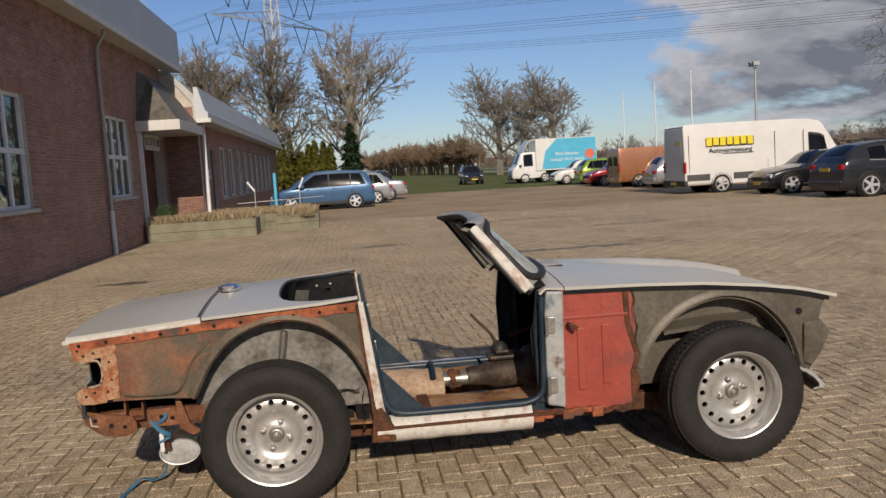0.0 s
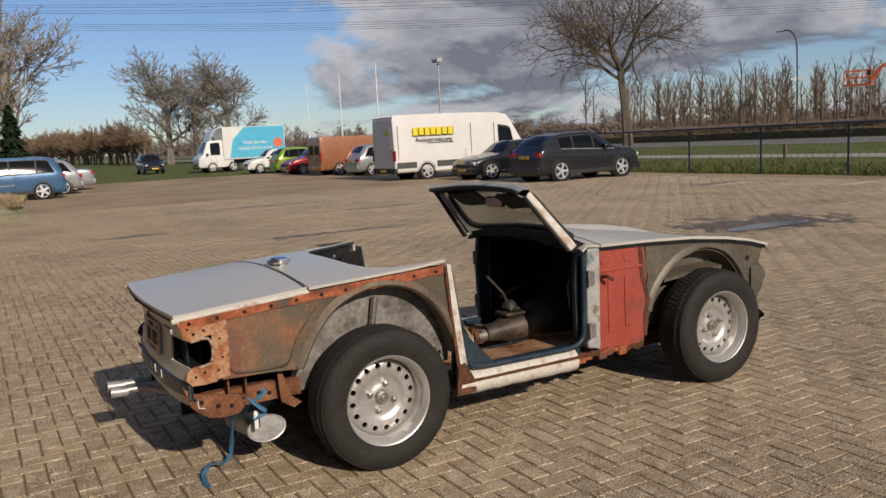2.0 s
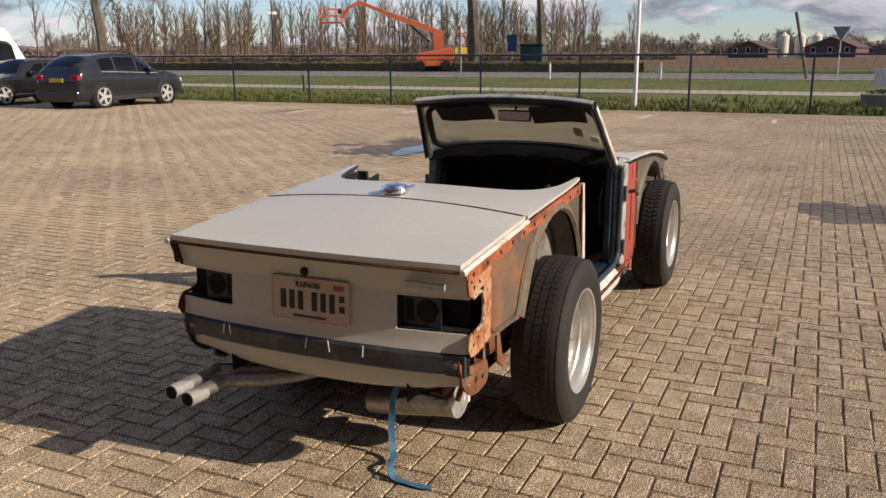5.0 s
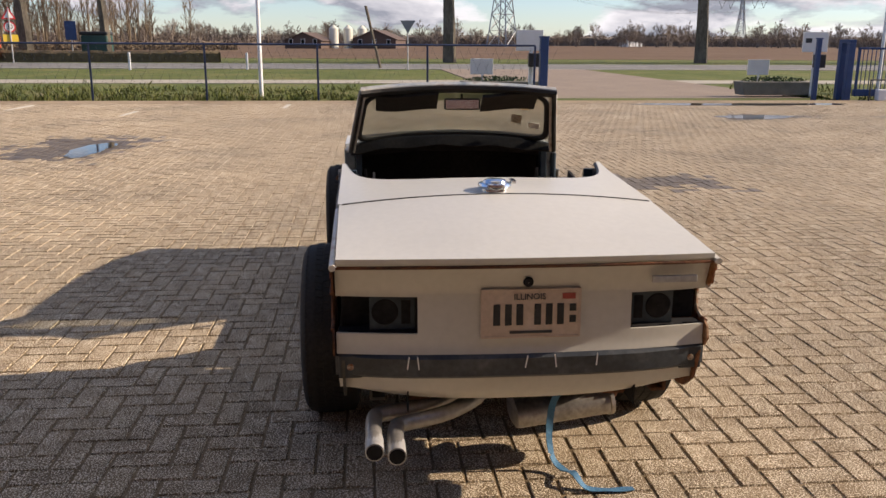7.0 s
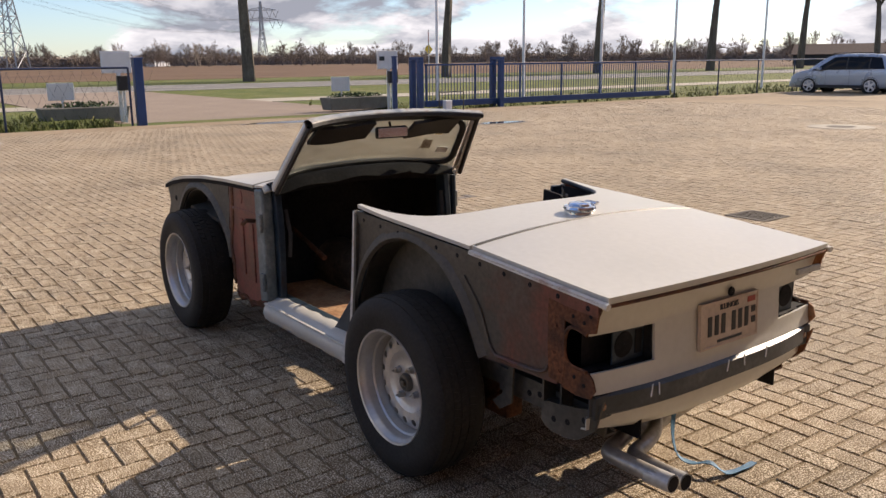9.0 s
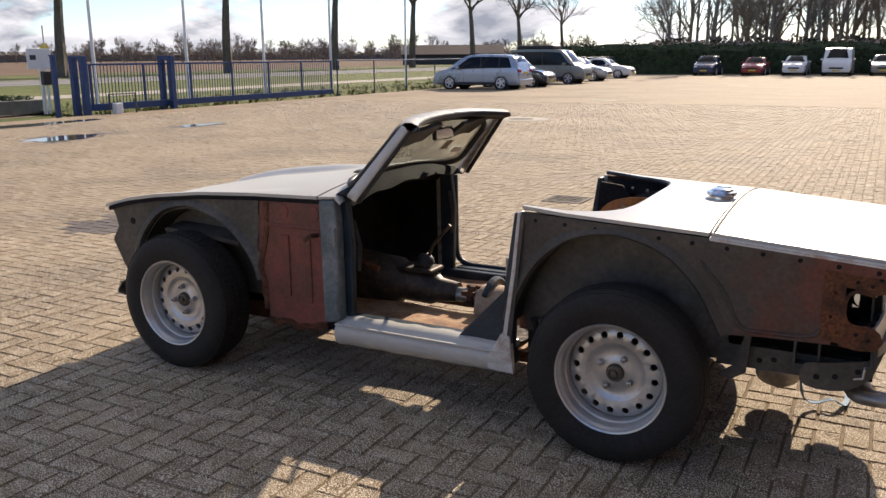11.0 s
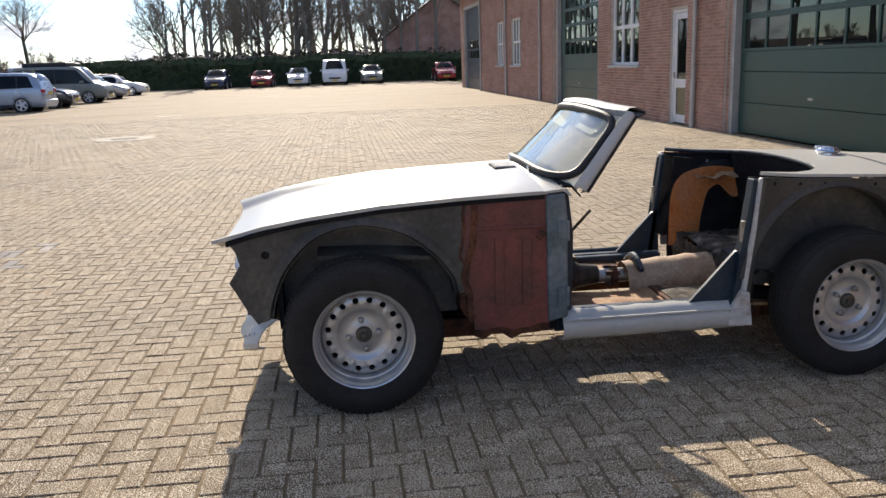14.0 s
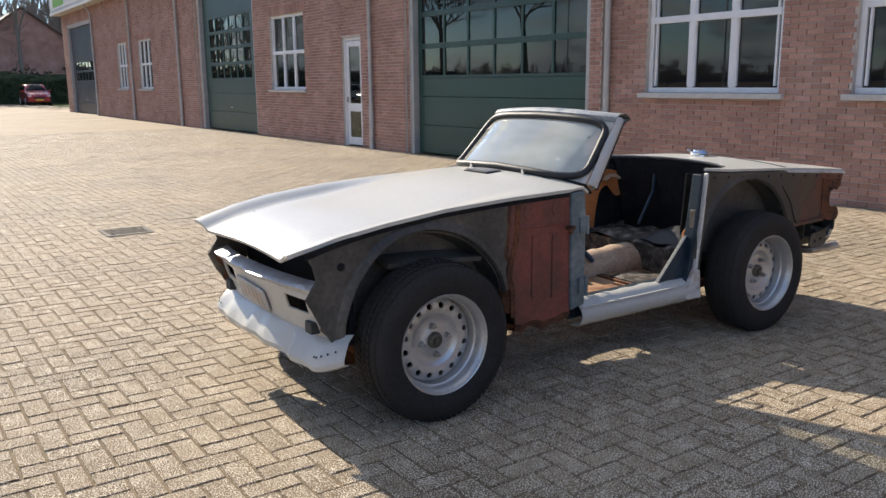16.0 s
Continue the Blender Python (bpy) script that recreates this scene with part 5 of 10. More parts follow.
    part("b_post", Mesh().prism(bp, XZ(s * (HW + 0.002)), -0.012, 0.012), M_CREAM, car, "chipped white door post edge", bevel=0.004)
    sh = [(0.435, 0.92), (0.455, 0.92), (0.53, 0.36), (0.56, 0.31), (0.50, 0.31)]
    part("shut_face", Mesh().prism(sh, XZ(s * 0.548), -0.03, 0.03), M_BLUEPAINT, car, "dark blue door shut face", bevel=0.004)
    part("lock_striker", Mesh().box(0.475, 0.495, s * 0.545, s * 0.572, 0.63, 0.73), M_STEEL, car, bevel=0.003)
    part("post_foot", Mesh().prism([(0.46, 0.40), (0.50, 0.41), (0.56, 0.30), (0.56, 0.245), (0.44, 0.24)], XZ(s * (HW + 0.006)), -0.014, 0.014), M_DARKRUST if s < 0 else M_CREAM, car, "rusted foot of the door post", bevel=0.005)
    # sill
    sec = [(0.500, 0.350), (0.535, 0.352), (0.575, 0.338), (0.600, 0.310), (0.606, 0.285), (0.598, 0.255), (0.575, 0.232), (0.52, 0.225)]
    rows = []
    xe = 1.235 if s < 0 else 1.34
    for x in np.linspace(0.47, xe, 22):
        rows.append([(x, s * (a + 0.002 * math.sin(19 * x + 5 * b)), b - 0.004 * (x - 0.5) + 0.0015 * math.sin(41 * x)) for a, b in sec])
    part("sill", Mesh().grid(rows), M_CREAM if s < 0 else M_WHITEPAINT, car, "dented white sill" if s > 0 else "white sill with a rusty seam", smooth=50, solid=0.006)
    if s < 0:
        part("sill_seam", Mesh().box(0.52, 1.38, -0.612, -0.598, 0.300, 0.313), M_DARKRUST, car, "rusty seam along the sill")
        for k in range(7):
            x0 = 1.235 + k * 0.05
            part("sill_stub", Mesh().box(x0, x0 + 0.056, -0.6 + 0.004 * (k % 3), -0.565, 0.262 + 0.012 * ((k * 7) % 3), 0.315 - 0.004 * (k % 2)), M_RUST, car, "ragged rusty front end of the sill", bevel=0.005)
    else:
        part("sill_seam", Mesh().box(0.48, 1.34, 0.592, 0.606, 0.322, 0.331), M_WHITEPAINT, car, bevel=0.002)
    part("inner_sill", Mesh().box(0.47, 1.36, s * 0.46, s * 0.515, 0.245, 0.352), M_BLUEPAINT, car, "dark blue inner sill", bevel=0.01)
    if s < 0:
        ap_ring = arc_pts([(0.448, 0.90), (0.478, 0.68), (0.508, 0.47), (0.535, 0.395), (0.60, 0.364), (0.75, 0.359), (1.10, 0.357), (1.22, 0.361), (1.285, 0.395), (1.302, 0.47), (1.306, 0.68), (1.31, 0.88)], 4)
        part("door_aperture", Mesh().tube([(x, s * 0.574, z) for x, z in ap_ring], 0.016, 8), M_BLUEPAINT, car, "glossy dark blue door aperture flange", smooth=60)
        part("sill_channel", Mesh().box(0.56, 1.27, -0.566, -0.505, 0.349, 0.358), M_BLUEPAINT, car, bevel=0.003)
    # A-post with hinges
    ap = [(1.315, 0.34), (1.405, 0.32), (1.415, 0.90), (1.33, 0.905), (1.318, 0.80)]
    part("a_post", Mesh().prism(ap, XZ(s * 0.563), -0.03, 0.03), M_POST if s < 0 else M_TEALPOST, car, "worn blue-grey hinge post with bare patches", bevel=0.01)
    part("a_post_inner", Mesh().prism([(1.285, 0.34), (1.36, 0.335), (1.37, 0.93), (1.30, 0.91), (1.275, 0.7)], XZ(s * 0.515), -0.018, 0.018), M_BLUEPAINT, car, bevel=0.006)
    for z in (0.74, 0.44):
        h = part("hinge", Mesh().box(1.325, 1.365, s * 0.592, s * 0.604, z - 0.04, z + 0.04), M_STEEL if s < 0 else M_TEALPOST, car, "door hinge", bevel=0.003)
        part("hinge_pin", Mesh().tube([(1.322, s * 0.606, z - 0.045), (1.322, s * 0.606, z + 0.045)], 0.009, 8), M_STEEL if s < 0 else M_TEALPOST, h)
    # red oxide panel with pressed ribs
    rng = random.Random(4 + s)
    ragged = [(1.745 + rng.uniform(-0.012, 0.015) + 0.03 * math.sin((z - 0.3) * 4.6), z) for z in np.linspace(0.88, 0.36, 12)]
    low = [(x, 0.285 + rng.uniform(-0.014, 0.014)) for x in np.linspace(1.74, 1.40, 9)]
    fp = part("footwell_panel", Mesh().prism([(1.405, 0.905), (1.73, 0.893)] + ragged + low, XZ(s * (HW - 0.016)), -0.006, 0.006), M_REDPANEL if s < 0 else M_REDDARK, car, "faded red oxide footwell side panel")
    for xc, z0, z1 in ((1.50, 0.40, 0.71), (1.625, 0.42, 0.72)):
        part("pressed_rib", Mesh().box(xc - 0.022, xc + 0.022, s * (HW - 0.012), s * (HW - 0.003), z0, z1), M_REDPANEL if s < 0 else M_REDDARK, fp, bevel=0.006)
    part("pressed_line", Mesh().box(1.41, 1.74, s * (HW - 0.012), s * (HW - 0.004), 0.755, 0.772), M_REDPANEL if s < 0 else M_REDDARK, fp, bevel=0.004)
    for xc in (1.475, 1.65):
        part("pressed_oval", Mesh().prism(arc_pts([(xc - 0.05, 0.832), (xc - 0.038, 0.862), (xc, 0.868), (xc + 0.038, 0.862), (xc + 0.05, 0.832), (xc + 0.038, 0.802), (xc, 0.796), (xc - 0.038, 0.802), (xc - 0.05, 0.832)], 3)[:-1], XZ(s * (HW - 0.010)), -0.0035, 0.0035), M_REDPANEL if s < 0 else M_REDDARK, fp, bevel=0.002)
    part("fold_strip", Mesh().prism([(1.715, 0.885), (1.745, 0.885), (1.752, 0.72), (1.80, 0.55), (1.775, 0.47), (1.77, 0.34), (1.745, 0.34), (1.745, 0.47), (1.77, 0.55), (1.725, 0.71)], XZ(s * (HW - 0.012)), -0.007, 0.007), M_DARKRUST, fp, "rusty folded edge strip", bevel=0.003)
    part("stay_bracket", Mesh().tube([(1.435, s * 0.585, 0.735), (1.435, s * 0.63, 0.742), (1.465, s * 0.64, 0.72)], 0.011, 8), M_DARKRUST, car)
    part("rust_edge", Mesh().grid([[(x + 0.012 * math.sin(31 * z), s * (HW - 0.01), z), (x + 0.03, s * (HW - 0.03), z), (x + 0.035, s * (HW - 0.12), z - 0.01)] for x, z in ragged]), M_DARKRUST, car, "torn rusty edge behind the front wheel", solid=0.004)
    part("panel_foot", Mesh().grid([[(x, s * 0.578, z + 0.02), (x + 0.004, s * 0.57, z - 0.012 + 0.01 * math.sin(47 * x)), (x, s * 0.50, z - 0.02)] for x, z in low]), M_DARKRUST, car, "crumbling rusty lower edge", solid=0.005)
    # front inner wing
    top2 = [(x, hood_z(x) - 0.02) for x in (1.72, 1.95, 2.14, 2.4, 2.6, 2.79)]
    nose = [(2.765, 0.72), (2.75, 0.66), (2.80, 0.585), (2.77, 0.53), (2.735, 0.46), (2.69, 0.39)]
    poly = top2 + nose + list(reversed(FRONT_ARCH)) + [(1.775, 0.46), (1.77, 0.60)]
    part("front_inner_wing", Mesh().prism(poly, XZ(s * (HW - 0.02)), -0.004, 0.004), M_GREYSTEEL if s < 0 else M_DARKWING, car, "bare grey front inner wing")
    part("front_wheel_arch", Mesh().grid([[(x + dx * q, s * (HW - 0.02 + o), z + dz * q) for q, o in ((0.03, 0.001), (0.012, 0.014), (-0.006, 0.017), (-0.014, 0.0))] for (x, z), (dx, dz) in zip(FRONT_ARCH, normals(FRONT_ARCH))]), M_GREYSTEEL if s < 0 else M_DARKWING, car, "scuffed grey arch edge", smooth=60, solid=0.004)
    # the left side's darker grey paints the shade within this arch too
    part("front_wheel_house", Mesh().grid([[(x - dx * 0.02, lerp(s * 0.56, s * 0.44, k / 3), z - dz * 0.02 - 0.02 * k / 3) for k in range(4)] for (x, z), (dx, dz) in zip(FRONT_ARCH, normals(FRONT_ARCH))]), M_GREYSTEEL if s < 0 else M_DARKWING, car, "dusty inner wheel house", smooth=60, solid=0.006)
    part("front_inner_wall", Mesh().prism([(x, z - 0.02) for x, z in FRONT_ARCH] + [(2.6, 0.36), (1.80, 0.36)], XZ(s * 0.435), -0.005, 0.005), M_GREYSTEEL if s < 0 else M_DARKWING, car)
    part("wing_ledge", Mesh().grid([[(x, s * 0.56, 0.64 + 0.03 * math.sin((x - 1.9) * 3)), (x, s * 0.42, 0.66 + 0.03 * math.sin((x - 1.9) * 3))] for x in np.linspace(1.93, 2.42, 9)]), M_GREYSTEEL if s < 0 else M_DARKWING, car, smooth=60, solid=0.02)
    # no real opening: a black disc paints the dark of the lamp hole
    part("side_lamp_hole", Mesh().lathe([(0.001, 0.0), (0.014, 0.0), (0.018, -0.003)], 14, Matrix.Translation((2.64, s * (HW - 0.012), 0.70)) @ pose(0, 0, 0, -90 * s, 0, 0)), M_BLACK, car)
    if s < 0:
        part("nose_bracket", Mesh().prism([(2.66, 0.64), (2.75, 0.65), (2.80, 0.585), (2.76, 0.50), (2.70, 0.42), (2.655, 0.44)], XZ(s * (HW - 0.004)), -0.006, 0.006), M_GREYSTEEL, car, "bent grey nose bracket", bevel=0.004)
    # chassis outrigger and rail
    part("chassis_rail", Mesh().box(-0.25, 2.6, s * 0.28, s * 0.36, 0.20, 0.292).box(-0.80, -0.2, s * 0.28, s * 0.36, 0.36, 0.44).prism([(-0.2, 0.44), (-0.25, 0.36), (-0.1, 0.20), (0.02, 0.292)], XZ(s * 0.32), -0.04, 0.04), M_DARKRUST, car, "rust-brown chassis rail", bevel=0.008)
    rb = Mesh().box(-0.84, -0.345, s * 0.47, s * 0.478, 0.385, 0.47).box(-0.84, -0.345, s * 0.43, s * 0.47, 0.462, 0.47).box(-0.84, -0.345, s * 0.43, s * 0.47, 0.385, 0.393)
    for xa in (-0.70, -0.62):
        rb.box(xa - 0.004, xa + 0.004, s * 0.478, s * 0.53, 0.44, 0.535)
    rb.box(-0.70, -0.62, s * 0.478, s * 0.53, 0.44, 0.448)
    rb.prism([(-0.47, 0.53), (-0.45, 0.53), (-0.41, 0.40), (-0.36, 0.36), (-0.40, 0.34), (-0.46, 0.38)], XZ(s * 0.52), -0.004, 0.004)
    rb.prism(arc_pts([(-0.905, 0.545), (-0.86, 0.505), (-0.72, 0.475), (-0.66, 0.465), (-0.645, 0.40), (-0.70, 0.375), (-0.80, 0.385), (-0.875, 0.445)], 2), XZ(s * 0.555), -0.004, 0.004)
    ro = part("rear_outrigger", rb, M_DARKWING if s > 0 else M_RAILRUST, car, "rusted rear body brackets" if s < 0 else "dark rear body brackets")
    # black discs on the brackets, shade of the holes put into colour
    for x, z in ((-0.76, 0.43), (-0.55, 0.43), (-0.50, 0.42), (-0.83, 0.46), (-0.70, 0.42)):
        part("bolt_hole", Mesh().lathe([(0.001, 0.0), (0.009, 0.0), (0.011, -0.002)], 10, Matrix.Translation((x, s * (0.480 if x > -0.6 else 0.5605), z)) @ pose(0, 0, 0, -90 * s, 0, 0)), M_BLACK, ro)
    part("underpan", Mesh().grid([[(x, s * 0.56, 0.545), (x, s * 0.36, 0.50), (x, s * 0.36, 0.36)] for x in np.linspace(-0.88, -0.36, 5)]), M_BLACK, car, solid=0.005)


def normals(pts):
    """Outward unit normals of an arch that is run from front to back or back to front over its top."""
    cx = sum(p[0] for p in pts) / len(pts)
    cz = min(p[1] for p in pts)
    out = []
    for i in range(len(pts)):
        a, b = pts[max(i - 1, 0)], pts[min(i + 1, len(pts) - 1)]
        n = Vector((b[1] - a[1], -(b[0] - a[0])))
        n = n.normalized() if n.length > 1e-9 else Vector((0, 1))
        if n.dot(Vector((pts[i][0] - cx, pts[i][1] - cz))) < 0:
            n = -n
        out.append((n.x, n.y))
    return out


M_CORNER = mat("flaking_cream_and_orange_rust", [(0.22, 0.085, 0.04), (0.34, 0.14, 0.062), (0.40, 0.25, 0.15), (0.32, 0.115, 0.05), (0.15, 0.055, 0.03)], 8, 0.75, 0, 0.5, 80, 0.25, 0.3, 0.005, 0.17)
M_RAILRUST = mat("brown_rusty_rail", [(0.07, 0.032, 0.018), (0.17, 0.07, 0.035), (0.25, 0.115, 0.06)], 9, 0.8, 0, 0.5, 80, 0.3, 0.3, 0.005, 0.2)
M_HOUSE = mat("dusty_stained_wheel_house", [(0.07, 0.062, 0.05), (0.15, 0.14, 0.125), (0.22, 0.21, 0.195), (0.10, 0.085, 0.065)], 6, 0.7, 0.1, 0.3, 50, 0.25, 0.35, 0.004, 0.18)
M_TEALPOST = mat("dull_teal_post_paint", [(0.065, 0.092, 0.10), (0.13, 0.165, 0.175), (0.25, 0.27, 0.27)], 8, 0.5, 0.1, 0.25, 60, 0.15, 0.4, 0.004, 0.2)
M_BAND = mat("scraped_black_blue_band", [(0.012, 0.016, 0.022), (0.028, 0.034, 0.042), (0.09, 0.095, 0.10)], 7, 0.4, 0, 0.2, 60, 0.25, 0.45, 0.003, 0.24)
# red oxide of the left-hand footwell panel, mixed darker than M_REDPANEL
M_REDDARK = mat("darker_left_red_oxide_paint", [(0.075, 0.036, 0.028), (0.21, 0.055, 0.042), (0.26, 0.07, 0.05)], 2.6, 0.5, 0, 0.2, 60, 0.18, 0.45, 0.003, 0.2)
# dark grey of left-hand sheet; in the wheel arches it paints the shade
M_DARKWING = mat("dark_grey_left_side_sheet", [(0.035, 0.034, 0.03), (0.07, 0.066, 0.057), (0.13, 0.115, 0.094)], 3.2, 0.55, 0.1, 0.25, 50, 0.25, 0.45, 0.004, 0.2)


def bonnet():
    rows = []
    for i in range(29):
        u = i / 28
        x = lerp(1.425, 2.85, u)
        wide = lerp(HW + 0.004, 0.548, max(0.0, (u - 0.72) / 0.28) ** 1.5)
        row = []
        for j in range(41):
            v = -1 + j / 20
            a = abs(v)
            xx = x - 0.030 * (1 - a ** 2) * max(0.0, (u - 0.8) / 0.2) ** 2 + 0.012 * max(0.0, a - 0.85) / 0.15 * max(0.0, u - 0.9) * 10
            w = min(1.0, max(0.0, (u - 0.02) / 0.55))
            w = w * w * (3 - 2 * w)
            r = min(1.0, max(0.0, (a - 0.76) / 0.20))
            crown = lerp(0.046, 0.0, w) * (1 - a ** 2.2) - lerp(0.0, 0.034, w) * (1 - r * r * (3 - 2 * r)) + 0.012 * w * (1 - min(1.0, a / 0.76) ** 2)
            lip = -0.008 * max(0.0, u - 0.93) / 0.07 * (1 - a ** 3)
            row.append((xx, v * wide, hood_z(x) + crown + lip))
        rows.append(row)
    part("bonnet", Mesh().grid(rows), M_WHITEPAINT, car, "dull white bonnet with raised edges along its sides", smooth=50, solid=0.016)
    for x, y in ((2.50, -0.530), (2.56, -0.532), (2.42, -0.535), (2.60, 0.532), (2.56, 0.53)):
        part("paint_chip", Mesh().lathe([(0.001, 0.001), (0.005, 0.001), (0.006, 0.0)], 8, Matrix.Translation((x, y, hood_z(x) - 0.003)) @ Matrix.Diagonal((2.2, 0.6, 1, 1))), M_DARKRUST, car)
    for s in (-1, 1):
        part("bonnet_gap", Mesh().grid([[(x, s * (HW - 0.008), hood_z(x) - 0.006), (x, s * (HW - 0.008), hood_z(x) - 0.03)] for x in np.linspace(1.42, 2.80, 14)]), M_BLACK, car, solid=0.006)


def scuttle():
    """Panel between bonnet and windscreen, with the louvred vent, bulkhead and footwell."""
    rows = []
    for k in range(29):
        v = -1 + k / 14
        y = v * (HW - 0.002)
        xb = 1.35 + 0.06 * (1 - abs(v) ** 2)
        zc = 0.912 + 0.046 * (1 - abs(v) ** 2.2)
        rows.append([(1.422, y, zc - 0.002), (lerp(1.422, xb, 0.5), y, zc + 0.002), (xb - 0.02, y, zc + 0.006), (xb - 0.05, y, zc - 0.02)])
    part("scuttle", Mesh().grid(rows), M_WHITEPAINT, car, "white scuttle panel below the windscreen", smooth=50, solid=0.012)
    grill = part("air_vent", Mesh().box(1.44, 1.55, -0.10, 0.10, 0.958, 0.966), M_BLACK, car, "black louvred air intake", bevel=0.004)
    for k in range(9):
        y = -0.08 + 0.02 * k
        part("louvre", Mesh().box(1.445, 1.545, y - 0.005, y + 0.005, 0.965, 0.973), M_LIGHTSTEEL, grill)
    for s in (-1, 1):
        wp = part("wiper_spindle", Mesh().tube([(1.405, s * 0.22, 0.955), (1.412, s * 0.22, 0.985)], [0.011, 0.007], 10), M_CHROME, car, smooth=40)
    # bulkhead in black, carrying the darkness under the scuttle in its colour
    bk = Mesh()
    bk.box(1.66, 1.68, -0.55, 0.55, 0.27, 0.855)
    part("bulkhead", bk, M_BLACK, car, "black bulkhead")
    tp = Mesh().grid([[(1.25, y, 0.885 + 0.045 * (1 - (y / 0.56) ** 2) + 0.006 * math.sin(y * 21)), (1.29, y, 0.925 + 0.045 * (1 - (y / 0.56) ** 2)), (1.335, y, 0.928 + 0.05 * (1 - abs(y / 0.56) ** 2.4)), (1.40, y, 0.85 + 0.04 * (1 - (y / 0.56) ** 2)), (1.67, y, 0.852)] for y in np.linspace(-0.555, 0.555, 25)])
    part("dash_rail", tp, M_BLACK, car, "bare black dashboard rail", smooth=60, solid=0.008)
    for s in (-1, 1):
        # added black sheet inside the red panel, painting the footwell's darkness
        part("footwell_lining", Mesh().prism([(1.36, 0.28), (1.67, 0.28), (1.67, 0.87), (1.33, 0.87)], XZ(s * 0.553), -0.005, 0.005), M_BLACK, car)
        part("door_strap", Mesh().tube([(1.30, s * 0.48, 0.80), (1.275, s * 0.47, 0.68), (1.283, s * 0.475, 0.56)], 0.012, 6, flat=0.3), M_SEAL, car, "hanging black strap")


def windscreen():
    def at(v, h):
        """v across -1..1, h from base 0 to top 1."""
        b = Vector((1.262 + 0.148 * (1 - v ** 4), v * 0.56, 0.915 + 0.05 * (1 - abs(v) ** 2.4)))
        t = Vector((1.005 + 0.08 * (1 - v ** 4), v * 0.496, 1.236 + 0.024 * (1 - v * v)))
        p = b.lerp(t, h)
        return p

    vs = [-1 + k / 10 for k in range(21)]
    glass = part("windscreen_glass", Mesh().grid([[at(v * 0.965, h) for v in vs] for h in np.linspace(0.03, 0.96, 9)]), M_CARGLASS, car, "dusty curved windscreen glass", smooth=60)
    glass.visible_shadow = True
    seal = []
    for q in range(64):
        a = 2 * math.pi * q / 64
        c, d = math.cos(a), math.sin(a)
        v = math.copysign(abs(c) ** 0.28, c) * 0.945
        h = 0.49 + math.copysign(abs(d) ** 0.32, d) * 0.435
        seal.append(at(v, h) + Vector((0.006, 0, 0.004)))
    part("windscreen_seal", Mesh().tube(seal, 0.019, 8, closed=True), M_SEAL, car, "thick black windscreen rubber", smooth=60)
    for s in (-1, 1):
        pts = [at(s, h) for h in (-0.06, 0.15, 0.4, 0.7, 1.0)]
        # a wide raked post: outer face from the door edge forward to the glass rubber
        rows = []
        for h in (0.01, 0.08, 0.2, 0.4, 0.7, 1.0):
            f = at(s * 0.985, h)
            k = lerp(0.030, 0.016, h)
            r = at(s, h) + Vector((-k, s * 0.006, -0.012))
            rows.append([f + Vector((0.004, -s * 0.012, -0.02)), f + Vector((0.012, s * 0.004, 0.006)), f.lerp(r, 0.35) + Vector((0.0, s * 0.008, 0.006)), f.lerp(r, 0.8) + Vector((0.0, s * 0.006, 0.0)), r, r + Vector((0.012, -s * 0.03, -0.012))])
        part("windscreen_pillar", Mesh().grid(rows), M_CREAM if s < 0 else M_WHITEPAINT, car, "chipped white windscreen pillar", smooth=89, solid=0.006)
        pts = [Vector(r[4]) for r in rows]
        part("pillar_lining", Mesh().tube([p + Vector((-0.006, -s * 0.010, -0.004)) for p in pts], 0.013, 6), M_SEAL, car, smooth=60)
    hd = []
    for v in vs:
        p = at(v, 1.0)
        hd.append([p + Vector(q) for q in ((0.022, 0, -0.016), (0.024, 0, 0.006), (0.006, 0, 0.020), (-0.030, 0, 0.022), (-0.062, 0, 0.010), (-0.066, 0, -0.006), (-0.030, 0, -0.020), (0.0, 0, -0.030))])
    part("header_rail", Mesh().grid([r + [r[0]] for r in hd]), M_POST, car, "worn pale header rail", smooth=50)
    part("header_lining", Mesh().grid([[p + Vector((-0.012, 0, -0.030)), p + Vector((-0.066, 0, -0.010)), p + Vector((-0.064, 0, 0.004))] for p in [at(v, 1.0) for v in vs]]), M_SEAL, car, solid=0.006)
    for y0, y1 in ((-0.42, -0.13), (0.10, 0.42)):
        rows = [[(1.035 + 0.16 * h, y, 1.218 - 0.115 * h + 0.008 * math.sin(14 * y)) for y in np.linspace(y0, y1, 7)] for h in (0.0, 0.35, 0.7)]
        part("sun_visor", Mesh().grid(rows), M_SEAL, car, "sagging black sun visor", smooth=60, solid=0.018, bevel=0.004)
    mir = part("rear_view_mirror", Mesh().box(1.088, 1.112, -0.125, 0.065, 1.135, 1.195), M_SEAL, car, "black rear-view mirror", bevel=0.011)
    part("mirror_glass", Mesh().box(1.0855, 1.0885, -0.117, 0.057, 1.142, 1.188), M_CHROME, mir, bevel=0.001)
    part("mirror_stem", Mesh().tube([(1.10, -0.03, 1.17), (1.12, -0.03, 1.215)], 0.006, 6), M_SEAL, mir)
    # stickers on the inside of the glass
    M_ST1 = mat("yellowed_sticker", [(0.55, 0.45, 0.22), (0.65, 0.6, 0.45)], 30, 0.6, 0, 0, 60, 0.1)
    M_ST2 = mat("dark_printed_sticker", [(0.16, 0.14, 0.10), (0.5, 0.48, 0.42)], 40, 0.6, 0, 0, 60, 0.1)
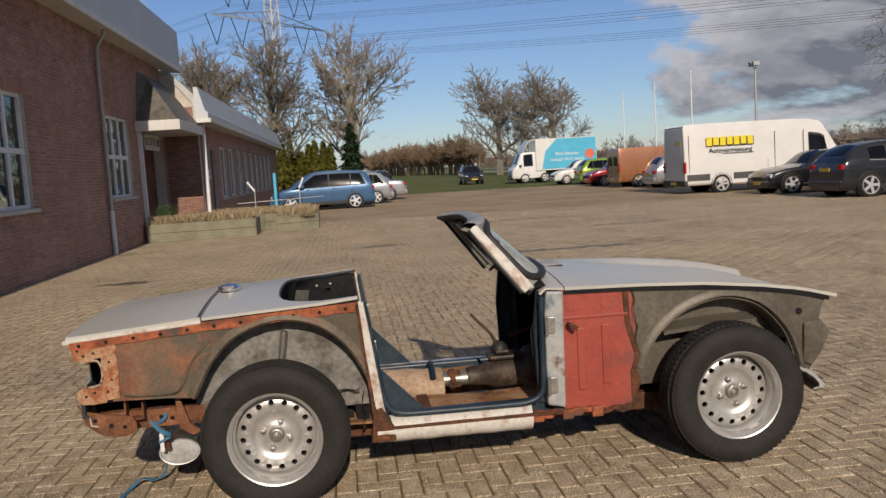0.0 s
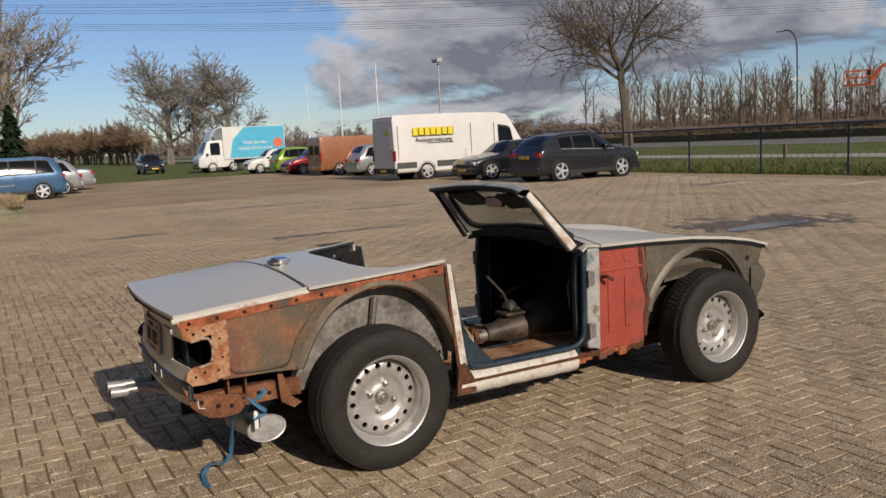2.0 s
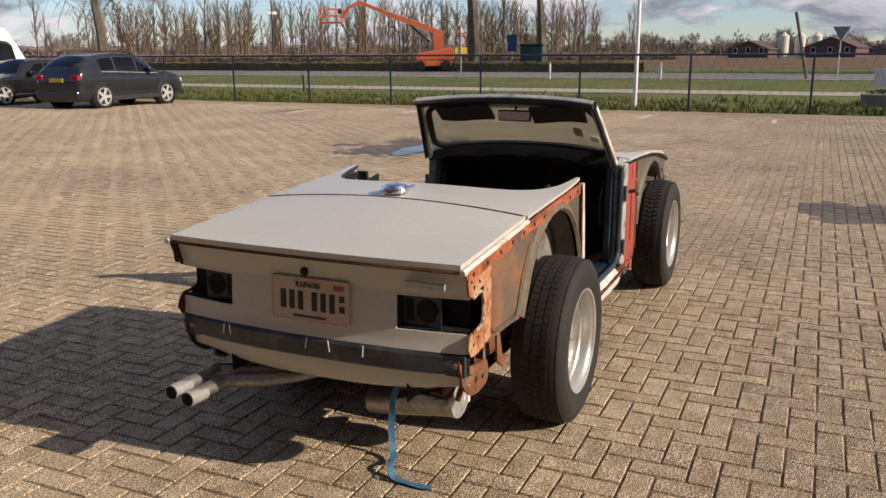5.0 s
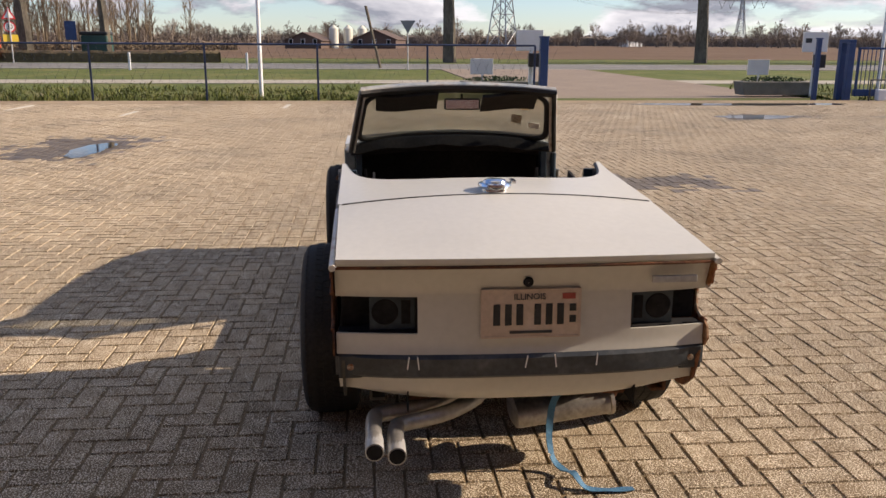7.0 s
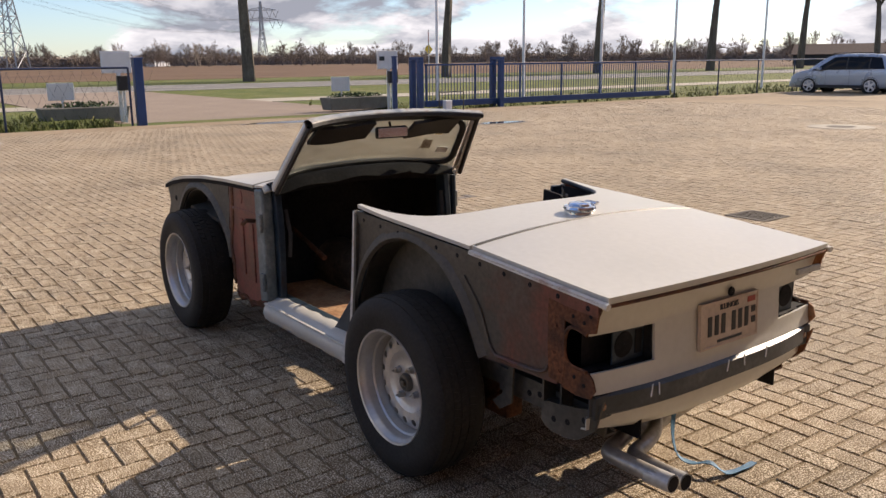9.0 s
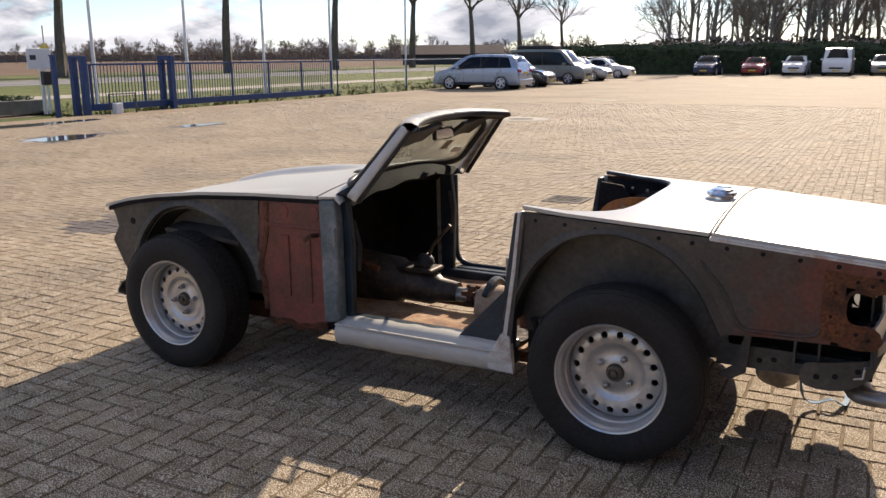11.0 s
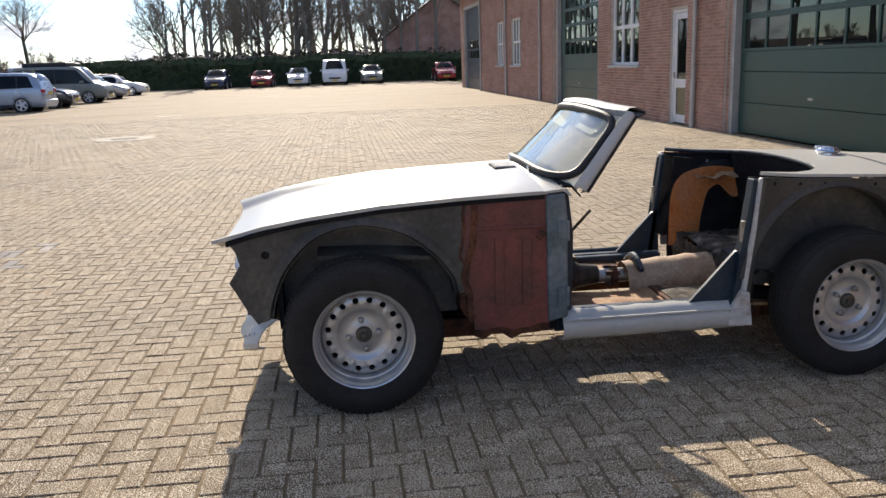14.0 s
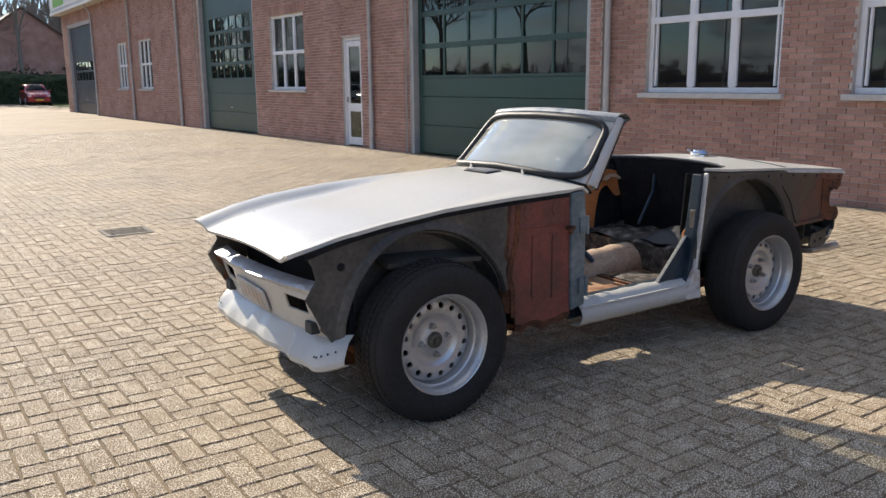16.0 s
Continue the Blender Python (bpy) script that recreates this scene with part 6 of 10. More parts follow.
    for v0, v1, h0, h1, m in ((-0.86, -0.72, 0.86, 0.95, M_ST2), (-0.76, -0.68, 0.62, 0.71, M_ST1), (-0.70, -0.60, 0.35, 0.52, M_ST2), (-0.87, -0.77, 0.30, 0.40, M_FRAME), (-0.83, -0.74, 0.73, 0.80, M_ST1)):
        off = Vector((-0.004, 0, -0.004))
        part("sticker", Mesh().grid([[at(lerp(v0, v1, a / 2), h) + off for a in range(3)] for h in (h0, (h0 + h1) / 2, h1)]), m, glass)


def front():
    """Nose: white lower panel, dark grille mouth, number plate bar and the bent air dam."""
    px = curve([0.33, 0.42, 0.52, 0.58, 0.66], [2.69, 2.735, 2.770, 2.785, 2.77])
    ys = [-0.55, -0.46, -0.30, -0.2, 0.0, 0.2, 0.30, 0.46, 0.55]
    zs = [0.375, 0.43, 0.497, 0.56, 0.575, 0.60]
    ms = Mesh()

    def pt(y, z):
        return (px(z) - 0.05 * abs(y / 0.56) ** 2.5, y, z)
    for i in range(len(ys) - 1):
        for j in range(len(zs) - 1):
            cy, cz = (ys[i] + ys[i + 1]) / 2, (zs[j] + zs[j + 1]) / 2
            if 0.30 < abs(cy) < 0.46 and 0.497 < cz < 0.56:
                continue
            ms.grid([[pt(lerp(ys[i], ys[i + 1], a / 3), lerp(zs[j], zs[j + 1], b / 2)) for b in range(3)] for a in range(4)])
    part("front_panel", ms, M_WHITEPAINT, car, "scraped white front panel with empty lamp slots", smooth=50, solid=0.008, weld=True)
    bow = lambda y: px(0.60) - 0.05 * abs(y / 0.56) ** 2.5
    dent = lambda y: 0.006 * math.sin(9 * y + 1) + 0.004 * math.sin(23 * y)
    part("front_top_rail", Mesh().grid([[pt(y, 0.585), (bow(y) + 0.028 + dent(y), y, 0.594 + 0.012 * y), (bow(y) + 0.034 + dent(y), y, 0.606 + 0.012 * y), (bow(y) + 0.015, y, 0.618 + 0.012 * y), (bow(y) - 0.03, y, 0.628 + 0.012 * y)] for y in np.linspace(-0.548, 0.548, 25)]), M_LIGHTSTEEL, car, "dented pale rail above the front panel", smooth=35, solid=0.006)
    for s in (-1, 1):
        # black plate behind the open slot, its colour painting the shaded depth
        part("lamp_slot", Mesh().box(px(0.53) - 0.09, px(0.53) - 0.07, s * 0.30, s * 0.46, 0.49, 0.57), M_BLACK, car)
        part("torn_corner", Mesh().prism([(2.66, 0.585), (2.775, 0.60), (2.76, 0.55), (2.72, 0.50), (2.735, 0.45), (2.69, 0.40), (2.655, 0.42)], XZ(s * 0.553), -0.004, 0.004), M_DARKRUST, car, "rusty torn corner beside the front panel", bevel=0.003)
    # added black sheet across the nose, painting the dark gap below the bonnet
    part("grille_mouth", Mesh().box(2.58, 2.60, -0.55, 0.55, 0.36, 0.80), M_BLACK, car)
    part("slam_panel", Mesh().box(2.60, 2.74, -0.55, 0.55, 0.755, 0.765), M_DARKRUST, car)
    np_ = part("front_number_plate", Mesh().box(0, 0.01, -0.15, 0.15, -0.055, 0.055), M_LIGHTSTEEL, car, "worn blank front number plate", bevel=0.003)
    np_.matrix_basis = Matrix.Translation((2.768, -0.05, 0.487)) @ pose(0, 0, 0, -4, 17, 0)
    for k in range(5):
        part("character", Mesh().box(0.0098, 0.0125, -0.10 + 0.045 * k, -0.08 + 0.045 * k, -0.03, 0.03), M_PLATE, np_)
    for s in (-1, 1):
        part("bumper_mount", Mesh().box(2.70, 2.745, s * 0.46 - 0.03, s * 0.46 + 0.03, 0.415, 0.465), M_DARKTRIM, car, "grey bumper mounting pad", bevel=0.004)
    # sheet spoiler, kinked and crumpled, its ends bent up round the wheels
    rng = random.Random(8)
    kx = np.linspace(-1, 1, 15)
    k1, k2, k3 = ([rng.uniform(-a, a) for _ in kx] for a in (0.012, 0.014, 0.010))
    k1[10], k2[10], k1[11] = -0.035, 0.018, 0.022
    rows = []
    for v in np.linspace(-1, 1, 57):
        a = abs(v)
        y = 0.665 * v
        x = 2.742 - 0.05 * a ** 2.4 - 0.05 * max(0.0, (a - 0.86) / 0.14) ** 2
        d1, d2, d3 = (float(np.interp(v, kx, q)) for q in (k1, k2, k3))
        lo = 0.022 * a
        flare = 0.050 * max(0.0, (a - 0.80) / 0.20) ** 1.5
        rows.append([(x - 0.035, y * 0.90, 0.425 - lo + flare * 0.3), (x + 0.008 + d1 * 0.5, y * 0.94, 0.392 - lo + d2 * 0.4 + flare * 0.6), (x + 0.036 + d1, y * 0.98, 0.352 - lo + d2 * 0.6 + flare), (x + 0.052 + d1 * 0.6, y, 0.318 - lo + d3 * 0.5 + flare), (x + 0.050 + d1 * 0.4, y, 0.298 - lo + d3 * 0.4 + flare), (x + 0.020, y * 0.985, 0.288 - lo + flare)])
    dam = part("air_dam", Mesh().grid(rows), M_WHITEPAINT, car, "crumpled white front air dam", smooth=22, solid=0.005)
    for s in (-1, 1):
        for k in range(5):
            q = rows[-2 - k] if s > 0 else rows[1 + k]
            part("rivet_hole", Mesh().lathe([(0.001, 0.0), (0.004, 0.0), (0.005, 0.003)], 8, Matrix.Translation(Vector(q[2]) + Vector((0.006, 0, 0.003))) @ pose(0, 0, 0, 0, 60, 0)), M_BLACK, dam)
    part("radiator_support", Mesh().box(2.5, 2.56, -0.5, 0.5, 0.3, 0.4), M_DARKRUST, car, bevel=0.01)


def cabin_floor():
    for s in (-1, 1):
        part("floor_board", Mesh().grid([[(x, y, 0.305 + 0.006 * math.sin(11 * x + 5 * y)) for y in np.linspace(s * 0.12, s * 0.49, 9)] for x in np.linspace(0.26, 1.66, 26)]), M_FOOTPAN, car, "rusty tan floor sheet", solid=0.012, smooth=40)
    tun = Mesh()
    for x0, x1, r0, r1, z0, z1 in ((0.26, 0.86, 0.125, 0.11, 0.34, 0.32),):
        rows = []
        for k in range(13):
            u = k / 12
            x = lerp(x0, x1, u)
            r = lerp(r0, r1, u) + 0.004 * math.sin(x * 40)
            rows.append([(x, r * math.cos(a), lerp(z0, z1, u) + r * 0.95 * math.sin(a)) for a in np.linspace(math.pi + 0.3, -0.3, 15)])
        tun.grid(rows)
    part("tunnel_cover", tun, M_TUNNEL, car, "bare tan fibre transmission tunnel cover", smooth=60, solid=0.006)
    part("tunnel_clip", Mesh().tube([(0.80, y, 0.36 + 0.1 * math.cos(y * 9)) for y in np.linspace(-0.12, 0.12, 9)], 0.016, 6), M_BLUEPAINT, car, "blue tunnel strap")
    part("propshaft", Mesh().tube([(0.84, 0, 0.36), (1.02, 0, 0.36)], 0.038, 14), M_STEEL, car, "dull steel propeller shaft", smooth=40)
    uj = Mesh().tube([(0.90, 0, 0.36), (0.93, 0, 0.36)], 0.058, 14)
    for k in range(4):
        a = k * math.pi / 2 + 0.5
        uj.box(0.89, 0.96, 0.045 * math.cos(a) - 0.012, 0.045 * math.cos(a) + 0.012, 0.36 + 0.045 * math.sin(a) - 0.012, 0.36 + 0.045 * math.sin(a) + 0.012)
    part("universal_joint", uj, M_DARKRUST, car, "greasy universal joint", bevel=0.003)
    part("gearbox", Mesh().tube([(1.0, 0, 0.37), (1.1, 0, 0.37), (1.14, 0, 0.375), (1.3, 0, 0.385), (1.34, 0, 0.39), (1.66, 0, 0.39)], [0.05, 0.062, 0.085, 0.09, 0.125, 0.15], 16), M_GREASE, car, "greasy brown gearbox", smooth=40)
    part("gearbox_cover", Mesh().box(1.12, 1.36, -0.07, 0.07, 0.46, 0.485).box(1.16, 1.24, -0.045, 0.045, 0.485, 0.51), M_GREASE, car, bevel=0.01)
    lever = part("gear_lever", Mesh().tube([(1.19, 0, 0.50), (1.165, 0.0, 0.555), (1.145, 0, 0.60), (1.04, 0.01, 0.715)], [0.014, 0.010, 0.009, 0.008], 8), M_GREASE, car, "bent dark gear lever", smooth=60)
    part("lever_boot", Mesh().lathe([(0.048, 0.0), (0.045, 0.02), (0.03, 0.04), (0.012, 0.05)], 16, Matrix.Translation((1.19, 0, 0.505))), M_SEAL, lever, smooth=50)
    part("cross_tube", Mesh().box(0.70, 0.76, -0.46, 0.46, 0.305, 0.322), M_DARKRUST, car, bevel=0.004)
    part("steering_shaft", Mesh().tube([(1.30, 0.27, 0.52), (1.66, 0.27, 0.62)], 0.014, 8), M_DARKRUST, car)
    part("torn_mat", Mesh().grid([[(x, y, 0.325 + 0.01 * math.sin(17 * x) * math.cos(13 * y)) for y in np.linspace(0.2, 0.46, 6)] for x in np.linspace(0.46, 0.74, 6)]), M_CARPET, car, "torn dark floor mat", solid=0.006)
    # underside: axles, diff and engine bay closing sheets
    part("rear_axle", Mesh().tube([(0, -0.5, 0.335), (0, -0.15, 0.335), (0, -0.14, 0.34), (0, 0.14, 0.34), (0, 0.15, 0.335), (0, 0.5, 0.335)], [0.03, 0.03, 0.1, 0.1, 0.03, 0.03], 12), M_BLACK, car, "dark rear axle and differential", smooth=40)
    part("front_crossmember", Mesh().box(2.18, 2.32, -0.34, 0.34, 0.26, 0.36).tube([(2.24, -0.52, 0.30), (2.24, 0.52, 0.30)], 0.025, 8), M_DARKRUST, car, bevel=0.006)
    for s in (-1, 1):
        part("front_upright", Mesh().tube([(2.24, s * 0.47, 0.22), (2.24, s * 0.46, 0.52)], 0.03, 8).tube([(2.24, s * 0.46, 0.5), (2.24, s * 0.33, 0.56)], 0.02, 8).tube([(2.28, s * 0.40, 0.3), (2.25, s * 0.36, 0.62)], 0.045, 10), M_DARKRUST, car, "greasy front suspension upright", smooth=40)
        part("trailing_arm", Mesh().tube([(0.0, s * 0.48, 0.33), (0.35, s * 0.36, 0.32)], 0.045, 8), M_BLACK, car, smooth=40)
    part("engine_bay_floor", Mesh().box(1.68, 2.58, -0.32, 0.32, 0.30, 0.31), M_BLACK, car)
    part("boot_floor", Mesh().box(-0.86, -0.13, -0.33, 0.33, 0.50, 0.51), M_BLACK, car)


M_GREASE = mat("greasy_brown_castings", [(0.02, 0.015, 0.011), (0.06, 0.043, 0.03), (0.14, 0.105, 0.075)], 9, 0.55, 0.3, 0.3, 50, 0.3, 0.5, 0.004, 0.22)


def wheel(cx, s, label):
    """Road wheel: treaded tyre, deep silver rim with sixteen holes, four nuts. s is the side."""
    w = part("wheel", Mesh().tube([(0, 0, -0.06), (0, 0, 0.0)], 0.045, 16), M_DARKRUST, car, label)
    R, rr = 0.343, 0.217
    prof = [(0.206, -0.07), (rr, -0.098), (0.228, -0.104), (0.27, -0.110), (0.305, -0.106), (0.328, -0.094), (0.338, -0.078), (R - 0.002, -0.05), (R - 0.002, 0.05), (0.338, 0.078), (0.328, 0.094), (0.305, 0.106), (0.285, 0.1095), (0.27, 0.110), (0.262, 0.108), (0.228, 0.104), (rr, 0.098), (0.210, 0.07)]
    tyre = part("tyre", Mesh().lathe(prof, 72), M_RUBBER, w, "black road tyre with worn blocky tread", smooth=35)
    tr = Mesh()
    rng = random.Random(int(cx * 10) + s)
    for k in range(72):
        a0 = 2 * math.pi * k / 72
        for c, (z0, z1) in enumerate(((-0.085, -0.052), (-0.045, -0.016), (-0.010, 0.018), (0.024, 0.05), (0.056, 0.087))):
            da = (c % 2) * 0.04
            a, b = a0 + da, a0 + da + (0.068 if cx > 1 else 0.079)
            ro = R + (0.0045 if cx > 1 else 0.002) - (0.008 if c in (0, 4) else 0)
            ri = R - 0.01
            sk = 0.02 * (1 if c % 2 else -1)
            pts = []
            for rad in (ri, ro):
                for ang, z in ((a, z0), (b, z0), (b + sk, z1), (a + sk, z1)):
                    pts.append((rad * math.cos(ang), rad * math.sin(ang), z))
            tr.add(pts, [(4, 5, 6, 7), (0, 1, 5, 4), (1, 2, 6, 5), (2, 3, 7, 6), (3, 0, 4, 7)])
    part("tread", tr, M_RUBBER, tyre, kind="stuff")
    rim = Mesh().lathe([(0.176, -0.095), (0.196, -0.098), (0.204, -0.094), (0.200, -0.086), (0.190, -0.075), (0.186, -0.05), (0.187, 0.0), (0.188, 0.02), (0.189, 0.040), (0.195, 0.046), (0.197, 0.070), (0.201, 0.084), (0.205, 0.087), (0.210, 0.100), (0.217, 0.103), (0.219, 0.098), (0.212, 0.090)], 64)
    part("rim", rim, M_RIM, w, "silver painted steel rim", smooth=40)
    # disc with a ring of real holes
    N, per = 16, 8
    dm = Mesh()
    r_in, r_out, rh, rc = 0.118, 0.180, 0.0135, 0.155
    dish = lambda r: float(np.interp(r, [0.0, 0.05, 0.056, 0.095, 0.113, 0.13, 0.17, 0.19], [0.012, 0.012, 0.008, 0.006, 0.014, 0.024, 0.016, 0.002]))
    for k in range(N):
        a0 = 2 * math.pi * k / N
        h = math.pi / N
        hole, outer = [], []
        for q in range(16):
            t = 2 * math.pi * q / 16
            hx, hy = rc + rh * 1.0 * math.cos(t), rh * math.sin(t)
            hole.append((math.hypot(hx, hy), a0 + math.atan2(hy, hx)))
        # square-ish ring round the hole: 16 points on the sector's border
        border = [(r_out, 0.0), (r_out, h * 0.5), (r_out, h), (lerp(rc, r_out, 0.5), h), (rc, h), (lerp(rc, r_in, 0.5), h), (r_in, h), (r_in, h * 0.5), (r_in, 0.0), (r_in, -h * 0.5), (r_in, -h), (lerp(rc, r_in, 0.5), -h), (rc, -h), (lerp(rc, r_out, 0.5), -h), (r_out, -h), (r_out, -h * 0.5)]
        vs = [(r * math.cos(a0 + a), r * math.sin(a0 + a), dish(r)) for r, a in border] + [(r * math.cos(a), r * math.sin(a), dish(r)) for r, a in hole] + [(r * math.cos(a), r * math.sin(a), dish(r) - 0.012) for r, a in hole]
        dm.add(vs, [(i, (i + 1) % 16, 16 + (i + 1) % 16, 16 + i) for i in range(16)] + [(16 + i, 16 + (i + 1) % 16, 32 + (i + 1) % 16, 32 + i) for i in range(16)])
    dm.lathe([(r, dish(r)) for r in (0.118, 0.113, 0.102, 0.095, 0.075, 0.056, 0.05, 0.036, 0.034)], 48)
    dm.lathe([(0.180, dish(0.18)), (0.189, -0.004)], 48)
    disc = part("wheel_disc", dm, M_RIM, w, "silver wheel disc with a ring of holes", smooth=40)
    part("brake_drum", Mesh().lathe([(0.172, -0.06), (0.172, -0.03), (0.15, -0.022), (0.001, -0.022)], 32), M_BLACK, w)
    part("hub", Mesh().lathe([(0.036, 0.004), (0.036, 0.020), (0.030, 0.030), (0.022, 0.032), (0.018, 0.026), (0.012, 0.026), (0.011, 0.038), (0.001, 0.040)], 24), M_STEEL if s < 0 else M_GREYSTEEL, w, "worn hub centre", smooth=35)
    for k in range(4):
        a = k * math.pi / 2 + 0.35
        m = Matrix.Translation((0.066 * math.cos(a), 0.066 * math.sin(a), 0.008))
        nut = part("wheel_nut", Mesh().lathe([(0.015, 0.0), (0.012, 0.014), (0.012, 0.024), (0.004, 0.026), (0.004, 0.036), (0.001, 0.036)], 6, m), M_STEEL, w)
    w.matrix_basis = Matrix.Translation((cx, s * 0.625, 0.340)) @ pose(0, 0, 0, -90 * s, 0, 0) @ pose(0, 0, 0, 0, 0, 17 * cx + 40 * s)
    return w


def tailpipes():
    ex = thing("exhaust", "twin bare steel tailpipes with an oval silencer under the tail", "exhaust")
    for pts in ([(-0.45, 0.05, 0.33), (-0.62, 0.08, 0.335), (-0.74, 0.13, 0.335), (-0.82, 0.22, 0.328), (-0.855, 0.31, 0.32), (-0.875, 0.375, 0.317), (-0.92, 0.400, 0.317), (-1.075, 0.402, 0.317)],
                [(-0.45, 0.12, 0.335), (-0.60, 0.15, 0.34), (-0.70, 0.20, 0.34), (-0.775, 0.29, 0.335), (-0.81, 0.38, 0.332), (-0.83, 0.44, 0.332), (-0.875, 0.466, 0.333), (-1.08, 0.467, 0.335)]):
        run = arc_pts(pts, 5)
        p = part("tailpipe", Mesh().tube(run, 0.0255, 16), M_TAILPIPE, ex, "bent bare steel tailpipe", smooth=50)
        tip = Vector(run[-1])
        part("tailpipe_tip", Mesh().tube([tip + Vector((0.075, 0, -0.004)), tip + Vector((-0.012, 0, 0.0))], 0.0275, 16), M_LIGHTSTEEL, p, "pale bare tip", smooth=50)
        # black disc closing the tip, painted for the unlit bore
        part("tailpipe_bore", Mesh().disc(0.024, 0, 16, Matrix.Translation(tip + Vector((-0.0135, 0, 0))) @ pose(0, 0, 0, 0, -90, 0)), M_BLACK, p)
    m = Matrix.Translation((-0.50, -0.385, 0.222)) @ pose(0, 0, 0, 84, 0, 4) @ Matrix.Diagonal((1, 0.66, 1, 1))
    si = part("silencer", Mesh().lathe([(0.001, -0.36), (0.06, -0.36), (0.088, -0.35), (0.092, -0.33), (0.092, -0.01), (0.098, -0.008), (0.098, 0.006)], 32, m), M_STEEL, ex, "dull oval silencer slung across the tail", smooth=40)
    part("end_plate", Mesh().lathe([(0.098, 0.006), (0.09, 0.004), (0.086, -0.003), (0.001, -0.002)], 32, m), M_LIGHTSTEEL, si, "pale grey oval end plate", smooth=40)
    part("hanger", Mesh().tube([(-0.545, -0.40, 0.24), (-0.555, -0.43, 0.33), (-0.55, -0.45, 0.46)], 0.012, 8), M_DARKRUST, ex)
    part("label_tag", Mesh().box(-0.575, -0.555, -0.455, -0.45, 0.25, 0.34), M_FRAME, ex, bevel=0.004)
    return ex


M_TAILPIPE = mat("dull_bare_pipe_steel", [(0.22, 0.21, 0.20), (0.40, 0.385, 0.37)], 8, 0.4, 0.7, 0.1, 50, 0.15)


def tie_strap():
    """Blue strap knotted round the bracket, its tail trailing on the paving."""
    st = thing("tie_strap", "blue webbing strap trailing from the tail onto the paving", "strap")
    path = arc_pts([(-0.56, -0.40, 0.40), (-0.58, -0.30, 0.30), (-0.605, -0.18, 0.275), (-0.61, -0.155, 0.15), (-0.63, -0.165, 0.05), (-0.68, -0.195, 0.025), (-0.74, -0.215, 0.045), (-0.785, -0.25, 0.012), (-0.80, -0.33, 0.009), (-0.80, -0.41, 0.010)], 5)
    rows = []
    for i, p in enumerate(path):
        p = Vector(p)
        d = (Vector(path[min(i + 1, len(path) - 1)]) - Vector(path[max(i - 1, 0)])).normalized()
        if p.z < 0.06:
            w = Vector((d.y, -d.x, 0.12 * math.sin(i))).normalized() * 0.0125
        else:
            w = d.cross(Vector((0.9, 0.25 + 0.3 * math.sin(i * 0.4), 0.2))).normalized() * 0.0125
        rows.append([p - w, p + w])
    part("webbing", Mesh().grid(rows), M_STRAP, st, "blue woven webbing", solid=0.003)
    part("knot", Mesh().tube(arc_pts([(-0.58, -0.47, 0.40), (-0.53, -0.49, 0.43), (-0.56, -0.44, 0.46), (-0.60, -0.47, 0.42), (-0.55, -0.49, 0.36), (-0.52, -0.46, 0.33), (-0.58, -0.45, 0.30)], 4), 0.013, 6, flat=0.35), M_STRAP, st)


boot_lid()
rear_deck()
cockpit_rear()
tail_panel()
side(-1)
side(1)
bonnet()
scuttle()
windscreen()
front()
cabin_floor()
for cx in (0.0, 2.24):
    for s in (-1, 1):
        wheel(cx, s, "silver steel wheel with a ring of holes and a chunky tyre")
tailpipes()
tie_strap()


# ---- blue yard fence and gate ----
M_FENCE = mat("dark_blue_fence_paint", [(0.012, 0.024, 0.06), (0.02, 0.04, 0.095)], 5, 0.4, 0.1, 0.1, 50, 0.12)
M_GATE = mat("blue_gate_paint", [(0.014, 0.04, 0.12), (0.022, 0.06, 0.17)], 4, 0.4, 0.1, 0.1, 50, 0.12)
M_WIRE = mat("thin_wire_mesh", [(0.05, 0.06, 0.07), (0.09, 0.10, 0.11)], 20, 0.5, 0.4, 0, 50, 0.1)
FX, FH = 20.25, 1.50


def fence_run(y0, y1, x=FX):
    f = thing("fence", "dark blue post and rail fence with wire mesh along the yard", "fence")
    n = max(1, round(abs(y1 - y0) / 3.05))
    z = gz(x)
    for k in range(n + 1):
        y = lerp(y0, y1, k / n)
        part("post", Mesh().tube([(x, y, z - 0.05), (x, y, z + FH)], 0.030, 8), M_FENCE, f)
    part("rail", Mesh().tube([(x, y0, z + FH), (x, y1, z + FH)], 0.028, 8), M_FENCE, f, smooth=40)
    wm = Mesh()
    for k in range(int(abs(y1 - y0) / 0.25)):
        for sg in (0.5, -0.5):
            a = y0 + 0.25 * k * (1 if y1 > y0 else -1)
            b = a + sg * 1.3
            wm.box(x - 0.002, x + 0.002, -0.002, 0.002, 0, 1, Matrix(((1, 0, 0, 0), (0, 1, (b - a), a), (0, 0, FH - 0.12, z + 0.06), (0, 0, 0, 1))))
    part("wire_mesh", wm, M_WIRE, f, kind="stuff")
    return f


fence_run(-4.3, 41.0)


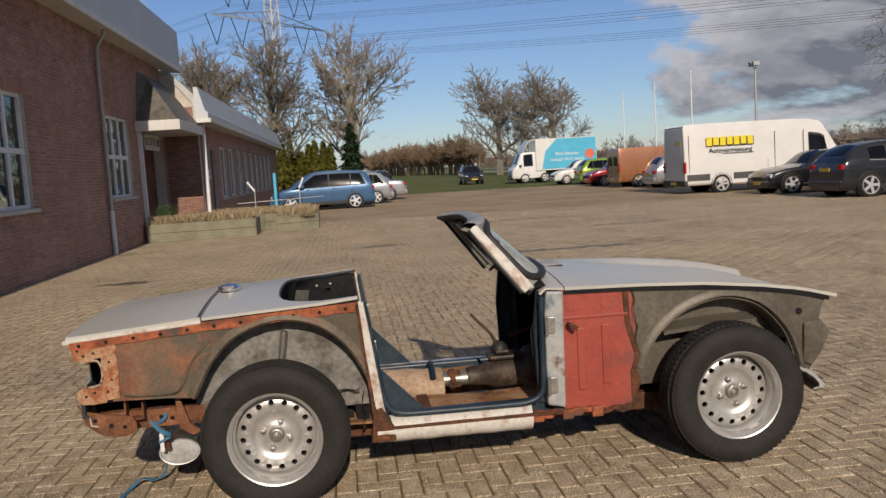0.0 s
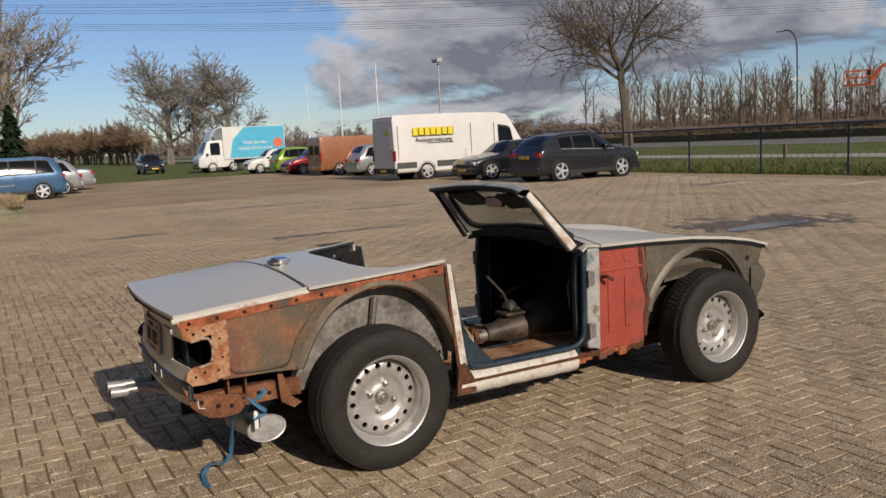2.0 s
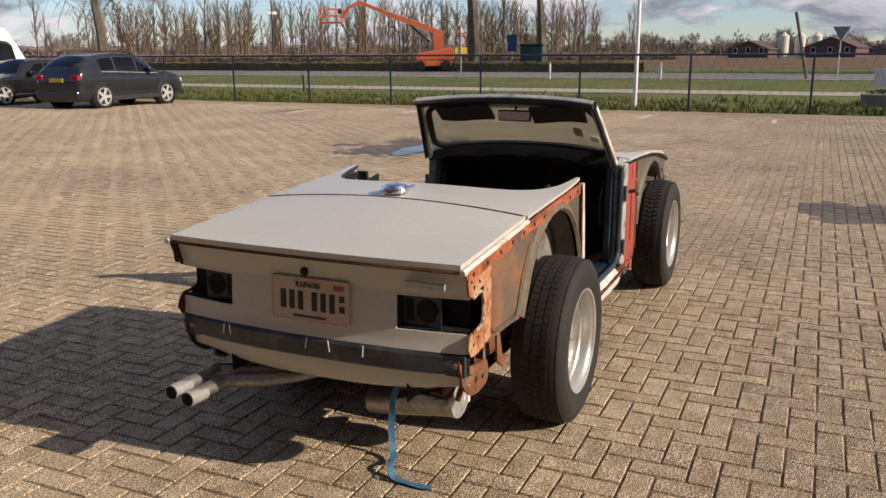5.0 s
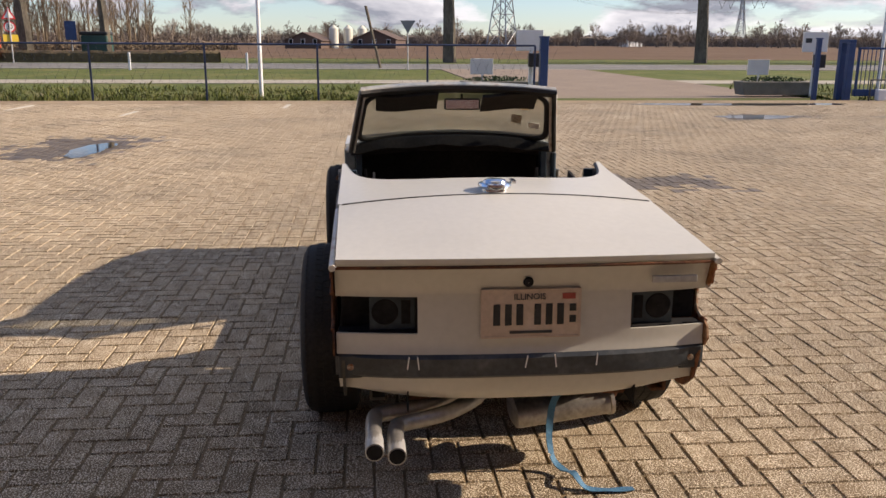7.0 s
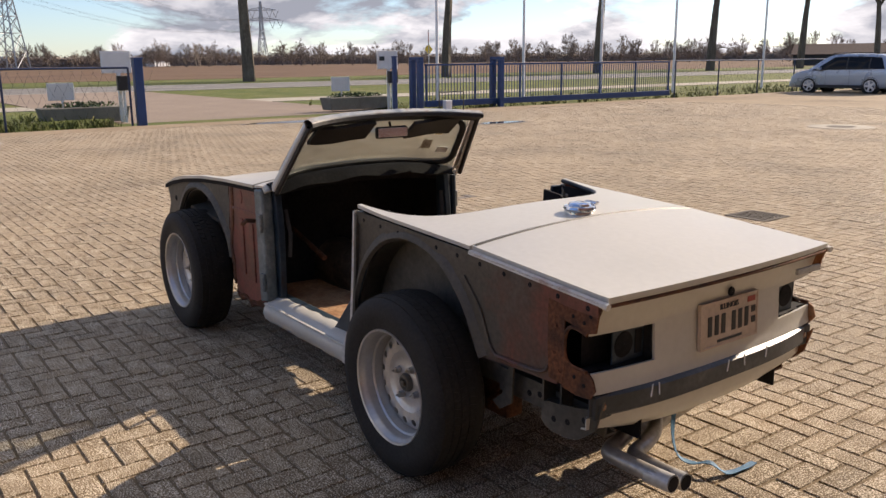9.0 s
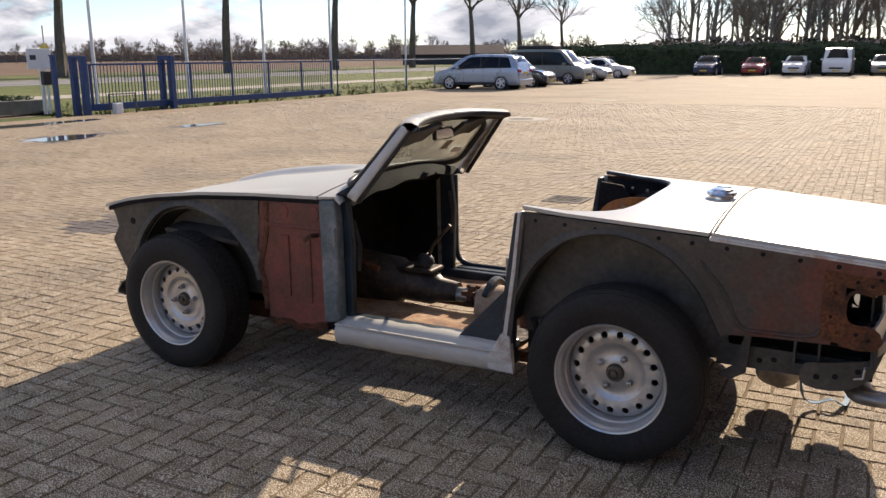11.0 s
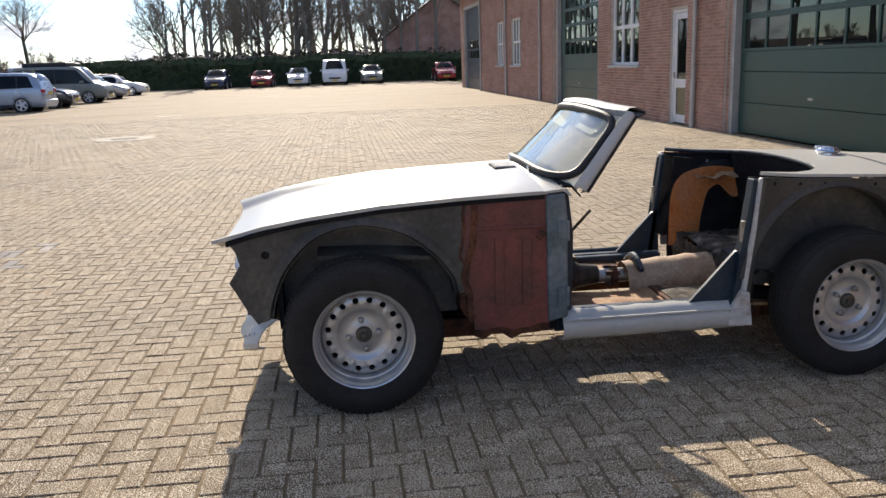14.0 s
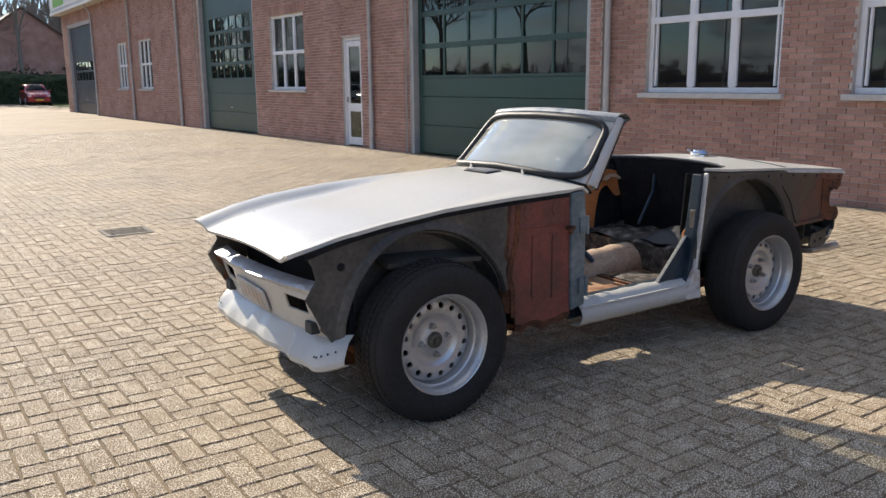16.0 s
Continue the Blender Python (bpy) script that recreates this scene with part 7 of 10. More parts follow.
def slide_gate():
    """Blue sliding gate standing open along the fence line, with guide posts."""
    x, z = FX + 0.15, gz(FX)
    g = thing("sliding_gate", "blue steel sliding gate pushed open along the fence", "gate")
    y0, y1 = -13.9, -26.4
    part("top_rail", Mesh().box(x - 0.03, x + 0.03, y1, y0, z + 1.44, z + 1.50), M_GATE, g, bevel=0.005)
    part("bottom_beam", Mesh().box(x - 0.07, x + 0.07, y1, y0, z + 0.10, z + 0.30), M_GATE, g, bevel=0.01)
    n = 96
    for k in range(n + 1):
        y = lerp(y0 - 0.05, y1 + 0.05, k / n)
        wide = k % 16 == 0
        r = 0.03 if wide else 0.009
        part("gate_post" if wide else "bar", Mesh().box(x - r, x + r, y - r, y + r, z + 0.30, z + 1.44), M_GATE, g)
    for y in (-13.55, -17.0):
        p = thing("gate_portal", "tall blue guide portal of the sliding gate", "gate post")
        part("upright", Mesh().box(x - 0.30, x - 0.13, y - 0.09, y + 0.09, z - 0.05, z + 1.62), M_GATE, p, bevel=0.01)
        part("upright", Mesh().box(x + 0.13, x + 0.30, y - 0.09, y + 0.09, z - 0.05, z + 1.62), M_GATE, p, bevel=0.01)
        part("head", Mesh().box(x - 0.30, x + 0.30, y - 0.09, y + 0.09, z + 1.62, z + 1.72), M_GATE, p, bevel=0.01)
    c = thing("gate_motor", "small grey gate motor box beside the gate", "motor")
    part("case", Mesh().box(x - 0.55, x - 0.35, -14.6, -14.35, z, z + 0.32), M_FRAME, c, bevel=0.02)
    part("guard", Mesh().tube([(x - 0.65, -14.0, z), (x - 0.65, -14.0, z + 0.6), (x - 0.65, -15.0, z + 0.6), (x - 0.65, -15.0, z)], 0.025, 8), M_DARKTRIM, c)
    for y, lbl in ((-4.55, "blue gate post by the driveway"), (-12.6, "slim blue gate stop post")):
        q = thing("gate_post", lbl, "post")
        w = 0.11 if y > -5 else 0.06
        part("shaft", Mesh().box(FX - w, FX + w, y - w, y + w, z - 0.05, z + 1.72), M_GATE, q, bevel=0.008)
        part("cap", Mesh().box(FX - w - 0.02, FX + w + 0.02, y - w - 0.02, y + w + 0.02, z + 1.72, z + 1.76), M_GATE, q, bevel=0.008)


slide_gate()
fence_run(-26.6, -68.0)
M_CONC = mat("grey_concrete_planter", [(0.13, 0.125, 0.10), (0.20, 0.19, 0.155)], 3, 0.85, 0, 0.3, 50, 0.2)
M_LEAF = mat("evergreen_leaves", [(0.02, 0.045, 0.012), (0.045, 0.075, 0.02), (0.07, 0.10, 0.03)], 9, 0.6, 0, 0.3, 60, 0.3, island=0.35)
M_DRY = mat("dry_ornamental_grass", [(0.20, 0.15, 0.085), (0.32, 0.25, 0.15), (0.40, 0.33, 0.21)], 7, 0.85, 0, 0.3, 60, 0.25, island=0.3)
M_BLACKBOX = mat("black_letterbox", [(0.012, 0.012, 0.013), (0.022, 0.022, 0.024)], 6, 0.4, 0, 0.05, 50, 0.1)


def leaf_clump(ms, c, r, n, rng, size=0.05):
    """Loose leaves round a centre, each a small folded quad."""
    for _ in range(n):
        d = Vector((rng.gauss(0, 1), rng.gauss(0, 1), rng.gauss(0, 1))).normalized()
        p = Vector(c) + Vector((d.x * r[0], d.y * r[1], d.z * r[2])) * (rng.random() ** 0.4)
        u = Vector((rng.gauss(0, 1), rng.gauss(0, 1), rng.gauss(0, 1))).normalized() * size
        w = u.orthogonal().normalized() * size * 0.55
        ms.add([p - u, p + w * 0.9, p + u, p - w], [(0, 1, 2), (0, 2, 3)])
    return ms


def blades(ms, x, y, z, h, n, rng, lean=0.35, w=0.008):
    for _ in range(n):
        a = rng.uniform(0, 6.283)
        hh = h * rng.uniform(0.5, 1.15)
        dx, dy = math.cos(a) * hh * lean * rng.random(), math.sin(a) * hh * lean * rng.random()
        px, py = x + rng.gauss(0, 0.05), y + rng.gauss(0, 0.05)
        wx, wy = -math.sin(a) * w, math.cos(a) * w
        ms.add([(px - wx, py - wy, z), (px + wx, py + wy, z), (px + dx * 0.5, py + dy * 0.5, z + hh * 0.65), (px + dx, py + dy, z + hh * 0.9)], [(0, 1, 2), (0, 2, 3)])
    return ms


def gate_sign(y, n, rng):
    z = gz(FX)
    x = FX + 1.6
    pl = thing("planter", "low grey concrete planter with evergreen ground cover", "planter")
    part("trough", Mesh().prism([(-1.1, 0), (1.1, 0), (1.2, 0.42), (-1.2, 0.42)], lambda u, v, d: (x + 0.9 + d, y + u, z + v), -0.35, 0.35), M_CONC, pl, bevel=0.02)
    part("shrub", leaf_clump(Mesh(), (x + 0.9, y, z + 0.46), (0.35, 1.1, 0.12), 420, rng, 0.05), M_LEAF, pl, kind="stuff")
    sg = thing("entrance_sign", "white sign board on a post above a black letterbox", "sign")
    part("post", Mesh().box(x - 0.04, x + 0.04, y - 0.85, y - 0.75, z, z + 1.75), M_SIGN, sg, bevel=0.005)
    part("board", Mesh().box(x - 0.05, x + 0.01, y - 1.15, y - 0.35, z + 1.35, z + 1.95), M_SIGN, sg, bevel=0.008)
    if n:
        part("number_bar", Mesh().box(x - 0.058, x - 0.05, y - 0.62, y - 0.42, z + 1.62, z + 1.76), M_DARKTRIM, sg)
    bx = thing("letterbox", "black wall letterbox on a white post", "letterbox")
    part("case", Mesh().box(x - 0.22, x - 0.06, y - 1.05, y - 0.70, z + 0.88, z + 1.28), M_BLACKBOX, bx, bevel=0.02)
    part("leg", Mesh().box(x - 0.16, x - 0.10, y - 0.9, y - 0.84, z, z + 0.88), M_SIGN, bx)
    bn = thing("notice_board", "small white notice board beside the drive", "sign")
    part("panel", Mesh().box(x + 0.9, x + 0.94, y + 0.2, y + 0.9, z + 0.62, z + 1.1), M_SIGN, bn, bevel=0.005)
    part("leg", Mesh().box(x + 0.9, x + 0.94, y + 0.5, y + 0.56, z, z + 0.62), M_SIGN, bn)


_r = random.Random(8)
gate_sign(-3.7, 0, _r)
gate_sign(-12.6, 1, _r)


def mast(name, x, y, h, r0, r1, material, label, cat="pole"):
    p = thing(name, label, cat)
    z = gz(min(x, 26)) - 0.05
    part("shaft", Mesh().tube([(x, y, z), (x, y, z + 1.2), (x, y, z + h)], [r0, r0, r1], 10), material, p, smooth=40)
    part("finial", Mesh().lathe([(0.001, 0.05), (r1 * 1.6, 0.03), (r1 * 1.6, 0.0), (r1, -0.02)], 12, Matrix.Translation((x, y, z + h))), material, p)
    return p


M_MAST = mat("white_mast_paint", [(0.66, 0.66, 0.66), (0.76, 0.76, 0.76)], 3, 0.4, 0, 0.02, 40, 0.04)
for x, y, h in ((24.2, 64.0, 7.0), (24.0, 56.3, 7.0), (23.6, 48.8, 7.0), (23.0, -16.3, 8.5), (22.8, -20.4, 8.5), (22.4, -24.4, 8.5), (22.4, -29.2, 8.5), (22.6, -36.5, 8.5), (21.6, 3.45, 9.0)):
    mast("flagpole", x, y, h, 0.06, 0.035, M_MAST, "slim white flagpole without a flag")


def floodlight():
    p = mast("floodlight_mast", 23.0, 39.0, 6.0, 0.08, 0.05, M_PIPE, "grey floodlight mast with two lamps", "street lamp")
    for dy in (-0.22, 0.18):
        part("lamp_head", Mesh().box(22.75, 23.1, 39.0 + dy - 0.14, 39.0 + dy + 0.14, 5.95, 6.18), M_PIPE, p, bevel=0.02)


floodlight()


def street_lamp(x, y, h):
    p = thing("street_lamp", "tall curved grey street lamp beside the road", "street lamp")
    part("column", Mesh().tube(arc_pts([(x, y, 0), (x, y, h * 0.75), (x, y + 0.25, h * 0.93), (x, y + 1.0, h), (x, y + 1.7, h + 0.05)], 4), 0.07, 8), M_DARKTRIM, p, smooth=40)
    part("lantern", Mesh().box(x - 0.12, x + 0.12, y + 1.6, y + 2.4, h - 0.02, h + 0.10), M_PIPE, p, bevel=0.03)
    part("name_plate", Mesh().box(x - 0.9, x + 0.9, y - 0.02, y + 0.02, h * 0.52, h * 0.52 + 0.28), M_SIGN, p)


street_lamp(72.0, 52.0, 10.5)


# ---- parked vehicles ----
def paint(name, c, metal=0.3, rough=0.28):
    d = tuple(x * 0.9 for x in c)
    return mat(name, [d, c], 1.5, rough, metal, 0.0, 30, 0.04, 0.5, coat=0.6, rrange=0.05)


M_AUTOGLASS = mat("dark_car_glass", [(0.005, 0.006, 0.007), (0.009, 0.010, 0.012)], 1.0, 0.06, 0, 0, 30, 0.1, 0.2, rrange=0.02)
M_TRIMBLACK = mat("black_plastic_trim", [(0.014, 0.014, 0.015), (0.025, 0.025, 0.026)], 5, 0.6, 0, 0.05, 60, 0.15)
M_PLASTGREY = mat("grey_plastic_trim", [(0.05, 0.05, 0.05), (0.075, 0.075, 0.074)], 5, 0.65, 0, 0.05, 60, 0.15)
M_ALLOY = mat("silver_alloy", [(0.55, 0.55, 0.56), (0.68, 0.68, 0.69)], 5, 0.35, 0.5, 0, 30, 0.05)
M_REDLAMP = mat("red_lamp_lens", [(0.32, 0.012, 0.016), (0.42, 0.02, 0.02)], 8, 0.15, 0, 0, 30, 0.1)
M_CLEARLAMP = mat("clear_lamp_lens", [(0.55, 0.57, 0.6), (0.7, 0.72, 0.74)], 8, 0.1, 0.2, 0, 30, 0.1)
M_YPLATE = mat("yellow_number_plate", [(0.62, 0.42, 0.04), (0.7, 0.48, 0.05)], 8, 0.4, 0, 0, 30, 0.05)

# stations from tail (0) to nose (1): place, belt height, top height, width factor
SHAPES = {
    "hatch": [(0.0, 0.62, 0.66, 0.86), (0.03, 0.86, 0.92, 0.94), (0.07, 0.92, 1.18, 0.97), (0.16, 0.93, 1.44, 1.0), (0.32, 0.92, 1.49, 1.0), (0.50, 0.91, 1.48, 1.0), (0.60, 0.90, 1.38, 1.0), (0.72, 0.90, 0.97, 1.0), (0.85, 0.84, 0.88, 0.98), (0.95, 0.72, 0.76, 0.92), (1.0, 0.56, 0.60, 0.80)],
    "suv": [(0.0, 0.76, 0.80, 0.86), (0.025, 1.00, 1.06, 0.94), (0.08, 1.06, 1.30, 0.97), (0.18, 1.07, 1.52, 1.0), (0.34, 1.05, 1.60, 1.0), (0.50, 1.02, 1.59, 1.0), (0.61, 1.0, 1.45, 1.0), (0.745, 0.99, 1.06, 1.0), (0.87, 0.94, 0.98, 0.98), (0.96, 0.82, 0.86, 0.92), (1.0, 0.60, 0.64, 0.82)],
    "sedan": [(0.0, 0.66, 0.70, 0.86), (0.03, 0.90, 0.94, 0.94), (0.15, 0.94, 1.0, 0.98), (0.25, 0.92, 1.28, 1.0), (0.36, 0.91, 1.40, 1.0), (0.52, 0.90, 1.40, 1.0), (0.60, 0.89, 1.30, 1.0), (0.71, 0.89, 0.95, 1.0), (0.86, 0.82, 0.86, 0.98), (0.96, 0.70, 0.74, 0.92), (1.0, 0.54, 0.58, 0.82)],
    "mpv": [(0.0, 0.74, 0.78, 0.88), (0.02, 1.0, 1.06, 0.95), (0.05, 1.04, 1.40, 0.98), (0.12, 1.04, 1.64, 1.0), (0.34, 1.02, 1.70, 1.0), (0.56, 1.0, 1.68, 1.0), (0.68, 0.98, 1.48, 1.0), (0.82, 0.96, 1.04, 1.0), (0.91, 0.88, 0.92, 0.97), (0.97, 0.74, 0.78, 0.92), (1.0, 0.56, 0.60, 0.82)],
    "midvan": [(0.0, 1.0, 1.86, 0.97), (0.01, 1.02, 1.93, 0.99), (0.04, 1.04, 1.97, 1.0), (0.3, 1.05, 1.98, 1.0), (0.55, 1.05, 1.97, 1.0), (0.68, 1.05, 1.92, 1.0), (0.74, 1.05, 1.78, 1.0), (0.87, 1.05, 1.14, 1.0), (0.95, 0.95, 1.0, 0.96), (0.985, 0.82, 0.86, 0.92), (1.0, 0.60, 0.64, 0.85)],
    "bigvan": [(0.0, 1.2, 2.48, 0.97), (0.008, 1.2, 2.55, 0.99), (0.03, 1.2, 2.60, 1.0), (0.3, 1.2, 2.62, 1.0), (0.68, 1.2, 2.60, 1.0), (0.76, 1.2, 2.53, 1.0), (0.81, 1.2, 2.38, 1.0), (0.915, 1.2, 1.36, 1.0), (0.965, 1.08, 1.14, 0.97), (0.99, 0.9, 0.94, 0.93), (1.0, 0.62, 0.66, 0.86)],
}


def vehicle(name, label, shape, L, W, x, y, heading, colour, group="parked vehicles", windows=None, wheel_r=0.32, axles=(0.19, 0.80), zl=0.22, scale_h=1.0, rails=False, cladding=None, lights=True, closed_to=0.0):
    """A parked car: skinned body, glass, wheels, lamps, bumpers. x, y is the middle; heading in degrees, 0 is +x."""
    v = thing(name, label, "van" if "van" in shape else "car", pose(x, y, gz(x) , 0, 0, heading), group)
    st = [(p * L - L / 2, b * scale_h, t * scale_h, k * W / 2) for p, b, t, k in SHAPES[shape]]
    boxy = "van" in shape

    def section(X, b, t, w):
        """Rounded half section from the floor's middle to the roof's middle; points 10 and 13 lie on belt and cant rail."""
        g = min(1.0, max(0.0, (t - b) / 0.45))
        wt = w * lerp(0.86, 0.90 if boxy else 0.79, g)
        half = [(w - 0.12, zl), (w - 0.02, zl + 0.10), (w, lerp(zl, b, 0.5)), (w - 0.02, b), (wt, t - lerp(0.01, 0.07, g)), (wt - 0.14, t), (0.0, t + 0.02)]
        return [(0.0, zl)] + arc_pts(half, 3)
    fine = arc_pts(st, 4)
    secs = [section(*q) for q in fine]
    rows = []
    for q, h in zip(fine, secs):
        pts = [(q[0], yy, zz) for yy, zz in h] + [(q[0], -yy, zz) for yy, zz in reversed(h[1:-1])]
        rows.append(pts + [pts[0]])
    ms = Mesh().grid(rows)
    ms.add(rows[0][:-1], [tuple(range(len(rows[0]) - 1))])
    ms.add(rows[-1][:-1], [tuple(range(len(rows[-1]) - 1))])
    body = part("body", ms, colour, v, smooth=42)
    off = 0.009
    FX = [q[0] for q in fine]

    def skin(X, f, sgn, o=off):
        """Point on the side above the belt: f runs from belt 0 to cant rail 1."""
        k = 10 + 3 * f
        i = min(12, int(k))
        u = k - i
        yy = np.interp(X, FX, [lerp(h[i][0], h[i + 1][0], u) for h in secs])
        zz = np.interp(X, FX, [lerp(h[i][1], h[i + 1][1], u) for h in secs])
        return (X, sgn * (yy + o), zz)
    gh = [i for i, q in enumerate(st) if q[2] - q[1] > 0.15]
    xa, xb = st[gh[0]][0], st[gh[-1]][0]
    xt0, xt1 = (st[gh[0]][0] if boxy else st[gh[1]][0]) + 0.05, st[gh[-2]][0] + 0.05
    if windows is None:
        q = (xb - xa)
        windows = [(xa + 0.06 * q, xa + 0.27 * q), (xa + 0.29 * q, xa + 0.60 * q), (xa + 0.62 * q, xb + 0.16 * q)]

    def pane(a, b, f0, f1, sgn, o):
        rows = []
        for f in np.linspace(f0, f1, 4):
            g = (f - f0) / (f1 - f0)
            lo = lerp(a, max(a, xt0), g)
            hi = lerp(b, min(b, xt1), g)
            rows.append([skin(X, f, sgn, o) for X in np.linspace(lo, hi, 6)])
        return Mesh().grid(rows)
    for sgn in (-1, 1):
        part("window_surround", pane(windows[0][0] - 0.03, windows[-1][1] + 0.04, 0.02, 0.66 if shape == "bigvan" else 0.93, sgn, 0.005), M_TRIMBLACK, v, smooth=60)
        for a, b in windows:
            part("side_window", pane(a, b, 0.07, 0.60 if shape == "bigvan" else 0.88, sgn, off), M_AUTOGLASS, v, smooth=60)
        if not boxy:
            part("window_trim", Mesh().tube([skin(X, 0.0, sgn, 0.008) for X in np.linspace(windows[0][0], windows[-1][1], 8)], 0.009, 5), M_ALLOY if rails else M_TRIMBLACK, v)
    # windscreen and rear glass
    f0, f1 = st[gh[-1] + 1], st[gh[-2]]
    mid = st[gh[-1]]

    def cross(p0, p1, q, wide):
        X = lerp(p0[0], p1[0], q)
        top = np.interp(X, FX, [h[-1][1] for h in secs])
        return [(X, yy * wide, top + 0.012 - 0.05 * yy * yy) for yy in np.linspace(-1, 1, 7)]
    ws = Mesh().grid([cross(f0, f1, q, lerp(W * 0.40, W * (0.39 if boxy else 0.34), q)) for q in (0.10, 0.3, 0.5, 0.7, 0.86)])
    part("windscreen", ws, M_AUTOGLASS, v, smooth=60, solid=0.01)
    if gh[0] > 0:
        r0, r1 = st[gh[0] - 1], st[gh[0] + 1]
        rg = Mesh().grid([cross(r0, r1, q, W * lerp(0.39, 0.34, q)) for q in (0.20, 0.4, 0.6, 0.86)])
        part("rear_window", rg, M_AUTOGLASS, v, smooth=60, solid=0.01)
    else:
        for sgn in (-1, 1):
            part("rear_window", Mesh().box(-L / 2 - 0.012, -L / 2 + 0.01, sgn * W * 0.06, sgn * W * 0.36, st[0][1] + 0.10, st[0][2] - 0.28), M_AUTOGLASS if not closed_to else colour, v, bevel=0.02)
    secs = [[h[0], h[1], h[4], h[7], h[10], h[13]] for h in [secs[min(len(secs) - 1, 4 * k)] for k in range(len(st))]]
    # wheels in dark arches
    for fr in axles:
        X = -L / 2 + fr * L
        for sgn in (-1, 1):
            m = Matrix.Translation((X, sgn * (W / 2 - 0.09), wheel_r)) @ pose(0, 0, 0, -90 * sgn, 0, 0)
            part("wheel_arch", Mesh().lathe([(wheel_r + 0.055, -0.12), (wheel_r + 0.055, 0.094), (wheel_r + 0.04, 0.098), (wheel_r + 0.035, 0.03), (0.02, 0.02)], 28, m), M_TRIMBLACK, v, smooth=40)
            wh = part("wheel", Mesh().lathe([(0.02, 0.06), (wheel_r * 0.72, 0.075), (wheel_r * 0.76, 0.10), (wheel_r * 0.9, 0.112), (wheel_r, 0.09), (wheel_r, -0.10)], 28, m), M_RUBBER, v, smooth=40)
            rim = Mesh().lathe([(wheel_r * 0.66, 0.085), (wheel_r * 0.70, 0.114), (wheel_r * 0.75, 0.114), (wheel_r * 0.76, 0.08)], 24, m)
            for k in range(5):
                a = k * 2 * math.pi / 5
                rim.box(0.02, wheel_r * 0.70, -0.04, 0.04, 0.085, 0.108, m @ pose(0, 0, 0, 0, 0, math.degrees(a)))
            rim.lathe([(0.001, 0.112), (0.06, 0.108), (0.06, 0.085)], 16, m)
            part("rim", rim, M_ALLOY, wh)
    # bumpers, sills, lamps, plates, mirrors
    wr, wf = st[0][3], st[-1][3]
    part("rear_bumper", Mesh().box(-L / 2 - 0.05, -L / 2 + 0.10, -wr - 0.05, wr + 0.05, 0.30, 0.52), cladding or colour, v, bevel=0.04)
    part("front_bumper", Mesh().box(L / 2 - 0.12, L / 2 + 0.03, -wf - 0.05, wf + 0.05, 0.24, 0.46), cladding or colour, v, bevel=0.04)
    part("grille", Mesh().box(L / 2 - 0.06, L / 2 + 0.012, -wf * 0.55, wf * 0.55, 0.47, 0.60), M_TRIMBLACK, v, bevel=0.015)
    part("number_plate", Mesh().box(L / 2 + 0.03, L / 2 + 0.042, -0.26, 0.26, 0.33, 0.44), M_YPLATE, v)
    part("number_plate", Mesh().box(-L / 2 - 0.062, -L / 2 - 0.05, -0.26, 0.26, 0.36, 0.47) if "van" in shape else Mesh().box(-L / 2 - 0.02, -L / 2 + 0.0, -0.26, 0.26, st[0][1] + 0.02, st[0][1] + 0.13), M_YPLATE, v)
    for sgn in (-1, 1):
        zb = st[1][1]
        if "van" in shape:
            part("tail_lamp", Mesh().box(-L / 2 - 0.02, -L / 2 + 0.06, sgn * (W / 2 - 0.14), sgn * (W / 2 + 0.004), 0.80, 1.22), M_REDLAMP, v, bevel=0.015)
        else:
            part("tail_lamp", Mesh().box(-L / 2 + 0.0, -L / 2 + 0.16, sgn * (wr - 0.22), sgn * (wr + 0.06), zb - 0.17, zb - 0.02), M_REDLAMP, v, bevel=0.02)
        zf = st[-2][1]
        part("head_lamp", Mesh().box(L / 2 - 0.30, L / 2 - 0.05, sgn * (wf - 0.18), sgn * (wf + 0.06), zf - 0.14, zf - 0.01), M_CLEARLAMP, v, bevel=0.03)
        part("sill", Mesh().box(-L * 0.26, L * 0.24, sgn * (W / 2 - 0.05), sgn * (W / 2 + 0.004), zl + 0.02, zl + 0.14), (colour if cladding else M_TRIMBLACK), v, bevel=0.01)
        mx = xb + 0.02
        part("mirror", Mesh().box(mx - 0.08, mx + 0.12, sgn * (W / 2 - 0.02), sgn * (W / 2 + 0.17), st[gh[-1]][1] + 0.02, st[gh[-1]][1] + 0.17), cladding or colour, v, bevel=0.04)
        for hx in ((-0.12, 0.14) if "van" not in shape else (0.22,)):
            part("door_handle", Mesh().box(hx * L - 0.09, hx * L + 0.09, sgn * (W / 2 - 0.012), sgn * (W / 2 + 0.014), st[4][1] - 0.10, st[4][1] - 0.075), colour, v, bevel=0.006)
        for sx in ((-0.10, 0.125, 0.26) if "van" not in shape else (-0.02, 0.16, 0.33)):
            part("door_gap", Mesh().box(sx * L - 0.004, sx * L + 0.004, sgn * (W / 2 - 0.03), sgn * (W / 2 + 0.002), zl + 0.14, st[4][1] - 0.02), M_TRIMBLACK, v)
        if rails:
            part("roof_rail", Mesh().tube([(xa + 0.5, sgn * W * 0.36, st[4][2] + 0.0), (xa + 0.6, sgn * W * 0.36, st[4][2] + 0.06), (xb - 0.5, sgn * W * 0.36, st[4][2] + 0.05), (xb - 0.35, sgn * W * 0.36, st[4][2] - 0.03)], 0.018, 6), M_TRIMBLACK, v)
    return v


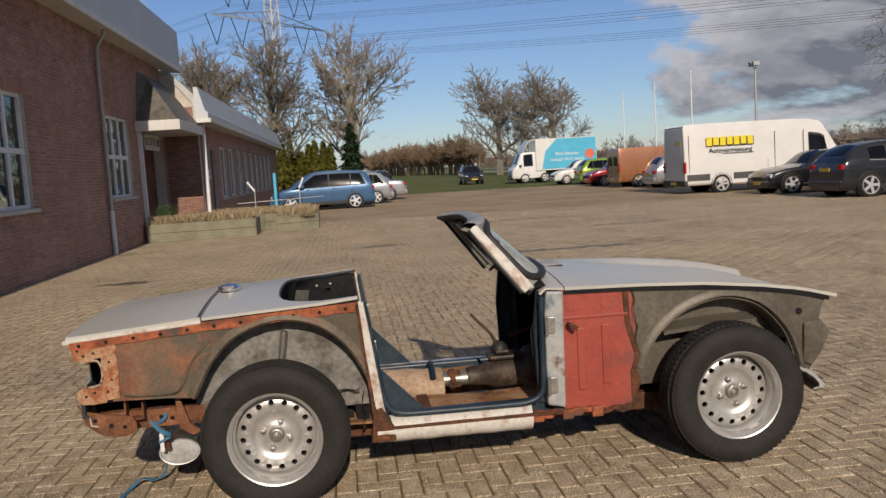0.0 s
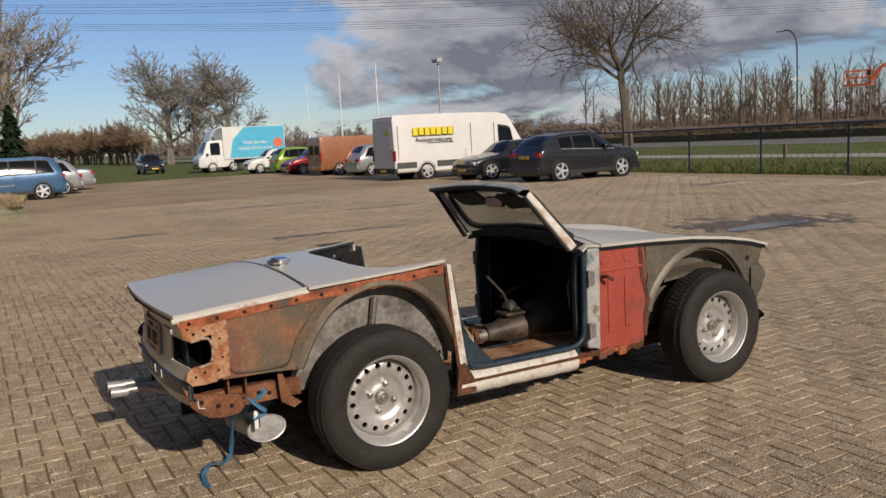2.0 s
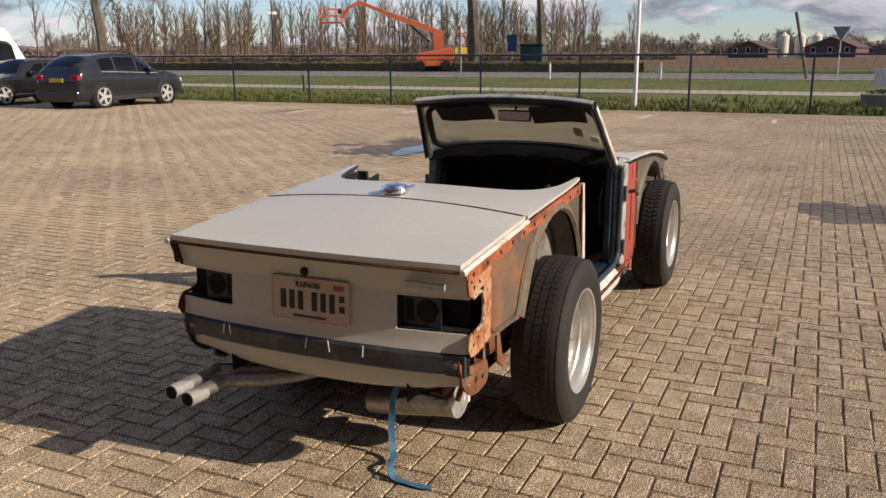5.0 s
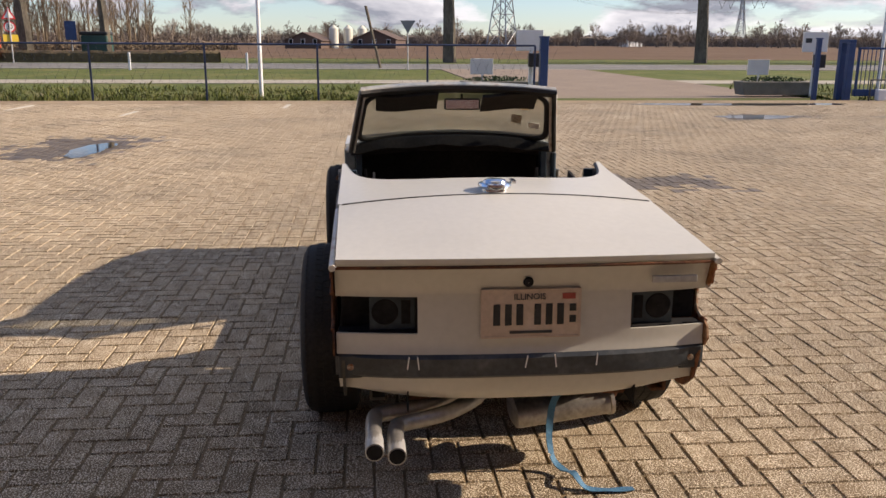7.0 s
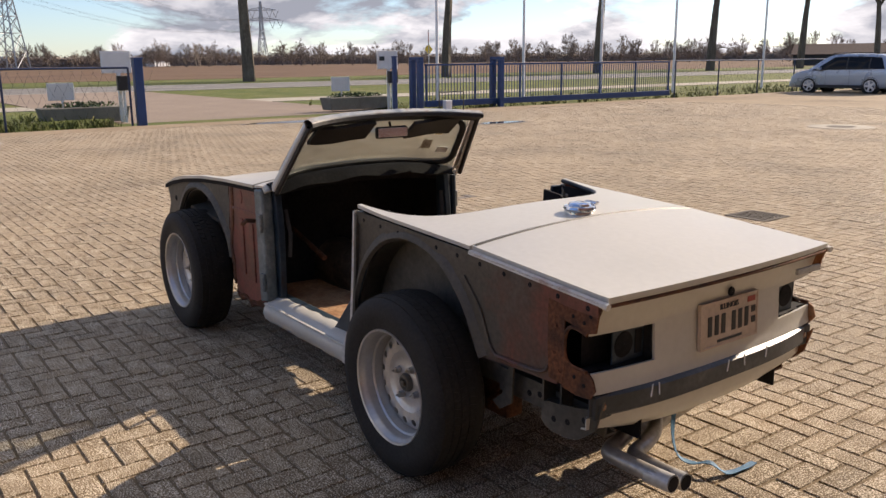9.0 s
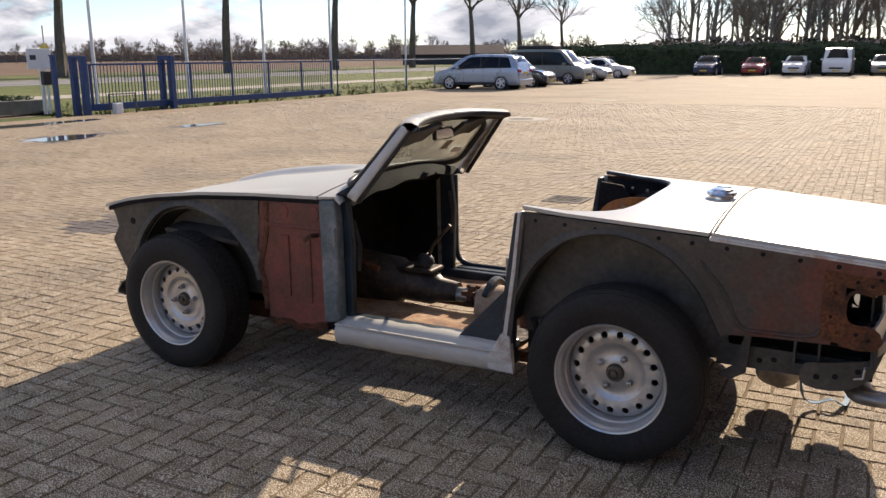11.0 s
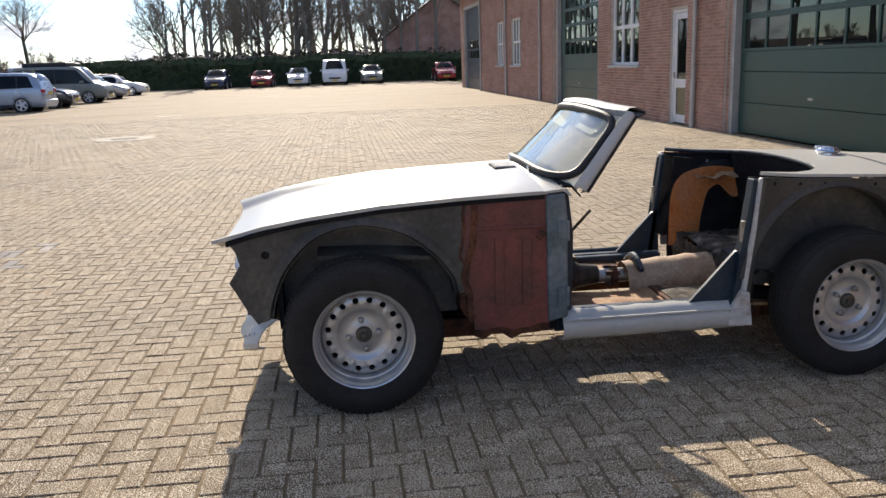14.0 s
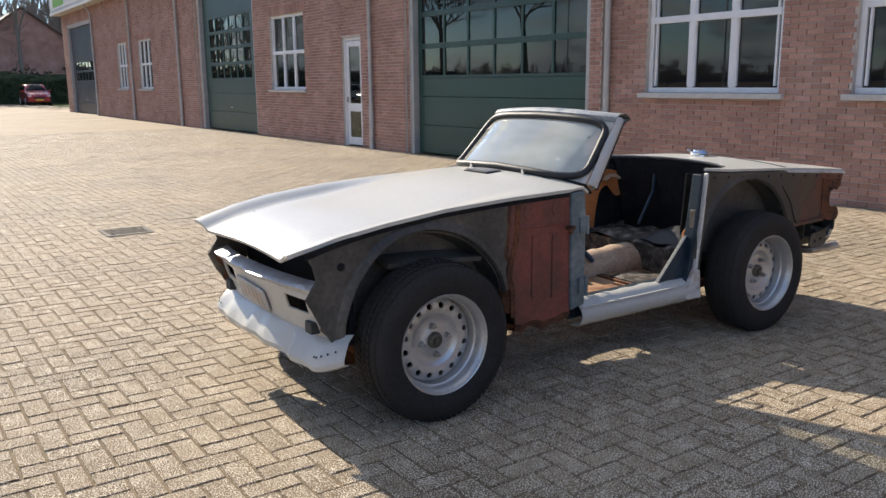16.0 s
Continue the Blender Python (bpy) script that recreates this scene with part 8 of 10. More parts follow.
C_WHITE = paint("white_vehicle_paint", (0.72, 0.71, 0.68), 0.0, 0.3)
C_GREY = paint("dark_grey_metallic_paint", (0.034, 0.036, 0.042), 0.5, 0.22)
C_BLACK = paint("black_vehicle_paint", (0.010, 0.011, 0.013))
C_COPPER = paint("copper_orange_paint", (0.36, 0.15, 0.07))
C_SILVER = paint("silver_vehicle_paint", (0.42, 0.43, 0.44), 0.6)
C_RED = paint("red_vehicle_paint", (0.28, 0.012, 0.02))
C_LIME = paint("lime_green_paint", (0.22, 0.36, 0.02))
C_BLUE = paint("blue_metallic_paint", (0.055, 0.135, 0.26))
C_ICE = paint("pale_ice_blue_paint", (0.36, 0.42, 0.50), 0.4)
C_NAVY = paint("navy_paint", (0.02, 0.03, 0.08))
C_OLD = paint("faded_grey_green_paint", (0.22, 0.23, 0.20), 0.1, 0.4)
M_YELLOW = mat("yellow_lettering", [(0.72, 0.56, 0.02), (0.78, 0.62, 0.03)], 5, 0.5, 0, 0, 30, 0.05)
M_INK = mat("black_lettering", [(0.015, 0.015, 0.017), (0.02, 0.02, 0.022)], 5, 0.5, 0, 0, 30, 0.05)
M_CYAN = mat("cyan_box_panel", [(0.05, 0.38, 0.58), (0.07, 0.44, 0.64)], 2, 0.4, 0, 0.02, 30, 0.05)
M_WARM = mat("orange_red_disc", [(0.62, 0.13, 0.07), (0.7, 0.16, 0.09)], 2, 0.4, 0, 0.02, 30, 0.05)


# row along the fence
wv = vehicle("white_van", "white high-roof panel van with yellow lettering on its side", "bigvan", 6.85, 2.04, 16.52, 26.45, 0, C_WHITE, windows=[(1.55, 2.30)], wheel_r=0.35, axles=(0.21, 0.845), zl=0.32, scale_h=0.985, cladding=M_TRIMBLACK, closed_to=1)
for k in range(7):
    part("letter_bar", Mesh().box(-2.57 + 0.27 * k, -2.35 + 0.27 * k, -1.046, -1.036, 1.78 + 0.02 * (k % 2), 2.10), M_YELLOW, wv)
    part("letter_shadow", Mesh().box(-2.55 + 0.27 * k, -2.32 + 0.27 * k, -1.038, -1.030, 1.76, 2.07), M_INK, wv)
lettering(wv, "Autovermietung", 0.26, Matrix.Translation((-1.62, -1.034, 1.60)) @ pose(0, 0, 0, 90, 0, 0), M_INK)
part("underline", Mesh().box(-1.95, -0.70, -1.046, -1.034, 1.47, 1.49), M_INK, wv)
for xa_, xb_ in ((-3.35, -2.45), (-1.52, 1.90), (2.80, 3.20)):
    part("side_trim", Mesh().box(xa_, xb_, -1.03, -0.99, 0.50, 0.74), M_PLASTGREY, wv, "grey plastic rubbing strip", bevel=0.01)
for xq in (-3.25, 0.15, 1.30, 2.45):
    part("panel_seam", Mesh().box(xq - 0.006, xq + 0.006, -1.026, -1.0, 0.76, 2.2 if xq < 2 else 1.2), M_PLASTGREY, wv)
part("rear_lettering", Mesh().box(-3.442, -3.428, -0.62, -0.2, 1.85, 2.0), M_YELLOW, wv)
vehicle("suv", "dark grey metallic compact suv with roof rails", "suv", 4.39, 1.83, 16.75, 18.72, 0, C_GREY, wheel_r=0.35, axles=(0.195, 0.79), rails=True, windows=[(-1.35, -0.82), (-0.76, 0.06), (0.12, 0.95)])
vehicle("sedan", "black saloon car with multi-spoke wheels", "sedan", 4.5, 1.76, 16.8, 22.75, 180, C_BLACK, wheel_r=0.33, axles=(0.21, 0.83))
vehicle("small_hatchback", "silver small hatchback car", "hatch", 3.9, 1.7, 16.6, 33.4, 0, C_SILVER, wheel_r=0.30)
vehicle("orange_van", "copper orange panel van with black rear", "midvan", 4.9, 1.9, 16.6, 37.0, 0, C_COPPER, windows=[(1.0, 1.75)], wheel_r=0.33, axles=(0.21, 0.815), zl=0.28)
vehicle("red_hatchback", "red small hatchback car", "hatch", 4.0, 1.72, 16.0, 41.4, 180, C_RED, wheel_r=0.30)
vehicle("green_hatchback", "lime green small hatchback car", "hatch", 3.6, 1.62, 16.4, 45.2, 0, C_LIME, wheel_r=0.29, scale_h=1.03)
wh = vehicle("white_hatchback", "white small car with coloured side stripes", "hatch", 3.7, 1.62, 15.9, 49.2, 180, C_WHITE, wheel_r=0.29)
part("stripe", Mesh().box(-0.9, 0.5, 0.80, 0.822, 0.55, 0.75), M_CYAN, wh)
part("stripe", Mesh().box(-0.9, 0.2, 0.80, 0.824, 0.48, 0.55), M_WARM, wh)
vehicle("black_hatchback", "small black hatchback facing the yard", "hatch", 3.9, 1.68, 11.2, 66.0, -90, C_BLACK, wheel_r=0.30)


def box_truck():
    t = vehicle("box_truck", "white box truck with a large cyan advertising panel", "midvan", 2.6, 2.0, 14.4, 58.6, 180, C_WHITE, windows=[(-0.3, 0.35)], wheel_r=0.34, axles=(0.02, 0.62), zl=0.32, scale_h=1.15, cladding=M_TRIMBLACK)
    bx = Mesh().box(-5.3, -0.55, -1.1, 1.1, 0.85, 3.25)
    part("cargo_box", bx, C_WHITE, t, bevel=0.03)
    part("wind_deflector", Mesh().grid([[(-0.6, y, 3.22), (-0.25, y * 0.98, 3.18), (0.05, y * 0.96, 2.98), (0.28, y * 0.92, 2.62), (0.36, y * 0.88, 2.28)] for y in np.linspace(-1.05, 1.05, 7)]), C_WHITE, t, smooth=60, solid=0.05)
    part("side_poster", Mesh().prism([(-5.25, 0.95), (-5.25, 3.2), (-2.2, 3.2), (-1.3, 2.3), (-1.0, 0.95)], lambda u, v, d: (u, 1.1 + d, v), 0.004, 0.014), M_CYAN, t)
    part("poster_disc", Mesh().lathe([(0.001, 0.02), (0.36, 0.02), (0.37, 0.01)], 28, Matrix.Translation((-4.75, 1.10, 1.95)) @ pose(0, 0, 0, -90, 0, 0)), M_WARM, t)
    for k, txt in enumerate(("Vele banden", "maken licht werk")):
        lettering(t, txt, 0.38, Matrix.Translation((-3.0 + 0.0 * k, 1.118, 2.05 - 0.42 * k)) @ pose(0, 0, 0, 90, 0, 180), M_SIGN)
    part("chassis", Mesh().box(-5.2, -0.4, -0.45, 0.45, 0.5, 0.85), M_TRIMBLACK, t)
    for sgn in (-1, 1):
        m = Matrix.Translation((-4.0, sgn * 0.9, 0.34)) @ pose(0, 0, 0, -90 * sgn, 0, 0)
        part("rear_wheel", Mesh().lathe([(0.02, 0.06), (0.2, 0.08), (0.3, 0.11), (0.34, 0.09), (0.34, -0.15)], 24, m), M_RUBBER, t, smooth=40)


box_truck()
# beside the workshop
vehicle("blue_mpv", "blue metallic family car parked nose to the workshop", "mpv", 4.47, 1.83, -0.55, 32.3, 180, C_BLUE, wheel_r=0.33, axles=(0.19, 0.80), scale_h=0.97)
vehicle("grey_hatchback", "beige-grey hatchback mostly hidden behind other cars", "hatch", 4.1, 1.75, 0.6, 35.6, 180, C_SILVER, wheel_r=0.31)
vehicle("silver_sedan", "silver-white saloon car parked nose to the workshop", "sedan", 4.7, 1.8, 1.2, 38.9, 180, C_SILVER, wheel_r=0.33)
vehicle("dark_estate", "dark estate car behind the silver saloon", "mpv", 4.5, 1.8, 1.0, 43.0, 180, C_BLACK, wheel_r=0.33, scale_h=0.9)
# along the grass, towards the gate side
vehicle("ice_blue_mpv", "pale ice-blue people carrier with tinted windows", "mpv", 4.8, 1.8, 17.45, -35.3, 0, C_ICE, wheel_r=0.33, axles=(0.20, 0.79), rails=True)
vehicle("dark_hatchback", "dark low hatchback beside the people carrier", "hatch", 4.1, 1.7, 17.0, -38.6, 180, C_GREY, wheel_r=0.31)
cv = vehicle("camper_van", "faded grey camper van with a roof box", "midvan", 4.7, 1.85, 17.2, -44.5, 180, C_OLD, wheel_r=0.33, zl=0.28)
part("roof_box", Mesh().box(-1.9, 0.4, -0.75, 0.75, 1.99, 2.22), M_TRIMBLACK, cv, bevel=0.06)
vehicle("silver_estate", "silver estate car in low sun", "hatch", 4.4, 1.75, 17.4, -50.0, 180, C_SILVER, wheel_r=0.31)
vehicle("white_coupe", "white low car in the row by the hedge", "sedan", 4.4, 1.75, 17.8, -57.0, 180, C_WHITE, wheel_r=0.31)
# row in front of the hedge
for nm, lb, sh, L, W, x, col, sc in (("navy_hatchback", "navy blue hatchback in front of the hedge", "hatch", 4.0, 1.7, 12.0, C_NAVY, 1.0), ("red_coupe", "low red car in front of the hedge", "sedan", 4.2, 1.7, 8.4, C_RED, 0.95), ("white_sedan", "old white saloon in front of the hedge", "sedan", 4.4, 1.7, 5.5, C_WHITE, 1.0),
                                     ("dark_sedan", "dark grey-green saloon in front of the hedge", "sedan", 4.4, 1.7, -0.4, C_OLD, 1.02), ("red_sedan", "red hatchback beyond the workshop corner", "hatch", 4.0, 1.7, -6.4, C_RED, 1.0)):
    vehicle(nm, lb, sh, L, W, x, -66.0, 90, col, wheel_r=0.31, scale_h=sc)
vehicle("white_transit_van", "white delivery van facing the yard before the hedge", "midvan", 4.9, 1.98, 2.6, -65.5, 90, C_WHITE, windows=[(1.0, 1.75)], wheel_r=0.34, zl=0.3)


# ---- trees, hedge, lift, pylons, distance ----
M_BARK = mat("grey_brown_bark", [(0.07, 0.058, 0.043), (0.12, 0.10, 0.077), (0.16, 0.14, 0.105)], 2.0, 0.9, 0, 0.8, 14, 0.3, 0.2, 0.03, 0.22, stretch=(1, 1, 0.3))
M_TWIG = mat("bare_twigs", [(0.095, 0.07, 0.05), (0.15, 0.115, 0.083)], 0.5, 0.9, 0, 0.0, 14, 0.2, 0.2)
# pale grey bark and twigs, lightened to paint haze over the backlit hedge trees
M_PALEBARK = mat("pale_grey_haze_bark", [(0.13, 0.115, 0.095), (0.20, 0.18, 0.15), (0.25, 0.23, 0.19)], 2.0, 0.9, 0, 0.5, 14, 0.3, 0.2, 0.03, 0.22, stretch=(1, 1, 0.3))
M_PALETWIG = mat("pale_grey_haze_twigs", [(0.19, 0.165, 0.135), (0.27, 0.235, 0.195)], 0.5, 0.9, 0, 0.0, 14, 0.2, 0.2)
# twig brown lightened: distance haze is put into the base colour
M_FARTWIG = mat("haze_tinted_far_twigs", [(0.17, 0.14, 0.115), (0.22, 0.18, 0.15)], 0.08, 0.95, 0, 0.0, 3, 0.2, 0.1)
M_BROWNTWIG = mat("brown_dense_twigs", [(0.16, 0.11, 0.072), (0.23, 0.165, 0.11)], 0.2, 0.95, 0, 0.0, 3, 0.2, 0.1)
M_COPSE = mat("brown_slender_stems", [(0.12, 0.088, 0.06), (0.19, 0.145, 0.10)], 0.2, 0.95, 0, 0.0, 6, 0.25, 0.15)
M_HEDGE = mat("dark_hedge_leaves", [(0.012, 0.022, 0.010), (0.03, 0.042, 0.018), (0.055, 0.06, 0.028)], 2.0, 0.8, 0, 0.4, 30, 0.35, 0.2, island=0.35)
M_BROWNHEDGE = mat("brown_winter_hedge", [(0.075, 0.056, 0.03), (0.13, 0.10, 0.055)], 2.0, 0.9, 0, 0.4, 30, 0.3, 0.2, island=0.3)
M_CONIFER = mat("spruce_needles", [(0.012, 0.03, 0.014), (0.03, 0.055, 0.022)], 3, 0.8, 0, 0.4, 30, 0.3, 0.2, island=0.3)
M_GOLDCYP = mat("yellow_green_cypress", [(0.10, 0.10, 0.018), (0.17, 0.155, 0.03)], 3, 0.8, 0, 0.4, 30, 0.3, 0.2, island=0.3)


def branch_mesh(seed, h, r0, fork, spread, depth, kids, up=0.35, droop=0.0, twig=0.006, ratio=0.66, sides=5):
    """Trunk and twig meshes of a leafless tree, grown limb by limb."""
    rng = random.Random(seed)
    trunk, twigs = Mesh(), Mesh()

    def grow(p, d, ln, r, lev):
        n = 4 if lev < 2 else 2
        pts, rs = [p], [r]
        q = p
        for i in range(n):
            d = (d + Vector((rng.gauss(0, 1), rng.gauss(0, 1), rng.gauss(0, 0.6) + up * 0.5 - droop * lev * 0.3)) * (0.13 if lev else 0.03)).normalized()
            q = q + d * ln / n
            pts.append(q)
            rs.append(max(twig * 0.5, lerp(r, r * 0.55, (i + 1) / n)))
        (trunk if lev < 2 else twigs).tube(pts, rs, sides if lev == 0 else (4 if lev < 2 else 3))
        if lev >= depth:
            return
        m = kids[min(lev, len(kids) - 1)]
        for k in range(m):
            f = rng.uniform(0.35 if lev else fork, 1.0) if k else 1.0
            i = min(n - 1, int(f * n))
            b = pts[i].lerp(pts[i + 1], min(1.0, f * n - i))
            a = rng.uniform(0, 6.283)
            side = d.orthogonal().normalized()
            side = (side * math.cos(a) + d.cross(side) * math.sin(a)).normalized()
            sp = spread * rng.uniform(0.55, 1.25) * (0.45 if k == 0 else 1.0)
            nd = (d * math.cos(sp) + side * math.sin(sp) + Vector((0, 0, up * 0.25))).normalized()
            grow(b, nd, ln * ratio * rng.uniform(0.75, 1.15) * (1.0 if lev else 0.9), max(twig, rs[i] * (0.72 if k == 0 else (0.46 if lev == 0 and m > 8 else 0.55))), lev + 1)

    grow(Vector((0, 0, -0.3)), Vector((0, 0, 1)), h, r0, 0)
    return trunk, twigs


def tree_thing(name, label, seed, bark=None, twigs=None, **kw):
    t = thing(name, label, "tree")
    a, b = branch_mesh(seed, **kw)
    part("trunk", a, bark or M_BARK, t, smooth=60)
    part("crown", b, twigs or M_TWIG, t, "fine bare winter twigs")
    return t


ZT = gz(26) - 0.05
oak = tree_thing("oak_tree", "broad leafless oak with spreading crooked limbs", 12, h=8.3, r0=0.58, fork=0.80, spread=1.08, depth=5, kids=[6, 6, 5, 5, 4], up=0.14, ratio=0.70, twig=0.016)
oak.matrix_basis = pose(56.8, 60.2, ZT)
lane = tree_thing("lane_tree", "tall leafless roadside tree with a thick dark trunk", 31, h=11.0, r0=0.62, fork=0.8, spread=0.8, depth=5, kids=[6, 5, 4, 4, 4], up=0.4, ratio=0.62, twig=0.014)
lane.matrix_basis = pose(69, -6.8, ZT, 0, 0, 20)
rt = random.Random(3)
for x, y, s in ((69, -29, 1.0), (69, -51, 0.95), (69, -74, 1.0), (69, -96, 1.05), (69, -118, 1.0), (69, -141, 1.0), (69, -164, 0.95), (69, -190, 0.9), (69, 27.8, 1.0), (72, 22.3, 0.75)):
    copy_thing(lane, pose(x, y, ZT, 0, 0, rt.uniform(0, 360)) @ Matrix.Diagonal((s, s, s, 1)))
lime = tree_thing("park_tree", "large leafless tree with dense upright twigs", 47, bark=M_PALEBARK, twigs=M_PALETWIG, h=5.6, r0=0.30, fork=0.26, spread=0.74, depth=5, kids=[14, 7, 5, 4, 3], up=0.26, ratio=0.52, twig=0.018)
lime.matrix_basis = pose(-9.7, 60.8, -0.1) @ Matrix.Diagonal((1.25, 1.25, 1.13, 1))
for x, y, s in ((-4.8, 63.3, 0.97), (1.4, 63.5, 1.03), (-17, 62, 1.0), (-13, 78, 1.1), (23.6, 118.2, 1.2), (26.5, 114, 1.0), (29.8, 109.7, 1.12)):
    copy_thing(lime, pose(x, y, -0.1, 0, 0, rt.uniform(0, 360)) @ Matrix.Diagonal((s * 1.25, s * 1.25, s * 1.15, 1)))
# trees behind the hedge
alder = tree_thing("hedge_tree", "leafless grey tree rising behind the hedge", 58, bark=M_PALEBARK, twigs=M_PALETWIG, h=4.6, r0=0.22, fork=0.25, spread=0.75, depth=4, kids=[11, 6, 5, 4], up=0.36, ratio=0.62, twig=0.014)
alder.matrix_basis = pose(-24, -80, -0.1)
for k in range(14):
    x = -24 + k * 3.2 + rt.uniform(-1.5, 1.5)
    s = rt.uniform(0.9, 1.35)
    copy_thing(alder, pose(x, -78 - rt.uniform(0, 14), -0.1, 0, 0, rt.uniform(0, 360)) @ Matrix.Diagonal((s, s, s * 1.1, 1)))


def wood(name, label, seed, spots, kinds, material):
    """Many small bare trees in one mesh."""
    rng = random.Random(seed)
    bases = []
    for kw in kinds:
        a, b = branch_mesh(rng.randint(1, 999), **kw)
        v = np.array(a.v + b.v)
        f = a.f + [tuple(i + len(a.v) for i in q) for q in b.f]
        bases.append((v, f))
    V, F, n = [], [], 0
    for x, y, s in spots:
        v, f = bases[rng.randrange(len(bases))]
        a = rng.uniform(0, 6.283)
        c, d = math.cos(a) * s, math.sin(a) * s
        w = np.stack([v[:, 0] * c - v[:, 1] * d + x, v[:, 0] * d + v[:, 1] * c + y, v[:, 2] * s * rng.uniform(0.85, 1.15) + ZT], 1)
        V.append(w)
        F += [tuple(i + n for i in q) for q in f]
        n += len(v)
    me = bpy.data.meshes.new(name)
    me.from_pydata(np.concatenate(V).tolist(), [], F)
    me.materials.append(material)
    return tagged(new(name, me), label, "woodland", kind="stuff")


rw = random.Random(21)
SLIM = dict(h=9.6, r0=0.15, fork=0.34, spread=0.50, depth=3, kids=[16, 6, 3], up=0.45, ratio=0.27, twig=0.024, sides=4)
SLIM2 = dict(h=8.6, r0=0.13, fork=0.30, spread=0.62, depth=3, kids=[16, 6, 3], up=0.40, ratio=0.30, twig=0.024, sides=4)
spots = []
for k in range(230):
    f = rw.random()
    spots.append((lerp(112, 160, f) + rw.uniform(0, 34), lerp(126, 30, f) + rw.uniform(0, 22), rw.uniform(0.8, 1.2)))
back = []
for k in range(120):
    back.append((rw.uniform(-46, 19), -74 - rw.uniform(0, 34), rw.uniform(0.85, 1.3)))
wood("back_trees", "dense dark stand of leafless trees behind the hedge", 15, back, [dict(SLIM2, kids=[14, 6, 4], r0=0.2, twig=0.022), dict(SLIM, kids=[12, 6, 4], twig=0.022)], M_PALETWIG)
wood("copse", "copse of slender leafless trees beyond the road", 5, spots, [SLIM, SLIM2], M_COPSE)
ROUND = dict(h=4.0, r0=0.22, fork=0.22, spread=0.7, depth=4, kids=[8, 4, 4, 3], up=0.55, ratio=0.62, twig=0.045, sides=3)
far = []
for k in range(620):
    a = math.radians(rw.uniform(-72, 90))
    d = rw.uniform(330, 520)
    far.append((d * math.cos(a), d * math.sin(a), rw.uniform(0.8, 1.5)))
wood("far_woods", "distant belt of leafless trees on the horizon", 6, far, [ROUND, dict(ROUND, spread=1.0)], M_FARTWIG)
row = []
for k in range(90):
    f = k / 89
    row.append((lerp(9, 25, f) + rw.uniform(-1, 1), lerp(265, 143, f) + rw.uniform(-4, 10), rw.uniform(0.85, 1.1)))
wood("far_lane_trees", "row of brown leafless trees along the meadow", 9, row, [dict(ROUND, twig=0.03, kids=[8, 6, 5, 3])], M_BROWNTWIG)


def thicket(name, label, x0, y0, x1, y1, depth, h, n, size, material, seed, z=None, cat="hedge", kind="stuff"):
    """A hedge or belt of scrub made of leaf-like flakes over a dark core."""
    rng = random.Random(seed)
    t = thing(name, label, cat, kind=kind)
    d = Vector((x1 - x0, y1 - y0, 0))
    ln = d.length
    d.normalize()
    s = Vector((-d.y, d.x, 0))
    z = ZT if z is None else z
    core = Mesh()
    m = max(2, int(ln / max(0.5, h * 0.4)))
    rows = []
    for i in range(m + 1):
        p = Vector((x0, y0, z)) + d * (ln * i / m)
        hh = h * rng.uniform(0.84, 0.97)
        rows.append([p - s * depth * 0.45, p - s * depth * 0.42 + Vector((0, 0, hh * 0.8)), p + Vector((0, 0, hh)), p + s * depth * 0.42 + Vector((0, 0, hh * 0.8)), p + s * depth * 0.45])
    core.grid(rows)
    part("core", core, material, t)
    ms = Mesh()
    for _ in range(n):
        f, g = rng.random(), rng.random()
        hh = h * (0.93 + 0.07 * math.sin(f * ln * 1.7) + 0.05 * math.sin(f * ln * 5.1))
        side = -1 if rng.random() < 0.5 else 1
        zz = hh * rng.random() ** 0.8
        off = side * depth * (0.5 if zz < hh * 0.8 else 0.5 * rng.random())
        if zz > hh * 0.85:
            zz = hh * rng.uniform(0.9, 1.06)
        p = Vector((x0, y0, z)) + d * ln * f + s * off * rng.uniform(0.85, 1.1) + Vector((0, 0, zz))
        u = Vector((rng.gauss(0, 1), rng.gauss(0, 1), rng.gauss(0, 1))).normalized() * size * rng.uniform(0.6, 1.3)
        w = u.orthogonal().normalized() * size * 0.6
        ms.add([p - u, p + w, p + u, p - w], [(0, 1, 2, 3)])
    part("foliage", ms, material, t, kind="stuff")
    return t


thicket("hedge", "tall clipped dark evergreen hedge behind the parked cars", -22, -70.5, 26, -70.0, 1.6, 2.75, 9000, 0.11, M_HEDGE, 4, z=-0.1)
thicket("roadside_hedge", "low brown clipped hedge beyond the road", 66.5, 12, 66.5, 130, 1.2, 0.95, 4000, 0.10, M_BROWNHEDGE, 5)
thicket("far_scrub", "low dark belt of scrub on the horizon", 420, -600, 520, 60, 12, 6.0, 12000, 0.7, M_FARTWIG, 6, cat="scrub")
thicket("far_scrub", "low dark belt of scrub on the horizon", 520, 60, 90, 520, 12, 5.5, 12000, 0.7, M_FARTWIG, 7, cat="scrub")
thicket("far_scrub", "low dark belt of scrub on the horizon", 420, -600, 60, -560, 12, 6, 1500, 1.6, M_FARTWIG, 8, cat="scrub")
thicket("back_scrub", "grey-brown scrub behind the hedge", -46, -84, 20, -81, 6, 3.2, 9000, 0.22, M_FARTWIG, 19, cat="scrub", z=-0.1)
thicket("copse_undergrowth", "dark brown undergrowth below the copse", 116, 128, 166, 26, 8, 1.5, 9000, 0.22, M_COPSE, 9, cat="scrub")


